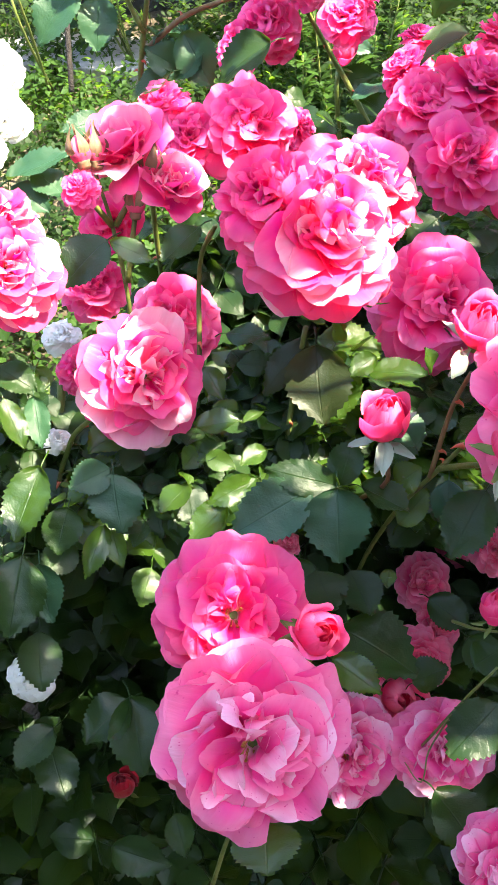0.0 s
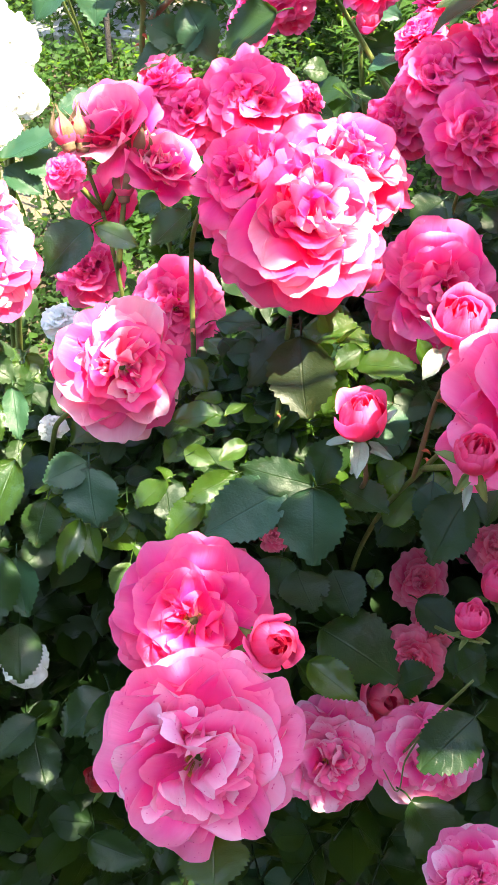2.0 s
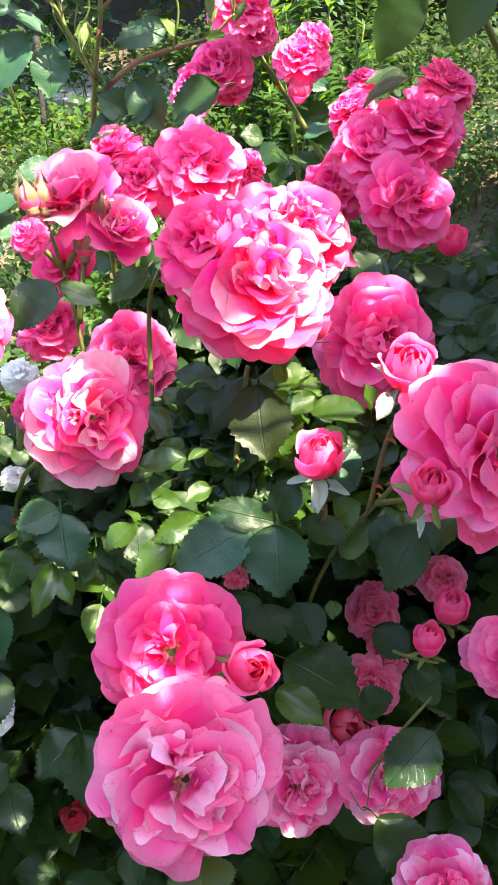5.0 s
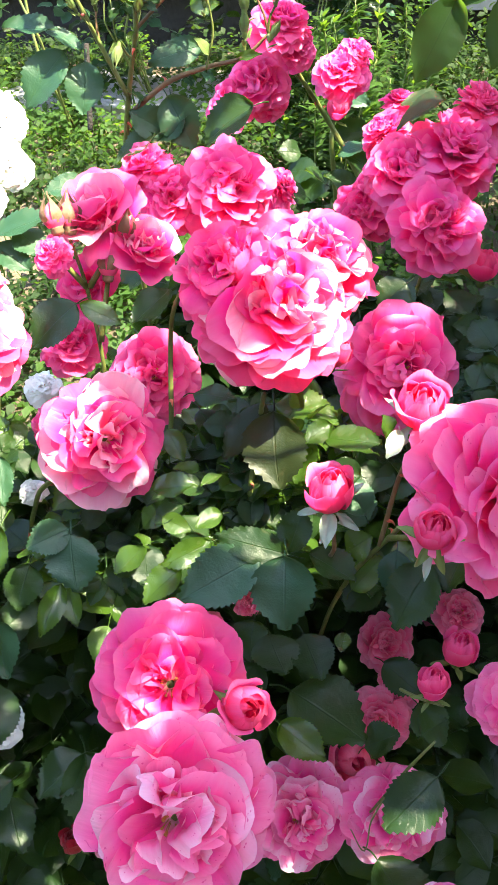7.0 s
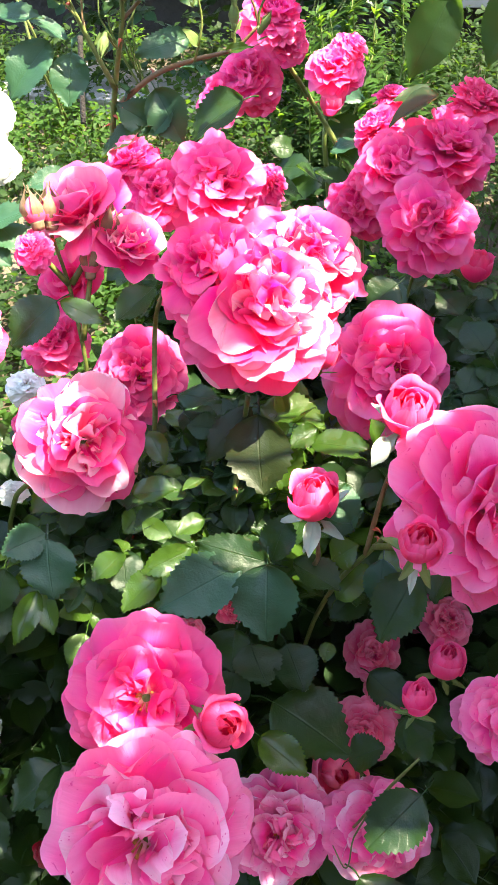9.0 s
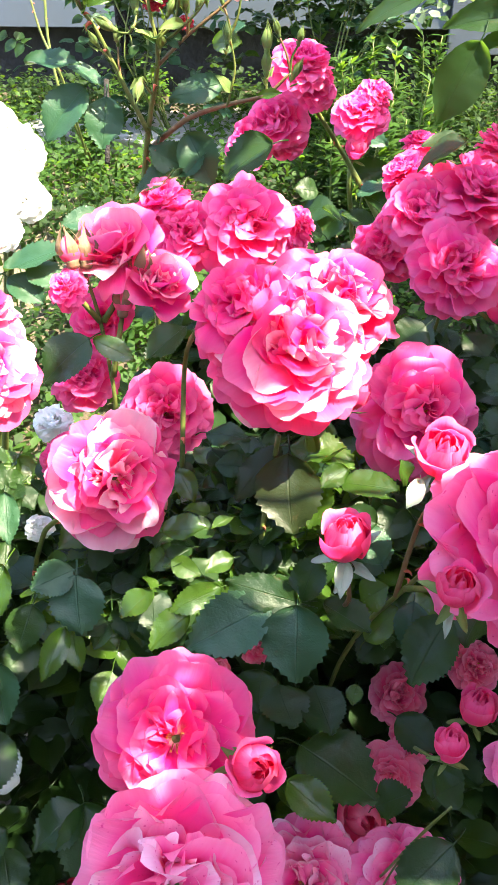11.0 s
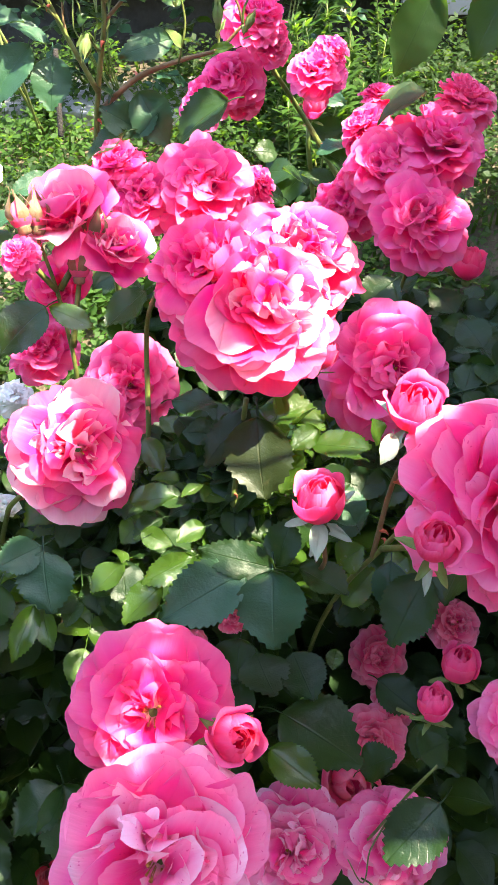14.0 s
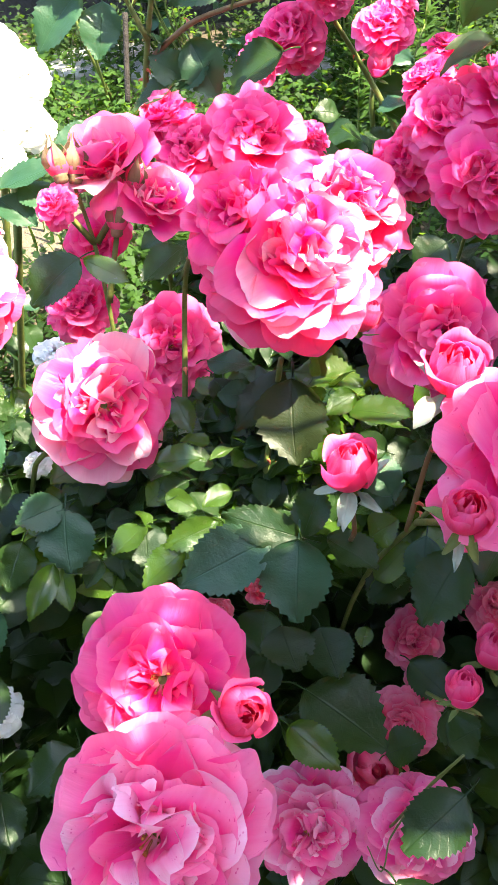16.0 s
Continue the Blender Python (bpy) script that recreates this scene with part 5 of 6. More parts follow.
cane(lowwhite, [(-0.160, 0.400, -0.010), (-0.148, 0.469, 0.508), (-0.145, 0.506, 0.566)], 0.0040, 0.0030, CANE, 0, 203)


# ---- the budding rose behind ----
budding = thing("rose_bush", (-0.08, 0.72, 0.02), "tall rose stem with many green buds and red thorns", "rose bush", "rose bushes")
cane(budding, [(-0.080, 0.720, 0.010), (-0.085, 0.640, 0.699), (-0.080, 0.638, 0.740), (-0.073, 0.636, 0.774), (-0.065, 0.632, 0.806), (-0.064, 0.632, 0.823)], 0.0026, 0.0015, CANE, 5, 204)
cane(budding, [(-0.076, 0.635, 0.760), (-0.092, 0.635, 0.796), (-0.106, 0.636, 0.828), (-0.114, 0.633, 0.841)], 0.0020, 0.0011, CANE, 5, 205)
cane(budding, [(-0.114, 0.633, 0.841), (-0.125, 0.626, 0.867), (-0.133, 0.627, 0.884)], 0.0010, 0.0006, CANE, 0, 206)
cane(budding, [(-0.114, 0.633, 0.841), (-0.130, 0.631, 0.871), (-0.156, 0.620, 0.880)], 0.0011, 0.0006, CANE, 0, 207)
cane(budding, [(-0.112, 0.633, 0.841), (-0.110, 0.629, 0.864), (-0.106, 0.634, 0.889)], 0.0010, 0.0005, CANE, 0, 208)
cane(budding, [(-0.064, 0.632, 0.823), (-0.051, 0.632, 0.835), (-0.045, 0.641, 0.872), (-0.040, 0.644, 0.887)], 0.0011, 0.0006, CANE, 0, 209)
cane(budding, [(-0.064, 0.632, 0.823), (-0.068, 0.632, 0.847), (-0.067, 0.638, 0.869), (-0.078, 0.642, 0.902)], 0.0011, 0.0006, CANE, 0, 210)
cane(budding, [(-0.064, 0.631, 0.821), (-0.079, 0.627, 0.832)], 0.0010, 0.0006, CANE, 0, 211)
cane(budding, [(-0.062, 0.631, 0.819), (-0.034, 0.635, 0.842), (-0.021, 0.643, 0.868), (-0.022, 0.647, 0.890)], 0.0011, 0.0006, CANE, 0, 212)
cane(budding, [(-0.065, 0.632, 0.806), (-0.044, 0.640, 0.824), (-0.010, 0.644, 0.849), (0.007, 0.645, 0.873)], 0.0014, 0.0007, BROWN_CANE, 0, 213)
cane(budding, [(-0.079, 0.639, 0.744), (-0.048, 0.642, 0.767), (-0.016, 0.639, 0.779), (0.010, 0.637, 0.786), (0.027, 0.637, 0.801)], 0.0023, 0.0010, BROWN_CANE, 4, 214)
cane(budding, [(-0.018, 0.638, 0.777), (-0.012, 0.641, 0.802), (-0.015, 0.642, 0.823)], 0.0010, 0.0006, CANE, 0, 215)
cane(budding, [(0.010, 0.637, 0.786), (0.011, 0.639, 0.807), (0.011, 0.644, 0.825)], 0.0010, 0.0006, CANE, 0, 216)
bud(budding, (-0.1490, 0.6281, 0.8841), 0.0148, (-0.274, 0.337, 0.900), BUD_GREEN, 217)
cane(budding, [(-0.151, 0.622, 0.878), (-0.149, 0.625, 0.879), (-0.149, 0.628, 0.884)], 0.0010, 0.0007, CANE, 0, 218)
bud(budding, (-0.1316, 0.6341, 0.8915), 0.0162, (0.057, 0.355, 0.933), BUD_GREEN, 219)
cane(budding, [(-0.133, 0.627, 0.884), (-0.133, 0.630, 0.886), (-0.132, 0.634, 0.892)], 0.0010, 0.0007, CANE, 0, 220)
bud(budding, (-0.1322, 0.6289, 0.8657), 0.0131, (-0.090, 0.352, 0.932), BUD_GREEN, 221)
cane(budding, [(-0.130, 0.627, 0.877), (-0.131, 0.627, 0.870), (-0.132, 0.629, 0.866)], 0.0010, 0.0007, CANE, 0, 222)
bud(budding, (-0.1079, 0.6415, 0.9025), 0.0129, (-0.041, 0.354, 0.934), BUD_GREEN, 223)
cane(budding, [(-0.106, 0.634, 0.889), (-0.107, 0.638, 0.894), (-0.108, 0.641, 0.903)], 0.0010, 0.0007, CANE, 0, 224)
bud(budding, (-0.0846, 0.6466, 0.9065), 0.0181, (-0.274, 0.337, 0.900), BUD_GREEN, 225)
cane(budding, [(-0.076, 0.641, 0.896), (-0.080, 0.644, 0.899), (-0.085, 0.647, 0.906)], 0.0010, 0.0007, CANE, 0, 226)
bud(budding, (-0.0944, 0.6445, 0.9043), 0.0116, (-0.433, 0.314, 0.845), BUD_GREEN, 227)
cane(budding, [(-0.076, 0.641, 0.896), (-0.084, 0.643, 0.898), (-0.094, 0.645, 0.904)], 0.0010, 0.0007, CANE, 0, 228)
bud(budding, (-0.0678, 0.6496, 0.9085), 0.0162, (0.057, 0.355, 0.933), BUD_GREEN, 229)
cane(budding, [(-0.078, 0.642, 0.902), (-0.073, 0.646, 0.904), (-0.068, 0.650, 0.909)], 0.0010, 0.0007, CANE, 0, 230)
bud(budding, (-0.1373, 0.6241, 0.8509), 0.0099, (-0.433, 0.314, 0.845), BUD_GREEN, 231)
cane(budding, [(-0.127, 0.626, 0.870), (-0.131, 0.625, 0.859), (-0.137, 0.624, 0.851)], 0.0010, 0.0007, CANE, 0, 232)
bud(budding, (-0.0901, 0.6290, 0.8285), 0.0156, (-0.850, -0.025, 0.526), BUD_GREEN, 233)
cane(budding, [(-0.079, 0.627, 0.832), (-0.082, 0.628, 0.828), (-0.090, 0.629, 0.828)], 0.0010, 0.0007, CANE, 0, 234)
bud(budding, (-0.0774, 0.6338, 0.8376), 0.0148, (-0.090, 0.352, 0.932), BUD_GREEN, 235)
cane(budding, [(-0.079, 0.627, 0.832), (-0.078, 0.630, 0.833), (-0.077, 0.634, 0.838)], 0.0010, 0.0007, CANE, 0, 236)
bud(budding, (-0.0509, 0.6383, 0.8402), 0.0149, (0.008, 0.355, 0.935), BUD_GREEN, 237)
cane(budding, [(-0.047, 0.638, 0.857), (-0.049, 0.638, 0.847), (-0.051, 0.638, 0.840)], 0.0010, 0.0007, CANE, 0, 238)
bud(budding, (-0.0298, 0.6445, 0.8566), 0.0148, (0.008, 0.355, 0.935), BUD_GREEN, 239)
cane(budding, [(-0.021, 0.643, 0.872), (-0.026, 0.644, 0.863), (-0.030, 0.644, 0.857)], 0.0010, 0.0007, CANE, 0, 240)
bud(budding, (-0.0207, 0.6509, 0.8845), 0.0185, (0.008, 0.355, 0.935), BUD_GREEN, 241)
cane(budding, [(-0.021, 0.644, 0.877), (-0.021, 0.647, 0.879), (-0.021, 0.651, 0.884)], 0.0010, 0.0007, CANE, 0, 242)
bud(budding, (-0.0160, 0.6505, 0.8806), 0.0146, (0.200, 0.351, 0.915), BUD_GREEN, 243)
cane(budding, [(-0.022, 0.647, 0.890), (-0.020, 0.648, 0.883), (-0.016, 0.651, 0.881)], 0.0010, 0.0007, CANE, 0, 244)
bud(budding, (-0.0009, 0.6486, 0.8667), 0.0201, (0.844, 0.125, 0.522), BUD_GREEN, 245)
cane(budding, [(-0.003, 0.645, 0.859), (-0.004, 0.646, 0.861), (-0.001, 0.649, 0.867)], 0.0010, 0.0007, CANE, 0, 246)
bud(budding, (0.0107, 0.6352, 0.8129), 0.0166, (0.010, 0.266, 0.964), BUD_GREEN, 247)
cane(budding, [(0.011, 0.644, 0.825), (0.011, 0.639, 0.817), (0.011, 0.635, 0.813)], 0.0010, 0.0007, CANE, 0, 248)
bud(budding, (-0.0165, 0.6356, 0.8186), 0.0138, (0.010, 0.266, 0.964), BUD_GREEN, 249)
cane(budding, [(-0.015, 0.642, 0.823), (-0.016, 0.638, 0.819), (-0.016, 0.636, 0.819)], 0.0010, 0.0007, CANE, 0, 250)
bud(budding, (0.0105, 0.6311, 0.7999), 0.0153, (0.010, 0.266, 0.964), BUD_GREEN, 251)
cane(budding, [(0.011, 0.640, 0.811), (0.011, 0.635, 0.803), (0.011, 0.631, 0.800)], 0.0010, 0.0007, CANE, 0, 252)
bud(budding, (0.0283, 0.6307, 0.7982), 0.0125, (0.475, 0.215, 0.853), BUD_GREEN, 253)
cane(budding, [(0.027, 0.637, 0.801), (0.027, 0.633, 0.798), (0.028, 0.631, 0.798)], 0.0010, 0.0007, CANE, 0, 254)
bud(budding, (-0.0302, 0.6416, 0.8446), 0.0122, (-0.090, 0.352, 0.932), BUD_GREEN, 255)
cane(budding, [(-0.026, 0.640, 0.857), (-0.028, 0.640, 0.849), (-0.030, 0.642, 0.845)], 0.0010, 0.0007, CANE, 0, 256)
bud(budding, (-0.0621, 0.6308, 0.8183), 0.0137, (0.230, -0.693, 0.684), BUD_GREEN, 257)
cane(budding, [(-0.066, 0.632, 0.832), (-0.065, 0.631, 0.824), (-0.062, 0.631, 0.818)], 0.0010, 0.0007, CANE, 0, 258)
bud(budding, (-0.0753, 0.6230, 0.8001), 0.0172, (-0.098, -0.827, -0.554), BUD_GREEN, 259)
cane(budding, [(-0.070, 0.634, 0.787), (-0.072, 0.628, 0.791), (-0.075, 0.623, 0.800)], 0.0010, 0.0007, CANE, 0, 260)
bud(budding, (-0.1128, 0.6323, 0.8599), 0.0112, (0.008, 0.355, 0.935), BUD_GREEN, 261)
cane(budding, [(-0.109, 0.631, 0.874), (-0.111, 0.631, 0.865), (-0.113, 0.632, 0.860)], 0.0010, 0.0007, CANE, 0, 262)
bud(budding, (0.0030, 0.6465, 0.8564), 0.0135, (0.317, 0.323, 0.892), BUD_GREEN, 263)
cane(budding, [(0.004, 0.645, 0.868), (0.003, 0.645, 0.860), (0.003, 0.646, 0.856)], 0.0010, 0.0007, CANE, 0, 264)
half_open(budding, (-0.0406, 0.6460, 0.8959), 0.0099, (-0.092, 0.296, 0.951), SALMON, 265, sepal=PALE_SEPAL)
leaf(budding, (-0.1214, 0.6473, 0.7880), (-0.1516, 0.6189, 0.7625), (0.018, -0.520, 0.854), 0.58, BLUE_LEAF, 266)
leaf(budding, (-0.1070, 0.6481, 0.7809), (-0.1087, 0.6251, 0.7504), (0.018, -0.520, 0.854), 0.69, BLUE_LEAF, 267)
leaf(budding, (-0.0208, 0.6526, 0.7898), (-0.0590, 0.6362, 0.7846), (0.018, -0.520, 0.854), 0.46, BLUE_LEAF, 268)
leaf(budding, (-0.0490, 0.6480, 0.7548), (-0.0287, 0.6267, 0.7252), (0.018, -0.520, 0.854), 0.65, BLUE_LEAF, 269)
leaf(budding, (-0.0289, 0.6595, 0.8143), (-0.0088, 0.6517, 0.8185), (0.018, -0.520, 0.854), 0.79, BRIGHT_LEAF, 270)
leaf(budding, (-0.1615, 0.6417, 0.8035), (-0.1223, 0.6423, 0.8073), (0.018, -0.520, 0.854), 0.48, BLUE_LEAF, 271)
leaf(budding, (-0.0496, 0.6378, 0.7302), (-0.0743, 0.6323, 0.7519), (0.018, -0.520, 0.854), 0.68, BLUE_LEAF, 272)
leaf(budding, (-0.1330, 0.6494, 0.8030), (-0.1066, 0.6410, 0.7922), (0.018, -0.520, 0.854), 0.59, BLUE_LEAF, 273)
leaf(budding, (-0.0413, 0.8848, 0.7667), (-0.0229, 0.8756, 0.7803), (0.018, -0.520, 0.854), 0.80, BLUE_LEAF, 274)
leaf(budding, (-0.0677, 0.6346, 0.8560), (-0.0807, 0.6235, 0.8600), (0.018, -0.520, 0.854), 0.25, SEPAL, 275)
leaf(budding, (-0.1236, 0.6318, 0.8596), (-0.1245, 0.6203, 0.8551), (0.018, -0.520, 0.854), 0.37, BLUE_LEAF, 276)
leaf(budding, (-0.1124, 0.6335, 0.8387), (-0.1075, 0.6273, 0.8505), (0.018, -0.520, 0.854), 0.37, BRIGHT_LEAF, 277)
leaf(budding, (-0.0640, 0.6318, 0.8227), (-0.0755, 0.6223, 0.8315), (0.018, -0.520, 0.854), 0.42, SEPAL, 278)
leaf(budding, (-0.0654, 0.6317, 0.8058), (-0.0704, 0.6196, 0.8026), (0.018, -0.520, 0.854), 0.26, BRIGHT_LEAF, 279)
leaf(budding, (-0.0654, 0.6317, 0.8058), (-0.0735, 0.6224, 0.8131), (0.018, -0.520, 0.854), 0.28, BRIGHT_LEAF, 280)
leaf(budding, (-0.1087, 0.6310, 0.8742), (-0.0956, 0.6237, 0.8738), (0.018, -0.520, 0.854), 0.32, BLUE_LEAF, 281)
leaf(budding, (-0.1253, 0.6256, 0.8668), (-0.1138, 0.6170, 0.8611), (0.018, -0.520, 0.854), 0.48, BLUE_LEAF, 282)
leaf(budding, (0.0050, 0.6374, 0.7845), (0.0205, 0.6292, 0.7900), (0.018, -0.520, 0.854), 0.40, BRIGHT_LEAF, 283)
leaf(budding, (-0.0157, 0.6394, 0.7871), (-0.0207, 0.6332, 0.8009), (0.018, -0.520, 0.854), 0.54, SEPAL, 284)
leaf(budding, (-0.0621, 0.6309, 0.8187), (-0.0701, 0.6224, 0.8286), (0.018, -0.520, 0.854), 0.39, BLUE_LEAF, 285)
leaf(budding, (-0.0452, 0.6338, 0.8326), (-0.0595, 0.6220, 0.8329), (0.018, -0.520, 0.854), 0.40, SEPAL, 286)
leaf(budding, (-0.0730, 0.6401, 0.7487), (-0.0639, 0.6358, 0.7623), (0.018, -0.520, 0.854), 0.28, BLUE_LEAF, 287)
leaf(budding, (-0.0831, 0.6397, 0.7158), (-0.0800, 0.6277, 0.7136), (0.018, -0.520, 0.854), 0.39, BRIGHT_LEAF, 288)
leaf(budding, (-0.0481, 0.6385, 0.8206), (-0.0641, 0.6280, 0.8271), (0.018, -0.520, 0.854), 0.33, BLUE_LEAF, 289)
leaf(budding, (-0.0679, 0.6335, 0.8515), (-0.0579, 0.6243, 0.8484), (0.018, -0.520, 0.854), 0.43, BRIGHT_LEAF, 290)
leaf(budding, (-0.0144, 0.6401, 0.7921), (-0.0014, 0.6303, 0.7918), (0.018, -0.520, 0.854), 0.22, BRIGHT_LEAF, 291)
leaf(budding, (-0.0564, 0.6320, 0.8234), (-0.0479, 0.6222, 0.8209), (0.018, -0.520, 0.854), 0.36, BLUE_LEAF, 292)
leaf(budding, (-0.0667, 0.6407, 0.7531), (-0.0757, 0.6337, 0.7670), (0.018, -0.520, 0.854), 0.28, BLUE_LEAF, 293)
leaf(budding, (-0.0843, 0.6402, 0.7075), (-0.0933, 0.6279, 0.7098), (0.018, -0.520, 0.854), 0.32, BRIGHT_LEAF, 294)
leaf(budding, (-0.1269, 0.6259, 0.8702), (-0.1137, 0.6210, 0.8800), (0.018, -0.520, 0.854), 0.27, SEPAL, 295)
leaf(budding, (-0.1117, 0.6323, 0.8458), (-0.0927, 0.6269, 0.8491), (0.018, -0.520, 0.854), 0.43, BRIGHT_LEAF, 296)


# further small buds on thin stalks in the same heads
for k, (x, y, z) in enumerate([(-0.114, 0.633, 0.841), (-0.133, 0.627, 0.870), (-0.106, 0.634, 0.875), (-0.064, 0.632, 0.823), (-0.078, 0.640, 0.880), (-0.045, 0.641, 0.860),
                               (-0.021, 0.643, 0.868), (-0.010, 0.644, 0.849), (-0.092, 0.635, 0.796), (-0.044, 0.640, 0.824), (0.027, 0.637, 0.801), (-0.015, 0.642, 0.823)]):
    r = random.Random(k + 610)
    for j in range(2):
        foot = Vector((x, y, z))
        lean = Vector((r.uniform(-0.6, 0.6), r.uniform(-0.3, 0.3), 1.0)).normalized()
        top = foot + lean * r.uniform(0.014, 0.030)
        cane(budding, [foot, foot.lerp(top, 0.5) + Vector((r.uniform(-0.002, 0.002), 0, 0)), top], 0.0010, 0.0007, CANE if j else BROWN_CANE, 0, k + 620, "stalk")
        bud(budding, top, r.uniform(0.010, 0.015), lean, BUD_GREEN, k * 2 + j + 640)


# ---- pink roses behind ----
backpink = thing("rose_bush", (0.16, 1.05, 0.06), "slender pink rose stems with loose pink blooms", "rose bush", "rose bushes")
bloom(backpink, (0.0330, 0.7651, 0.7755), 0.0295, (0.165, -0.353, 0.921), ROSE_PINK, 297)
bloom(backpink, (0.0460, 0.7692, 0.7560), 0.0228, (0.521, -0.517, 0.679), ROSE_PINK, 298)
bloom(backpink, (0.0119, 0.7698, 0.7264), 0.0307, (-0.181, -0.549, 0.816), ROSE_PINK, 299)
bloom(backpink, (-0.0121, 0.7628, 0.7099), 0.0255, (-0.407, -0.554, 0.726), ROSE_PINK, 300)
bloom(backpink, (0.0224, 0.7747, 0.7106), 0.0215, (0.453, -0.618, 0.643), DEEP_PINK, 301)
bloom(backpink, (0.0930, 0.9040, 0.6930), 0.0321, (0.119, -0.554, 0.824), ROSE_PINK, 302)
bloom(backpink, (0.1088, 0.9180, 0.7072), 0.0211, (0.542, -0.394, 0.742), ROSE_PINK, 303)
half_open(backpink, (0.0903, 0.8924, 0.6606), 0.0124, (0.224, -0.424, 0.877), DEEP_PINK, 304)
bloom(backpink, (0.0328, 0.7286, 0.6320), 0.0162, (0.611, -0.371, 0.699), ROSE_PINK, 305)
cane(backpink, [(0.160, 0.900, 0.040), (0.121, 0.815, 0.593), (0.098, 0.818, 0.641), (0.071, 0.817, 0.685), (0.044, 0.783, 0.735)], 0.0035, 0.0020, CANE, 4, 306)
cane(backpink, [(0.160, 1.050, 0.050), (0.085, 0.887, 0.621), (0.088, 0.906, 0.667)], 0.0035, 0.0020, CANE, 0, 307)
leaf(backpink, (0.0895, 0.9829, 0.6449), (0.1285, 0.9618, 0.6418), (0.018, -0.520, 0.854), 0.52, BLUE_LEAF, 308)
leaf(backpink, (0.0534, 0.8861, 0.6146), (0.0280, 0.8760, 0.6260), (0.018, -0.520, 0.854), 0.86, LEAF, 309)
leaf(backpink, (0.1038, 0.8858, 0.6211), (0.1397, 0.8591, 0.6056), (0.018, -0.520, 0.854), 0.67, LEAF, 310)
leaf(backpink, (0.0850, 0.8768, 0.5978), (0.0466, 0.8546, 0.5809), (0.018, -0.520, 0.854), 0.67, LEAF, 311)
leaf(backpink, (0.1352, 0.8726, 0.5994), (0.1029, 0.8490, 0.5763), (0.018, -0.520, 0.854), 0.68, LEAF, 312)
leaf(backpink, (0.0855, 0.9013, 0.6283), (0.1280, 0.8868, 0.6407), (0.018, -0.520, 0.854), 0.55, LEAF, 313)
leaf(backpink, (0.0586, 0.8402, 0.5880), (0.0338, 0.8337, 0.6049), (0.018, -0.520, 0.854), 0.93, LEAF, 314)
leaf(backpink, (0.1199, 0.8249, 0.5678), (0.0702, 0.8218, 0.5835), (0.018, -0.520, 0.854), 0.66, LEAF, 315)
leaf(backpink, (0.0343, 0.8786, 0.5973), (0.0717, 0.8672, 0.6092), (0.018, -0.520, 0.854), 0.78, LEAF, 316)


# ---- the blush rose with broad leaves ----
blush = thing("rose_bush", (0.47, 0.86, 0.02), "tall blush rose with broad green leaves", "rose bush", "rose bushes")
cane(blush, [(0.470, 0.860, 0.010), (0.272, 0.762, 0.697), (0.214, 0.746, 0.792), (0.169, 0.750, 0.856), (0.148, 0.752, 0.904), (0.128, 0.749, 0.952)], 0.0036, 0.0022, CANE, 3, 317)
cane(blush, [(0.171, 0.750, 0.854), (0.163, 0.746, 0.883)], 0.0021, 0.0014, CANE, 0, 318)
cane(blush, [(0.181, 0.753, 0.839), (0.150, 0.755, 0.860), (0.116, 0.752, 0.877), (0.087, 0.750, 0.909), (0.054, 0.754, 0.928)], 0.0019, 0.0009, BROWN_CANE, 0, 319)
cane(blush, [(0.160, 0.748, 0.892), (0.126, 0.747, 0.925), (0.083, 0.745, 0.979)], 0.0023, 0.0014, CANE, 0, 320)
cane(blush, [(0.192, 0.752, 0.838), (0.175, 0.735, 0.897), (0.159, 0.723, 0.946)], 0.0020, 0.0014, BROWN_CANE, 0, 321)
bloom(blush, (0.1827, 0.6548, 0.9265), 0.0358, (-0.269, -0.760, 0.591), BLUSH, 322, full=0.7, heart=MAUVE)
bud(blush, (0.1654, 0.7449, 0.8793), 0.0275, (0.010, 0.266, 0.964), BUD_GREEN, 323)
bud(blush, (0.1713, 0.7400, 0.8585), 0.0185, (0.285, 0.259, 0.923), BUD_GREEN, 324)
half_open(blush, (0.0528, 0.7548, 0.9370), 0.0098, (0.010, 0.266, 0.964), SALMON, 325)
leaf(blush, (0.1014, 0.7443, 0.8801), (0.0628, 0.7270, 0.8348), (0.018, -0.520, 0.854), 0.61, BROAD_LEAF, 326)
leaf(blush, (0.1108, 0.7489, 0.8836), (0.0678, 0.7438, 0.9008), (0.018, -0.520, 0.854), 0.57, BROAD_LEAF, 327)
leaf(blush, (0.1087, 0.7486, 0.8802), (0.1580, 0.7321, 0.8948), (0.018, -0.520, 0.854), 0.53, BROAD_LEAF, 328)
leaf(blush, (0.1148, 0.7633, 0.8812), (0.1323, 0.7532, 0.9079), (0.018, -0.520, 0.854), 0.81, BROAD_LEAF, 329)
leaf(blush, (0.1583, 0.7562, 0.8775), (0.1620, 0.7497, 0.9202), (0.018, -0.520, 0.854), 0.75, BLUE_LEAF, 330)
leaf(blush, (0.1666, 0.7074, 0.8055), (0.1390, 0.6839, 0.7531), (0.018, -0.520, 0.854), 0.55, BROAD_LEAF, 331)
leaf(blush, (0.2157, 0.6869, 0.8130), (0.1870, 0.6695, 0.7707), (0.018, -0.520, 0.854), 0.63, BROAD_LEAF, 332)
leaf(blush, (0.2050, 0.7240, 0.8213), (0.1395, 0.7242, 0.8151), (0.018, -0.520, 0.854), 0.41, BROAD_LEAF, 333)
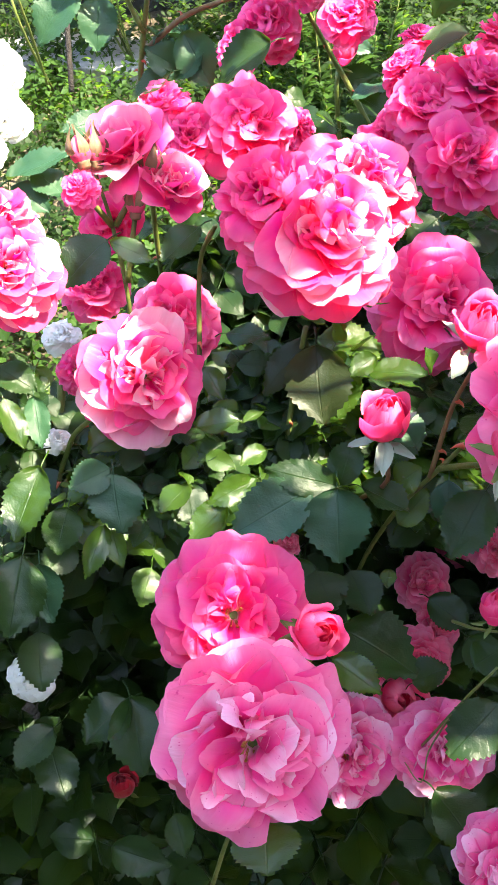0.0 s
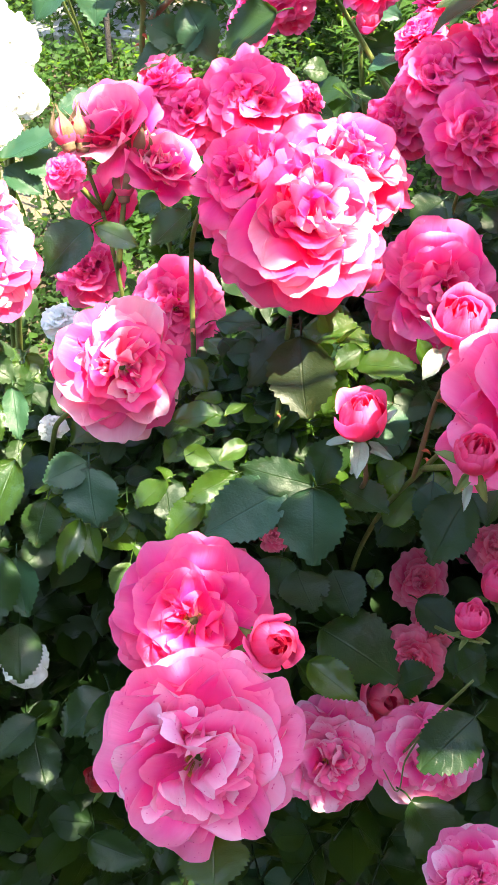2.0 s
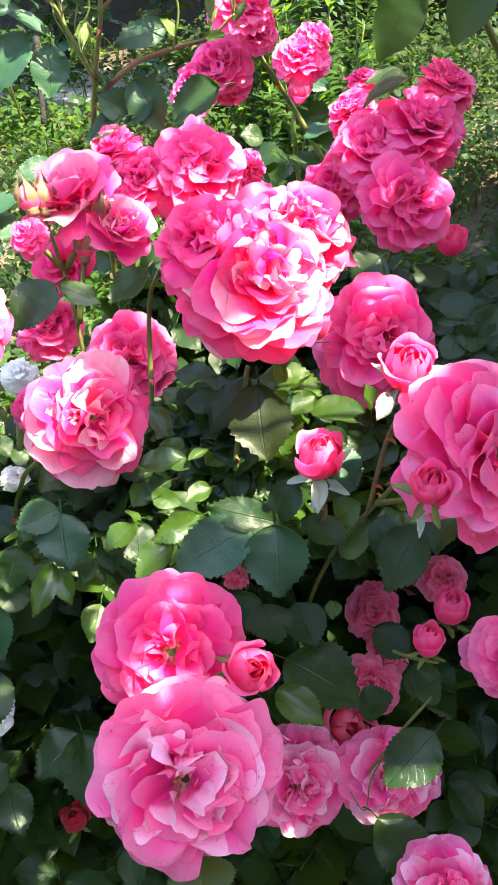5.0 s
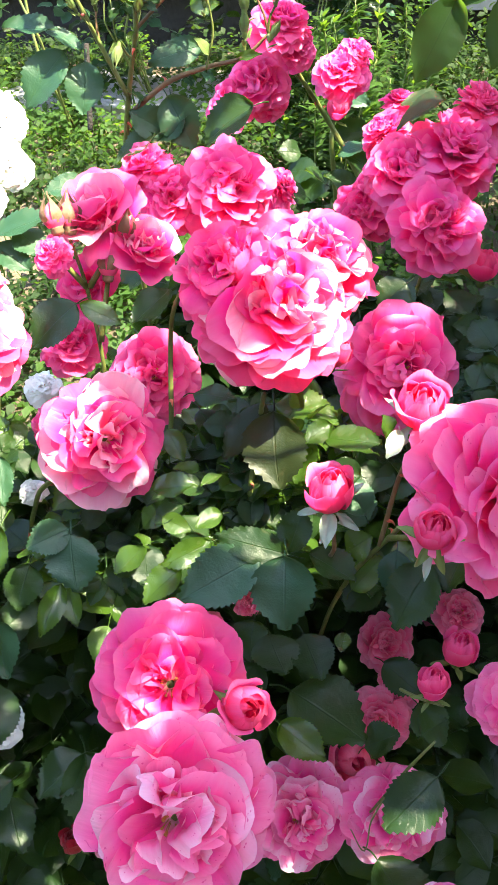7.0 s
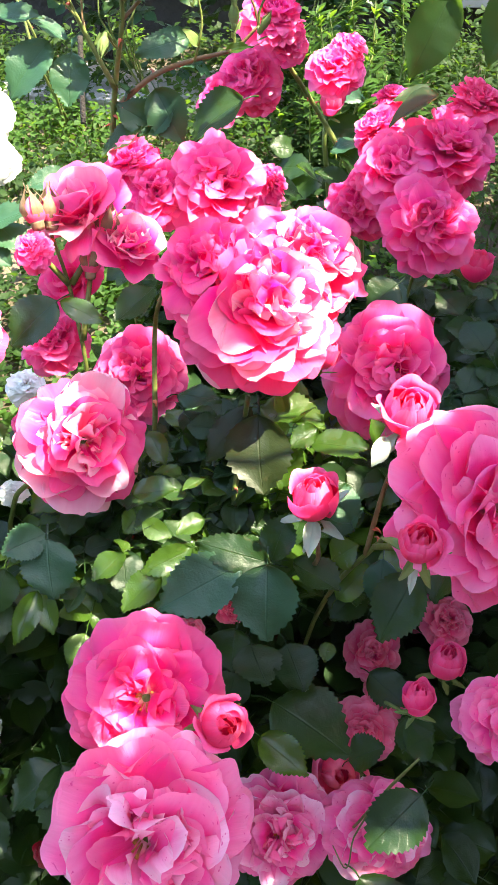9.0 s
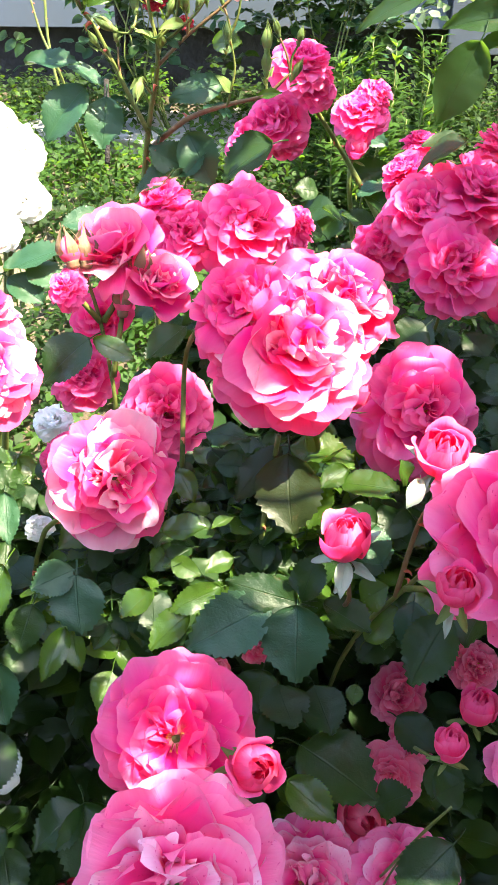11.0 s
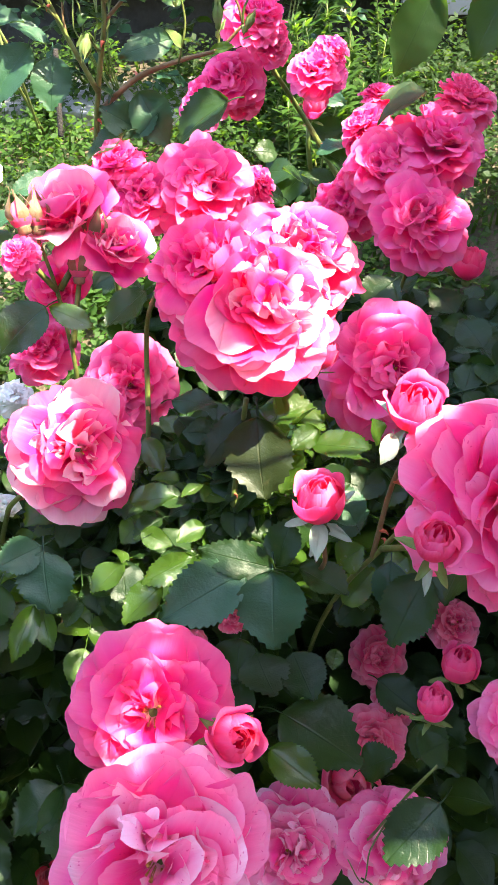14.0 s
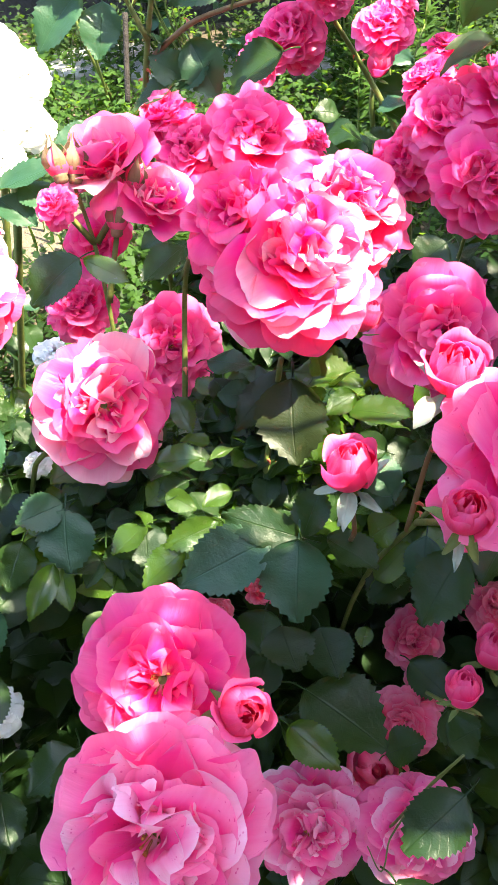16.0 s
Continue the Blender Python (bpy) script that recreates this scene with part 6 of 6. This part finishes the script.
leaf(blush, (0.2090, 0.7147, 0.8100), (0.1550, 0.7114, 0.7975), (0.018, -0.520, 0.854), 0.39, BROAD_LEAF, 334)
leaf(blush, (0.1952, 0.7294, 0.8338), (0.2100, 0.7115, 0.8244), (0.018, -0.520, 0.854), 0.86, BRIGHT_LEAF, 335)
leaf(blush, (0.1838, 0.7429, 0.8353), (0.2103, 0.7294, 0.8579), (0.018, -0.520, 0.854), 0.76, BROAD_LEAF, 336)
leaf(blush, (0.1804, 0.7565, 0.8461), (0.1752, 0.7528, 0.8865), (0.018, -0.520, 0.854), 0.70, BROAD_LEAF, 337)
leaf(blush, (0.1594, 0.7694, 0.8391), (0.1334, 0.7646, 0.8541), (0.018, -0.520, 0.854), 0.48, BROAD_LEAF, 338)
leaf(blush, (0.2077, 0.7495, 0.8428), (0.2245, 0.7275, 0.8203), (0.018, -0.520, 0.854), 0.66, BROAD_LEAF, 339)
leaf(blush, (0.1552, 0.7038, 0.9473), (0.1589, 0.6937, 0.9691), (0.018, -0.520, 0.854), 0.84, BROAD_LEAF, 340)
leaf(blush, (0.1751, 0.6995, 0.9438), (0.1454, 0.6950, 0.9481), (0.018, -0.520, 0.854), 0.40, BROAD_LEAF, 341)
leaf(blush, (0.1483, 0.6977, 0.7339), (0.1234, 0.6855, 0.7236), (0.224, -0.619, 0.753), 0.82, BROAD_LEAF, 342)
leaf(blush, (0.1549, 0.6579, 0.7469), (0.1267, 0.6541, 0.7534), (0.018, -0.520, 0.854), 0.62, BROAD_LEAF, 343)
leaf(blush, (0.1438, 0.7897, 0.8253), (0.0735, 0.7809, 0.8085), (0.018, -0.520, 0.854), 0.28, BROAD_LEAF, 344)


# ---- roses at the wall ----
red = thing("rose_bush", (-0.30, 2.20, 0.18), "tall red rose against the house wall", "rose bush", "rose bushes")
bloom(red, (-0.2749, 2.1410, 0.8415), 0.0556, (-0.093, -0.518, 0.850), RED, 345, full=0.5)
bloom(red, (-0.1827, 2.1534, 0.8620), 0.0588, (-0.093, -0.518, 0.850), RED, 346, full=0.5)
bloom(red, (-0.1940, 2.1492, 0.8204), 0.0429, (0.129, -0.515, 0.847), RED, 347, full=0.5)
bloom(red, (-0.1328, 2.1565, 0.8442), 0.0426, (0.018, -0.520, 0.854), RED, 348, full=0.5)
bloom(red, (-0.4215, 2.0920, 0.6517), 0.0472, (0.129, -0.515, 0.847), RED, 349, full=0.5)
bloom(red, (-0.3454, 2.1052, 0.6412), 0.0476, (0.129, -0.515, 0.847), RED, 350, full=0.5)
bloom(red, (-0.2906, 2.1108, 0.6220), 0.0445, (-0.093, -0.518, 0.850), RED, 351, full=0.5)
bloom(red, (-0.3179, 2.0957, 0.5665), 0.0346, (-0.093, -0.518, 0.850), RED, 352, full=0.5)
bloom(red, (-0.2513, 2.0949, 0.5175), 0.0228, (0.018, -0.520, 0.854), RED, 353, full=0.5)
bloom(red, (-0.5746, 2.0557, 0.6681), 0.0232, (-0.093, -0.518, 0.850), RED, 354, full=0.5)
bloom(red, (-0.2448, 2.1472, 0.8743), 0.0486, (0.018, -0.520, 0.854), RED, 355, full=0.5)
cane(red, [(-0.300, 2.200, 0.170), (-0.383, 2.096, 0.402), (-0.397, 2.084, 0.448), (-0.382, 2.110, 0.542), (-0.349, 2.124, 0.635)], 0.0024, 0.0014, CANE, 0, 356)
cane(red, [(-0.300, 2.200, 0.170), (-0.376, 2.097, 0.402), (-0.381, 2.097, 0.485), (-0.413, 2.108, 0.562), (-0.426, 2.109, 0.639)], 0.0024, 0.0014, CANE, 0, 357)
cane(red, [(-0.300, 2.200, 0.170), (-0.356, 2.100, 0.401), (-0.343, 2.097, 0.457), (-0.341, 2.110, 0.508), (-0.321, 2.114, 0.560)], 0.0024, 0.0014, CANE, 0, 358)
cane(red, [(-0.300, 2.200, 0.170), (-0.328, 2.105, 0.399), (-0.280, 2.140, 0.606), (-0.273, 2.159, 0.722), (-0.250, 2.164, 0.834)], 0.0024, 0.0014, CANE, 0, 359)
cane(red, [(-0.300, 2.200, 0.170), (-0.356, 2.100, 0.401), (-0.343, 2.097, 0.457), (-0.370, 2.135, 0.659), (-0.375, 2.145, 0.848)], 0.0024, 0.0014, CANE, 0, 360)
cane(red, [(-0.300, 2.200, 0.170), (-0.342, 2.103, 0.400), (-0.315, 2.101, 0.456), (-0.336, 2.143, 0.676), (-0.334, 2.155, 0.881)], 0.0024, 0.0014, CANE, 0, 361)
cane(red, [(-0.500, 2.100, 0.170), (-0.521, 1.952, 0.392), (-0.542, 1.981, 0.515), (-0.535, 2.018, 0.692), (-0.533, 2.037, 0.858)], 0.0036, 0.0028, CANE, 6, 362)
cane(red, [(-0.500, 2.050, 0.170), (-0.492, 1.872, 0.456), (-0.526, 1.884, 0.539), (-0.542, 1.895, 0.609)], 0.0036, 0.0021, CANE, 6, 363)
coral = thing("rose_bush", (0.05, 2.15, 0.18), "coral and red roses with dense foliage against the wall", "rose bush", "rose bushes")
bloom(coral, (-0.0999, 2.1038, 0.7914), 0.0456, (0.126, -0.473, 0.872), CORAL, 364, full=0.5)
bloom(coral, (-0.0512, 2.0944, 0.6959), 0.0499, (-0.091, -0.476, 0.875), CORAL, 365, full=0.5)
bloom(coral, (-0.0586, 2.0881, 0.6569), 0.0435, (0.018, -0.477, 0.878), CORAL, 366, full=0.5)
bloom(coral, (0.0133, 2.0865, 0.6379), 0.0403, (0.126, -0.473, 0.872), CORAL, 367, full=0.5)
bloom(coral, (-0.1234, 2.0731, 0.5945), 0.0372, (0.018, -0.477, 0.878), CORAL, 368, full=0.5)
bloom(coral, (0.1669, 2.1011, 0.7747), 0.0390, (0.126, -0.473, 0.872), CORAL, 369, full=0.5)
bloom(coral, (0.2548, 2.0729, 0.6327), 0.0367, (0.018, -0.477, 0.878), CORAL, 370, full=0.5)
bloom(coral, (0.2630, 2.0633, 0.5873), 0.0270, (-0.091, -0.476, 0.875), CORAL, 371, full=0.5)
bloom(coral, (0.3079, 2.0912, 0.8214), 0.0319, (-0.091, -0.476, 0.875), CORAL, 372, full=0.5)
bloom(coral, (0.2593, 2.0963, 0.8104), 0.0289, (0.126, -0.473, 0.872), CORAL, 373, full=0.5)
bloom(coral, (0.1184, 2.0818, 0.6228), 0.0539, (0.018, -0.477, 0.878), RED, 374, full=0.5)
bloom(coral, (0.1429, 2.0946, 0.7103), 0.0364, (-0.091, -0.476, 0.875), RED, 375, full=0.5)
bloom(coral, (0.3298, 2.0828, 0.7679), 0.0323, (-0.091, -0.476, 0.875), RED, 376, full=0.5)
bloom(coral, (0.5476, 2.0043, 0.5616), 0.0264, (-0.091, -0.476, 0.875), RED, 377, full=0.5)
cane(coral, [(0.050, 2.150, 0.170), (0.037, 2.102, 0.396), (-0.054, 2.131, 0.612), (-0.097, 2.122, 0.769)], 0.0021, 0.0014, CANE, 0, 378)
cane(coral, [(0.050, 2.150, 0.170), (0.048, 2.102, 0.396), (-0.017, 2.122, 0.562), (-0.047, 2.112, 0.674)], 0.0021, 0.0014, CANE, 0, 379)
cane(coral, [(0.050, 2.150, 0.170), (0.062, 2.102, 0.396), (0.031, 2.116, 0.530), (0.018, 2.102, 0.613)], 0.0021, 0.0014, CANE, 0, 380)
cane(coral, [(0.050, 2.150, 0.170), (0.084, 2.102, 0.396), (0.107, 2.113, 0.523), (0.125, 2.098, 0.600)], 0.0021, 0.0014, CANE, 0, 381)
cane(coral, [(0.050, 2.150, 0.170), (0.090, 2.101, 0.396), (0.126, 2.123, 0.573), (0.150, 2.112, 0.696)], 0.0021, 0.0014, CANE, 0, 382)
cane(coral, [(0.050, 2.150, 0.170), (0.096, 2.101, 0.396), (0.144, 2.128, 0.604), (0.174, 2.118, 0.754)], 0.0021, 0.0014, CANE, 0, 383)
cane(coral, [(0.050, 2.150, 0.170), (0.114, 2.101, 0.396), (0.207, 2.108, 0.530), (0.263, 2.089, 0.612)], 0.0021, 0.0014, CANE, 0, 384)
cane(coral, [(0.050, 2.150, 0.170), (0.128, 2.100, 0.396), (0.251, 2.124, 0.629), (0.317, 2.108, 0.800)], 0.0021, 0.0014, CANE, 0, 385)
stake = thing("garden_stake", (-0.38, 2.30, 0.17), "dark weathered wooden stake leaning beside the wall", "stake")
cane(stake, [(-0.413, 2.218, 0.299), (-0.441, 2.296, 0.494), (-0.461, 2.345, 0.673), (-0.463, 2.387, 0.918)], 0.0110, 0.0140, STAKE, 0, 386)
cane(stake, [(-0.412, 2.228, 0.296), (-0.428, 2.302, 0.507), (-0.472, 2.330, 0.655), (-0.458, 2.359, 0.783), (-0.479, 2.383, 0.918)], 0.0070, 0.0100, STAKE, 0, 387)
cane(stake, [(-0.417, 2.207, 0.302), (-0.448, 2.282, 0.483), (-0.446, 2.341, 0.694), (-0.463, 2.349, 0.797), (-0.450, 2.389, 0.917)], 0.0060, 0.0090, STAKE, 0, 388)
stick = thing("garden_stake", (-0.45, 1.9, 0.15), "thin dark garden stick standing in the weeds", "stake")
cane(stick, [(-0.397, 1.801, 0.299), (-0.400, 1.844, 0.361), (-0.403, 1.901, 0.446)], 0.0060, 0.0060, STAKE, 0, 389)
# Spots meant to be sunlit; added shading leaves are left out above them.
SUN_GAPS = [((0.030, 0.330, 0.622), 0.008), ((-0.090, 0.330, 0.630), 0.010), ((0.090, 0.360, 0.645), 0.006), ((0.060, 0.350, 0.640), 0.004), ((-0.050, 0.330, 0.625), 0.006), ((-0.083, 0.361, 0.682), 0.012), ((-0.072, 0.369, 0.690), 0.006), ((-0.078, 0.346, 0.663), 0.004), ((0.056, 0.412, 0.757), 0.014), ((0.068, 0.392, 0.744), 0.012), ((0.113, 0.432, 0.672), -0.014), ((0.128, 0.440, 0.672), -0.016), ((-0.070, 0.525, 0.598), -0.006), ((0.015, 0.600, 0.715), -0.006), ((-0.116, 0.381, 0.739), 0.030), ((0.160, 0.574, 0.703), 0.006), ((-0.022, 0.333, 0.643), 0.020), ((-0.007, 0.323, 0.632), 0.015), ((-0.041, 0.315, 0.614), 0.020), ((-0.122, 0.305, 0.634), 0.020), ((-0.028, 0.181, 0.655), -0.012), ((-0.013, 0.239, 0.657), -0.016), ((0.006, 0.223, 0.650), -0.016), ((0.036, 0.149, 0.636), -0.010), ((0.004, 0.196, 0.664), -0.012), ((0.070, 0.215, 0.505), -0.008), ((0.112, 0.215, 0.512), -0.010), ((-0.102, 0.508, 0.735), 0.025), ((0.106, 0.348, 0.530), 0.015), ((0.010, 0.570, 0.699), 0.015), ((0.049, 0.376, 0.674), 0.030), ((0.076, 0.361, 0.668), 0.016), ((0.082, 0.403, 0.658), -0.004), ((0.107, 0.414, 0.682), -0.006), ((0.088, 0.369, 0.648), -0.006), ((0.107, 0.201, 0.556), -0.006), ((0.183, 0.655, 0.926), 0.050), ((0.106, 0.743, 0.876), 0.050), ((0.182, 0.716, 0.810), 0.030)]
# Tips of unseen shoots, each set sunward of a spot to shade.
SHADE_SHOOTS = [(0.142, 0.345, 1.044), (0.127, 0.357, 1.048), (0.144, 0.311, 1.033), (0.150, 0.293, 1.032), (0.129, 0.532, 1.025), (0.097, 0.531, 1.030), (0.097, 0.431, 1.029), (0.205, 0.383, 0.877), (0.127, 0.217, 1.025), (0.135, 0.212, 0.996), (0.128, 0.144, 0.989), (0.255, 0.540, 0.908), (0.236, 0.567, 0.930), (0.233, 0.561, 0.957), (0.100, 0.205, 1.02), (0.118, 0.185, 1.03), (0.140, 0.150, 1.02), (0.150, 0.174, 1.03), (0.158, 0.122, 1.02), (0.254, 0.393, 1.01), (0.236, 0.384, 1.01), (0.128, 0.166, 1.03), (0.108, 0.178, 1.04)]
low_growth()
for k in range(26):
    r = random.Random(k + 400)
    tall_weed(0.03 + 0.27 * r.random() + (0.12 if k % 6 == 0 else 0.0), 1.62 + 0.5 * r.random(), r.uniform(0.18, 0.38), k)


# ---- the foliage that fills the bushes ----
SPRAYS = [spray_shape(RNG, LEAVES[:4] if k < 3 else LEAVES[4:]) for k in range(6)]
OUTER_SPRAYS = [spray_shape(RNG, [small_leaf(0.40, 5), small_leaf(0.36, 5)]) for k in range(2)]
LIGHT_SPRAYS = [spray_shape(RNG, COARSE) for k in range(4)]


def crown_top(y):
    if y < 0.36:
        return 0.45 + (y - 0.27) * 1.5
    return 0.575 - 0.4 * min(max(y - 0.38, 0.0), 0.10) + 0.8 * min(max(y - 0.56, 0.0), 0.08) - max(0.0, y - 0.70) * 1.5


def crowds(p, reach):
    """True where a leaf would hide a flower head from the camera; clears its view."""
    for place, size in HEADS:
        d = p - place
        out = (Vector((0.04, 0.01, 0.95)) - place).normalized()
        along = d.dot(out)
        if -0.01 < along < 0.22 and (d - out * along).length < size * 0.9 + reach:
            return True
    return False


def fill_pink(count, singles):
    rng = random.Random(77)
    rest, made, tries = [], 0, 0
    while made < count and tries < 40000:
        tries += 1
        x, y = rng.uniform(-0.45, 0.50), rng.uniform(0.26, 0.78)
        if x < -0.10 and y > 0.52 or x > 0.2 and y > 0.66:
            continue
        top = crown_top(y)
        if x < 0.02 and y < 0.37:
            top -= 0.15
            if rng.random() < 0.50:
                continue
        z = top - abs(rng.gauss(0, 0.11)) - 0.015 if rng.random() < 0.6 else rng.uniform(0.05, top)
        if z < 0.04:
            continue
        s = rng.uniform(0.040, 0.066)
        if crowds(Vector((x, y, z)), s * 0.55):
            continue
        m = (Matrix.Translation((x, y, z)) @ Matrix.Rotation(rng.uniform(0, 6.28), 4, "Z") @ Matrix.Rotation(radians(rng.uniform(-35, 30)), 4, "X")
             @ Matrix.Rotation(radians(rng.uniform(-30, 30)), 4, "Y") @ Matrix.Translation((0, -0.7 * s, 0)) @ Matrix.Scale(s, 4))
        made += 1
        mat = rng.choice((LEAF, LEAF, LEAF, BLUE_LEAF, BLUE_LEAF, BRIGHT_LEAF))
        # Only the dark leaf on the right, its colour standing in for deep shade.
        mat = LEAF if x > 0.09 else mat
        if made <= singles:
            i = rng.randrange(6)
            put("leaf", stored("compound_leaf", i, mat, SPRAYS[i]), pink, m)
        else:
            rest.append(m)
    scatter("inner_foliage", LIGHT_SPRAYS[0], rest, LEAF, "dark green inner leaves", parent=pink)


fill_pink(2400, 300)


def sprigs(count):
    """Small bright toothed sprays between the flower heads."""
    rng = random.Random(119)
    made = 0
    while made < count:
        p = Vector((rng.uniform(-0.15, 0.13), rng.uniform(0.285, 0.43), 0.0))
        p.z = 0.535 + 0.62 * (p.y - 0.285) + rng.gauss(0, 0.016)
        s = rng.uniform(0.026, 0.042)
        made += 1
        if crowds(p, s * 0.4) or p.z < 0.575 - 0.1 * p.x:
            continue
        m = (Matrix.Translation(p) @ Matrix.Rotation(rng.uniform(0, 6.28), 4, "Z") @ Matrix.Rotation(radians(rng.uniform(-30, 35)), 4, "X")
             @ Matrix.Rotation(radians(rng.uniform(-35, 35)), 4, "Y") @ Matrix.Translation((0, -0.7 * s, 0)) @ Matrix.Scale(s, 4))
        i = rng.randrange(6)
        put("leaf", stored("compound_leaf", i, rng.choice((BRIGHT_LEAF, LEAF, LEAF)), SPRAYS[i]), pink, m)

    for k in range(60):
        p = Vector((rng.uniform(0.10, 0.24), rng.uniform(0.34, 0.58), rng.uniform(0.54, 0.64)))
        s = rng.uniform(0.036, 0.052)
        i = rng.randrange(6)
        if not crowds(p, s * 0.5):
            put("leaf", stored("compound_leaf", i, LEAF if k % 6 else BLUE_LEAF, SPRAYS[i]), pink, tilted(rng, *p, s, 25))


sprigs(560)


def fill_box(bush, count, centre, spread, size, mats, seed):
    """Compound leaves spread about a place."""
    rng = random.Random(seed)
    for k in range(count):
        p = Vector(centre) + Vector((rng.gauss(0, spread[0]), rng.gauss(0, spread[1]), rng.gauss(0, spread[2])))
        p.y = min(p.y, 2.5)
        if p.z < ground_height(p.x, p.y) + 0.04:
            continue
        i = rng.randrange(4)
        m = tilted(rng, p.x, p.y, p.z, rng.uniform(0.7, 1.2) * size, 20)
        put("leaf", stored("light_leaf", i, rng.choice(mats), LIGHT_SPRAYS[i]), bush, m)


# Dark leaves low, pale leaves high: the fall of light is put into colour.
fill_box(coral, 170, (0.10, 2.25, 0.52), (0.11, 0.05, 0.10), 0.054, (LEAF, BLUE_LEAF, BLUE_LEAF), 5)
fill_box(coral, 270, (0.12, 2.12, 0.80), (0.12, 0.06, 0.13), 0.050, (CORAL_LEAF, CORAL_LEAF, BROAD_LEAF), 6)
fill_box(red, 90, (-0.36, 2.2, 0.52), (0.10, 0.06, 0.13), 0.055, (LEAF, BLUE_LEAF), 7)
fill_box(red, 25, (-0.20, 2.2, 0.80), (0.08, 0.05, 0.08), 0.055, (LEAF, BLUE_LEAF), 8)
fill_box(white, 30, (-0.46, 0.98, 0.40), (0.07, 0.06, 0.15), 0.065, (LEAF, BLUE_LEAF), 9)


def inside(p, centre, half):
    """Within a rounded, uneven crown."""
    q = [(p[i] - centre[i]) / half[i] for i in range(3)]
    return sum(abs(v) ** 2.6 for v in q) < 1.0 + 0.5 * noise.noise(Vector(p) * 4.0)


def shut(p):
    """True where the added shading foliage is left out, so that sun reaches a spot."""
    for place, radius in SUN_GAPS:
        d = p - Vector(place)
        along = d.dot(TO_SUN)
        if along > 0.05 and (d - TO_SUN * along).length < radius + 0.022:
            return True
    return False


def side_growth():
    """Taller foliage of the pink bush, added out of view to dapple the blooms."""
    rng = random.Random(31)
    poses = []
    for k in range(650):
        near = k < 300
        x, y = rng.uniform(0.36, 0.84), rng.uniform(-0.32, 0.20) if near else rng.uniform(0.16, 0.78)
        z = (1.60 if near else 1.55) * (1 - 0.85 * rng.random() ** 1.3)
        for j in range(6):
            p = Vector((max(0.34, x + rng.gauss(0, 0.045)), y + rng.gauss(0, 0.045), max(0.05, z + rng.gauss(0, 0.035))))
            m = tilted(rng, *p, rng.uniform(0.040, 0.064), 25)
            if not shut(m @ Vector((0, 0.5, 0))) and inside(p, (0.58, 0.22, 0.62), (0.34, 0.70, 1.25)):
                poses.append(m)
    scatter("outer_foliage", COARSE[1], poses, LEAF, "dark green leaves added out of view to shade the bush", parent=pink)
    for k in range(9):
        x, y = rng.uniform(0.44, 0.74), rng.uniform(-0.05, 0.6)
        cane(pink, [(x * 0.6, 0.40, -0.01), (x * 0.9, y * 0.8 + 0.05, 0.6), (x, y, rng.uniform(1.1, 1.5))], 0.006, 0.002, CANE, 2, k + 900)


side_growth()


def overhang():
    """Long leafy shoots, added out of view towards the sun to shade the blooms."""
    rng = random.Random(64)
    for k, tip in enumerate(SHADE_SHOOTS):
        tip = Vector(tip)
        path = [Vector((0.55, tip.y * 0.8 + 0.05, 0.70)), Vector((0.46, tip.y, tip.z + 0.02)), tip * 0.45 + Vector((0.40, tip.y, tip.z + 0.06)) * 0.55, tip]
        cane(pink, path, 0.0035, 0.0014, CANE, 2, k + 950, "shoot")
        for j in range(3):
            c = tip + Vector((rng.gauss(0.004, 0.013), rng.gauss(0, 0.015), rng.uniform(0.0, 0.03)))
            m = tilted(rng, *c, rng.uniform(0.032, 0.046), 15)
            i = rng.randrange(4)
            put("leaf", stored("leaf", i, LEAF, LEAVES[i]), pink, m @ Matrix.Translation((0, -0.5, 0)))


overhang()


def far_side():
    """Leaves of the bush added out of view on the left, to block sky light."""
    rng = random.Random(58)
    poses = []
    for k in range(2500):
        x, y = rng.uniform(-0.85, -0.31), rng.uniform(-0.40, 0.50)
        m = tilted(rng, x, y, rng.uniform(0.04, 0.62 if y > 0.30 else 1.60), rng.uniform(0.055, 0.09), 25)
        if inside(m.translation, (-0.58, 0.05, 0.5), (0.30, 0.58, 1.2)):
            poses.append(m)
    scatter("outer_foliage", OUTER_SPRAYS[0], poses, LEAF, "dark green leaves added out of view to shade the bush", parent=pink)


far_side()


def tall_side():
    """Growth of the blush rose added out of view on the right, to shade the weeds."""
    rng = random.Random(83)
    poses = [tilted(rng, rng.uniform(0.88, 1.6), rng.uniform(0.75, 1.50), 0.1 + 1.9 * rng.random(), rng.uniform(0.07, 0.11), 25) for k in range(620)]
    poses += [tilted(rng, rng.uniform(0.88, 1.5), rng.uniform(0.70, 1.50), rng.uniform(0.1, 1.3), rng.uniform(0.07, 0.11), 25) for k in range(420)]
    poses = [m for m in poses if inside(m.translation, (1.24, 1.12, 0.85), (0.40, 0.42, 1.2))]
    scatter("outer_foliage", OUTER_SPRAYS[1], poses, BROAD_LEAF, "green leaves added out of view to shade the weeds", parent=blush)
    for k in range(8):
        x, y = rng.uniform(0.95, 1.4), rng.uniform(0.9, 1.4)
        cane(blush, [(0.5 + 0.4 * (x - 0.5), 0.9 + 0.3 * (y - 0.9), 0.02), (x * 0.9, y, 0.8), (x, y, rng.uniform(1.5, 1.9))], 0.006, 0.002, CANE, 2, k + 970)


tall_side()
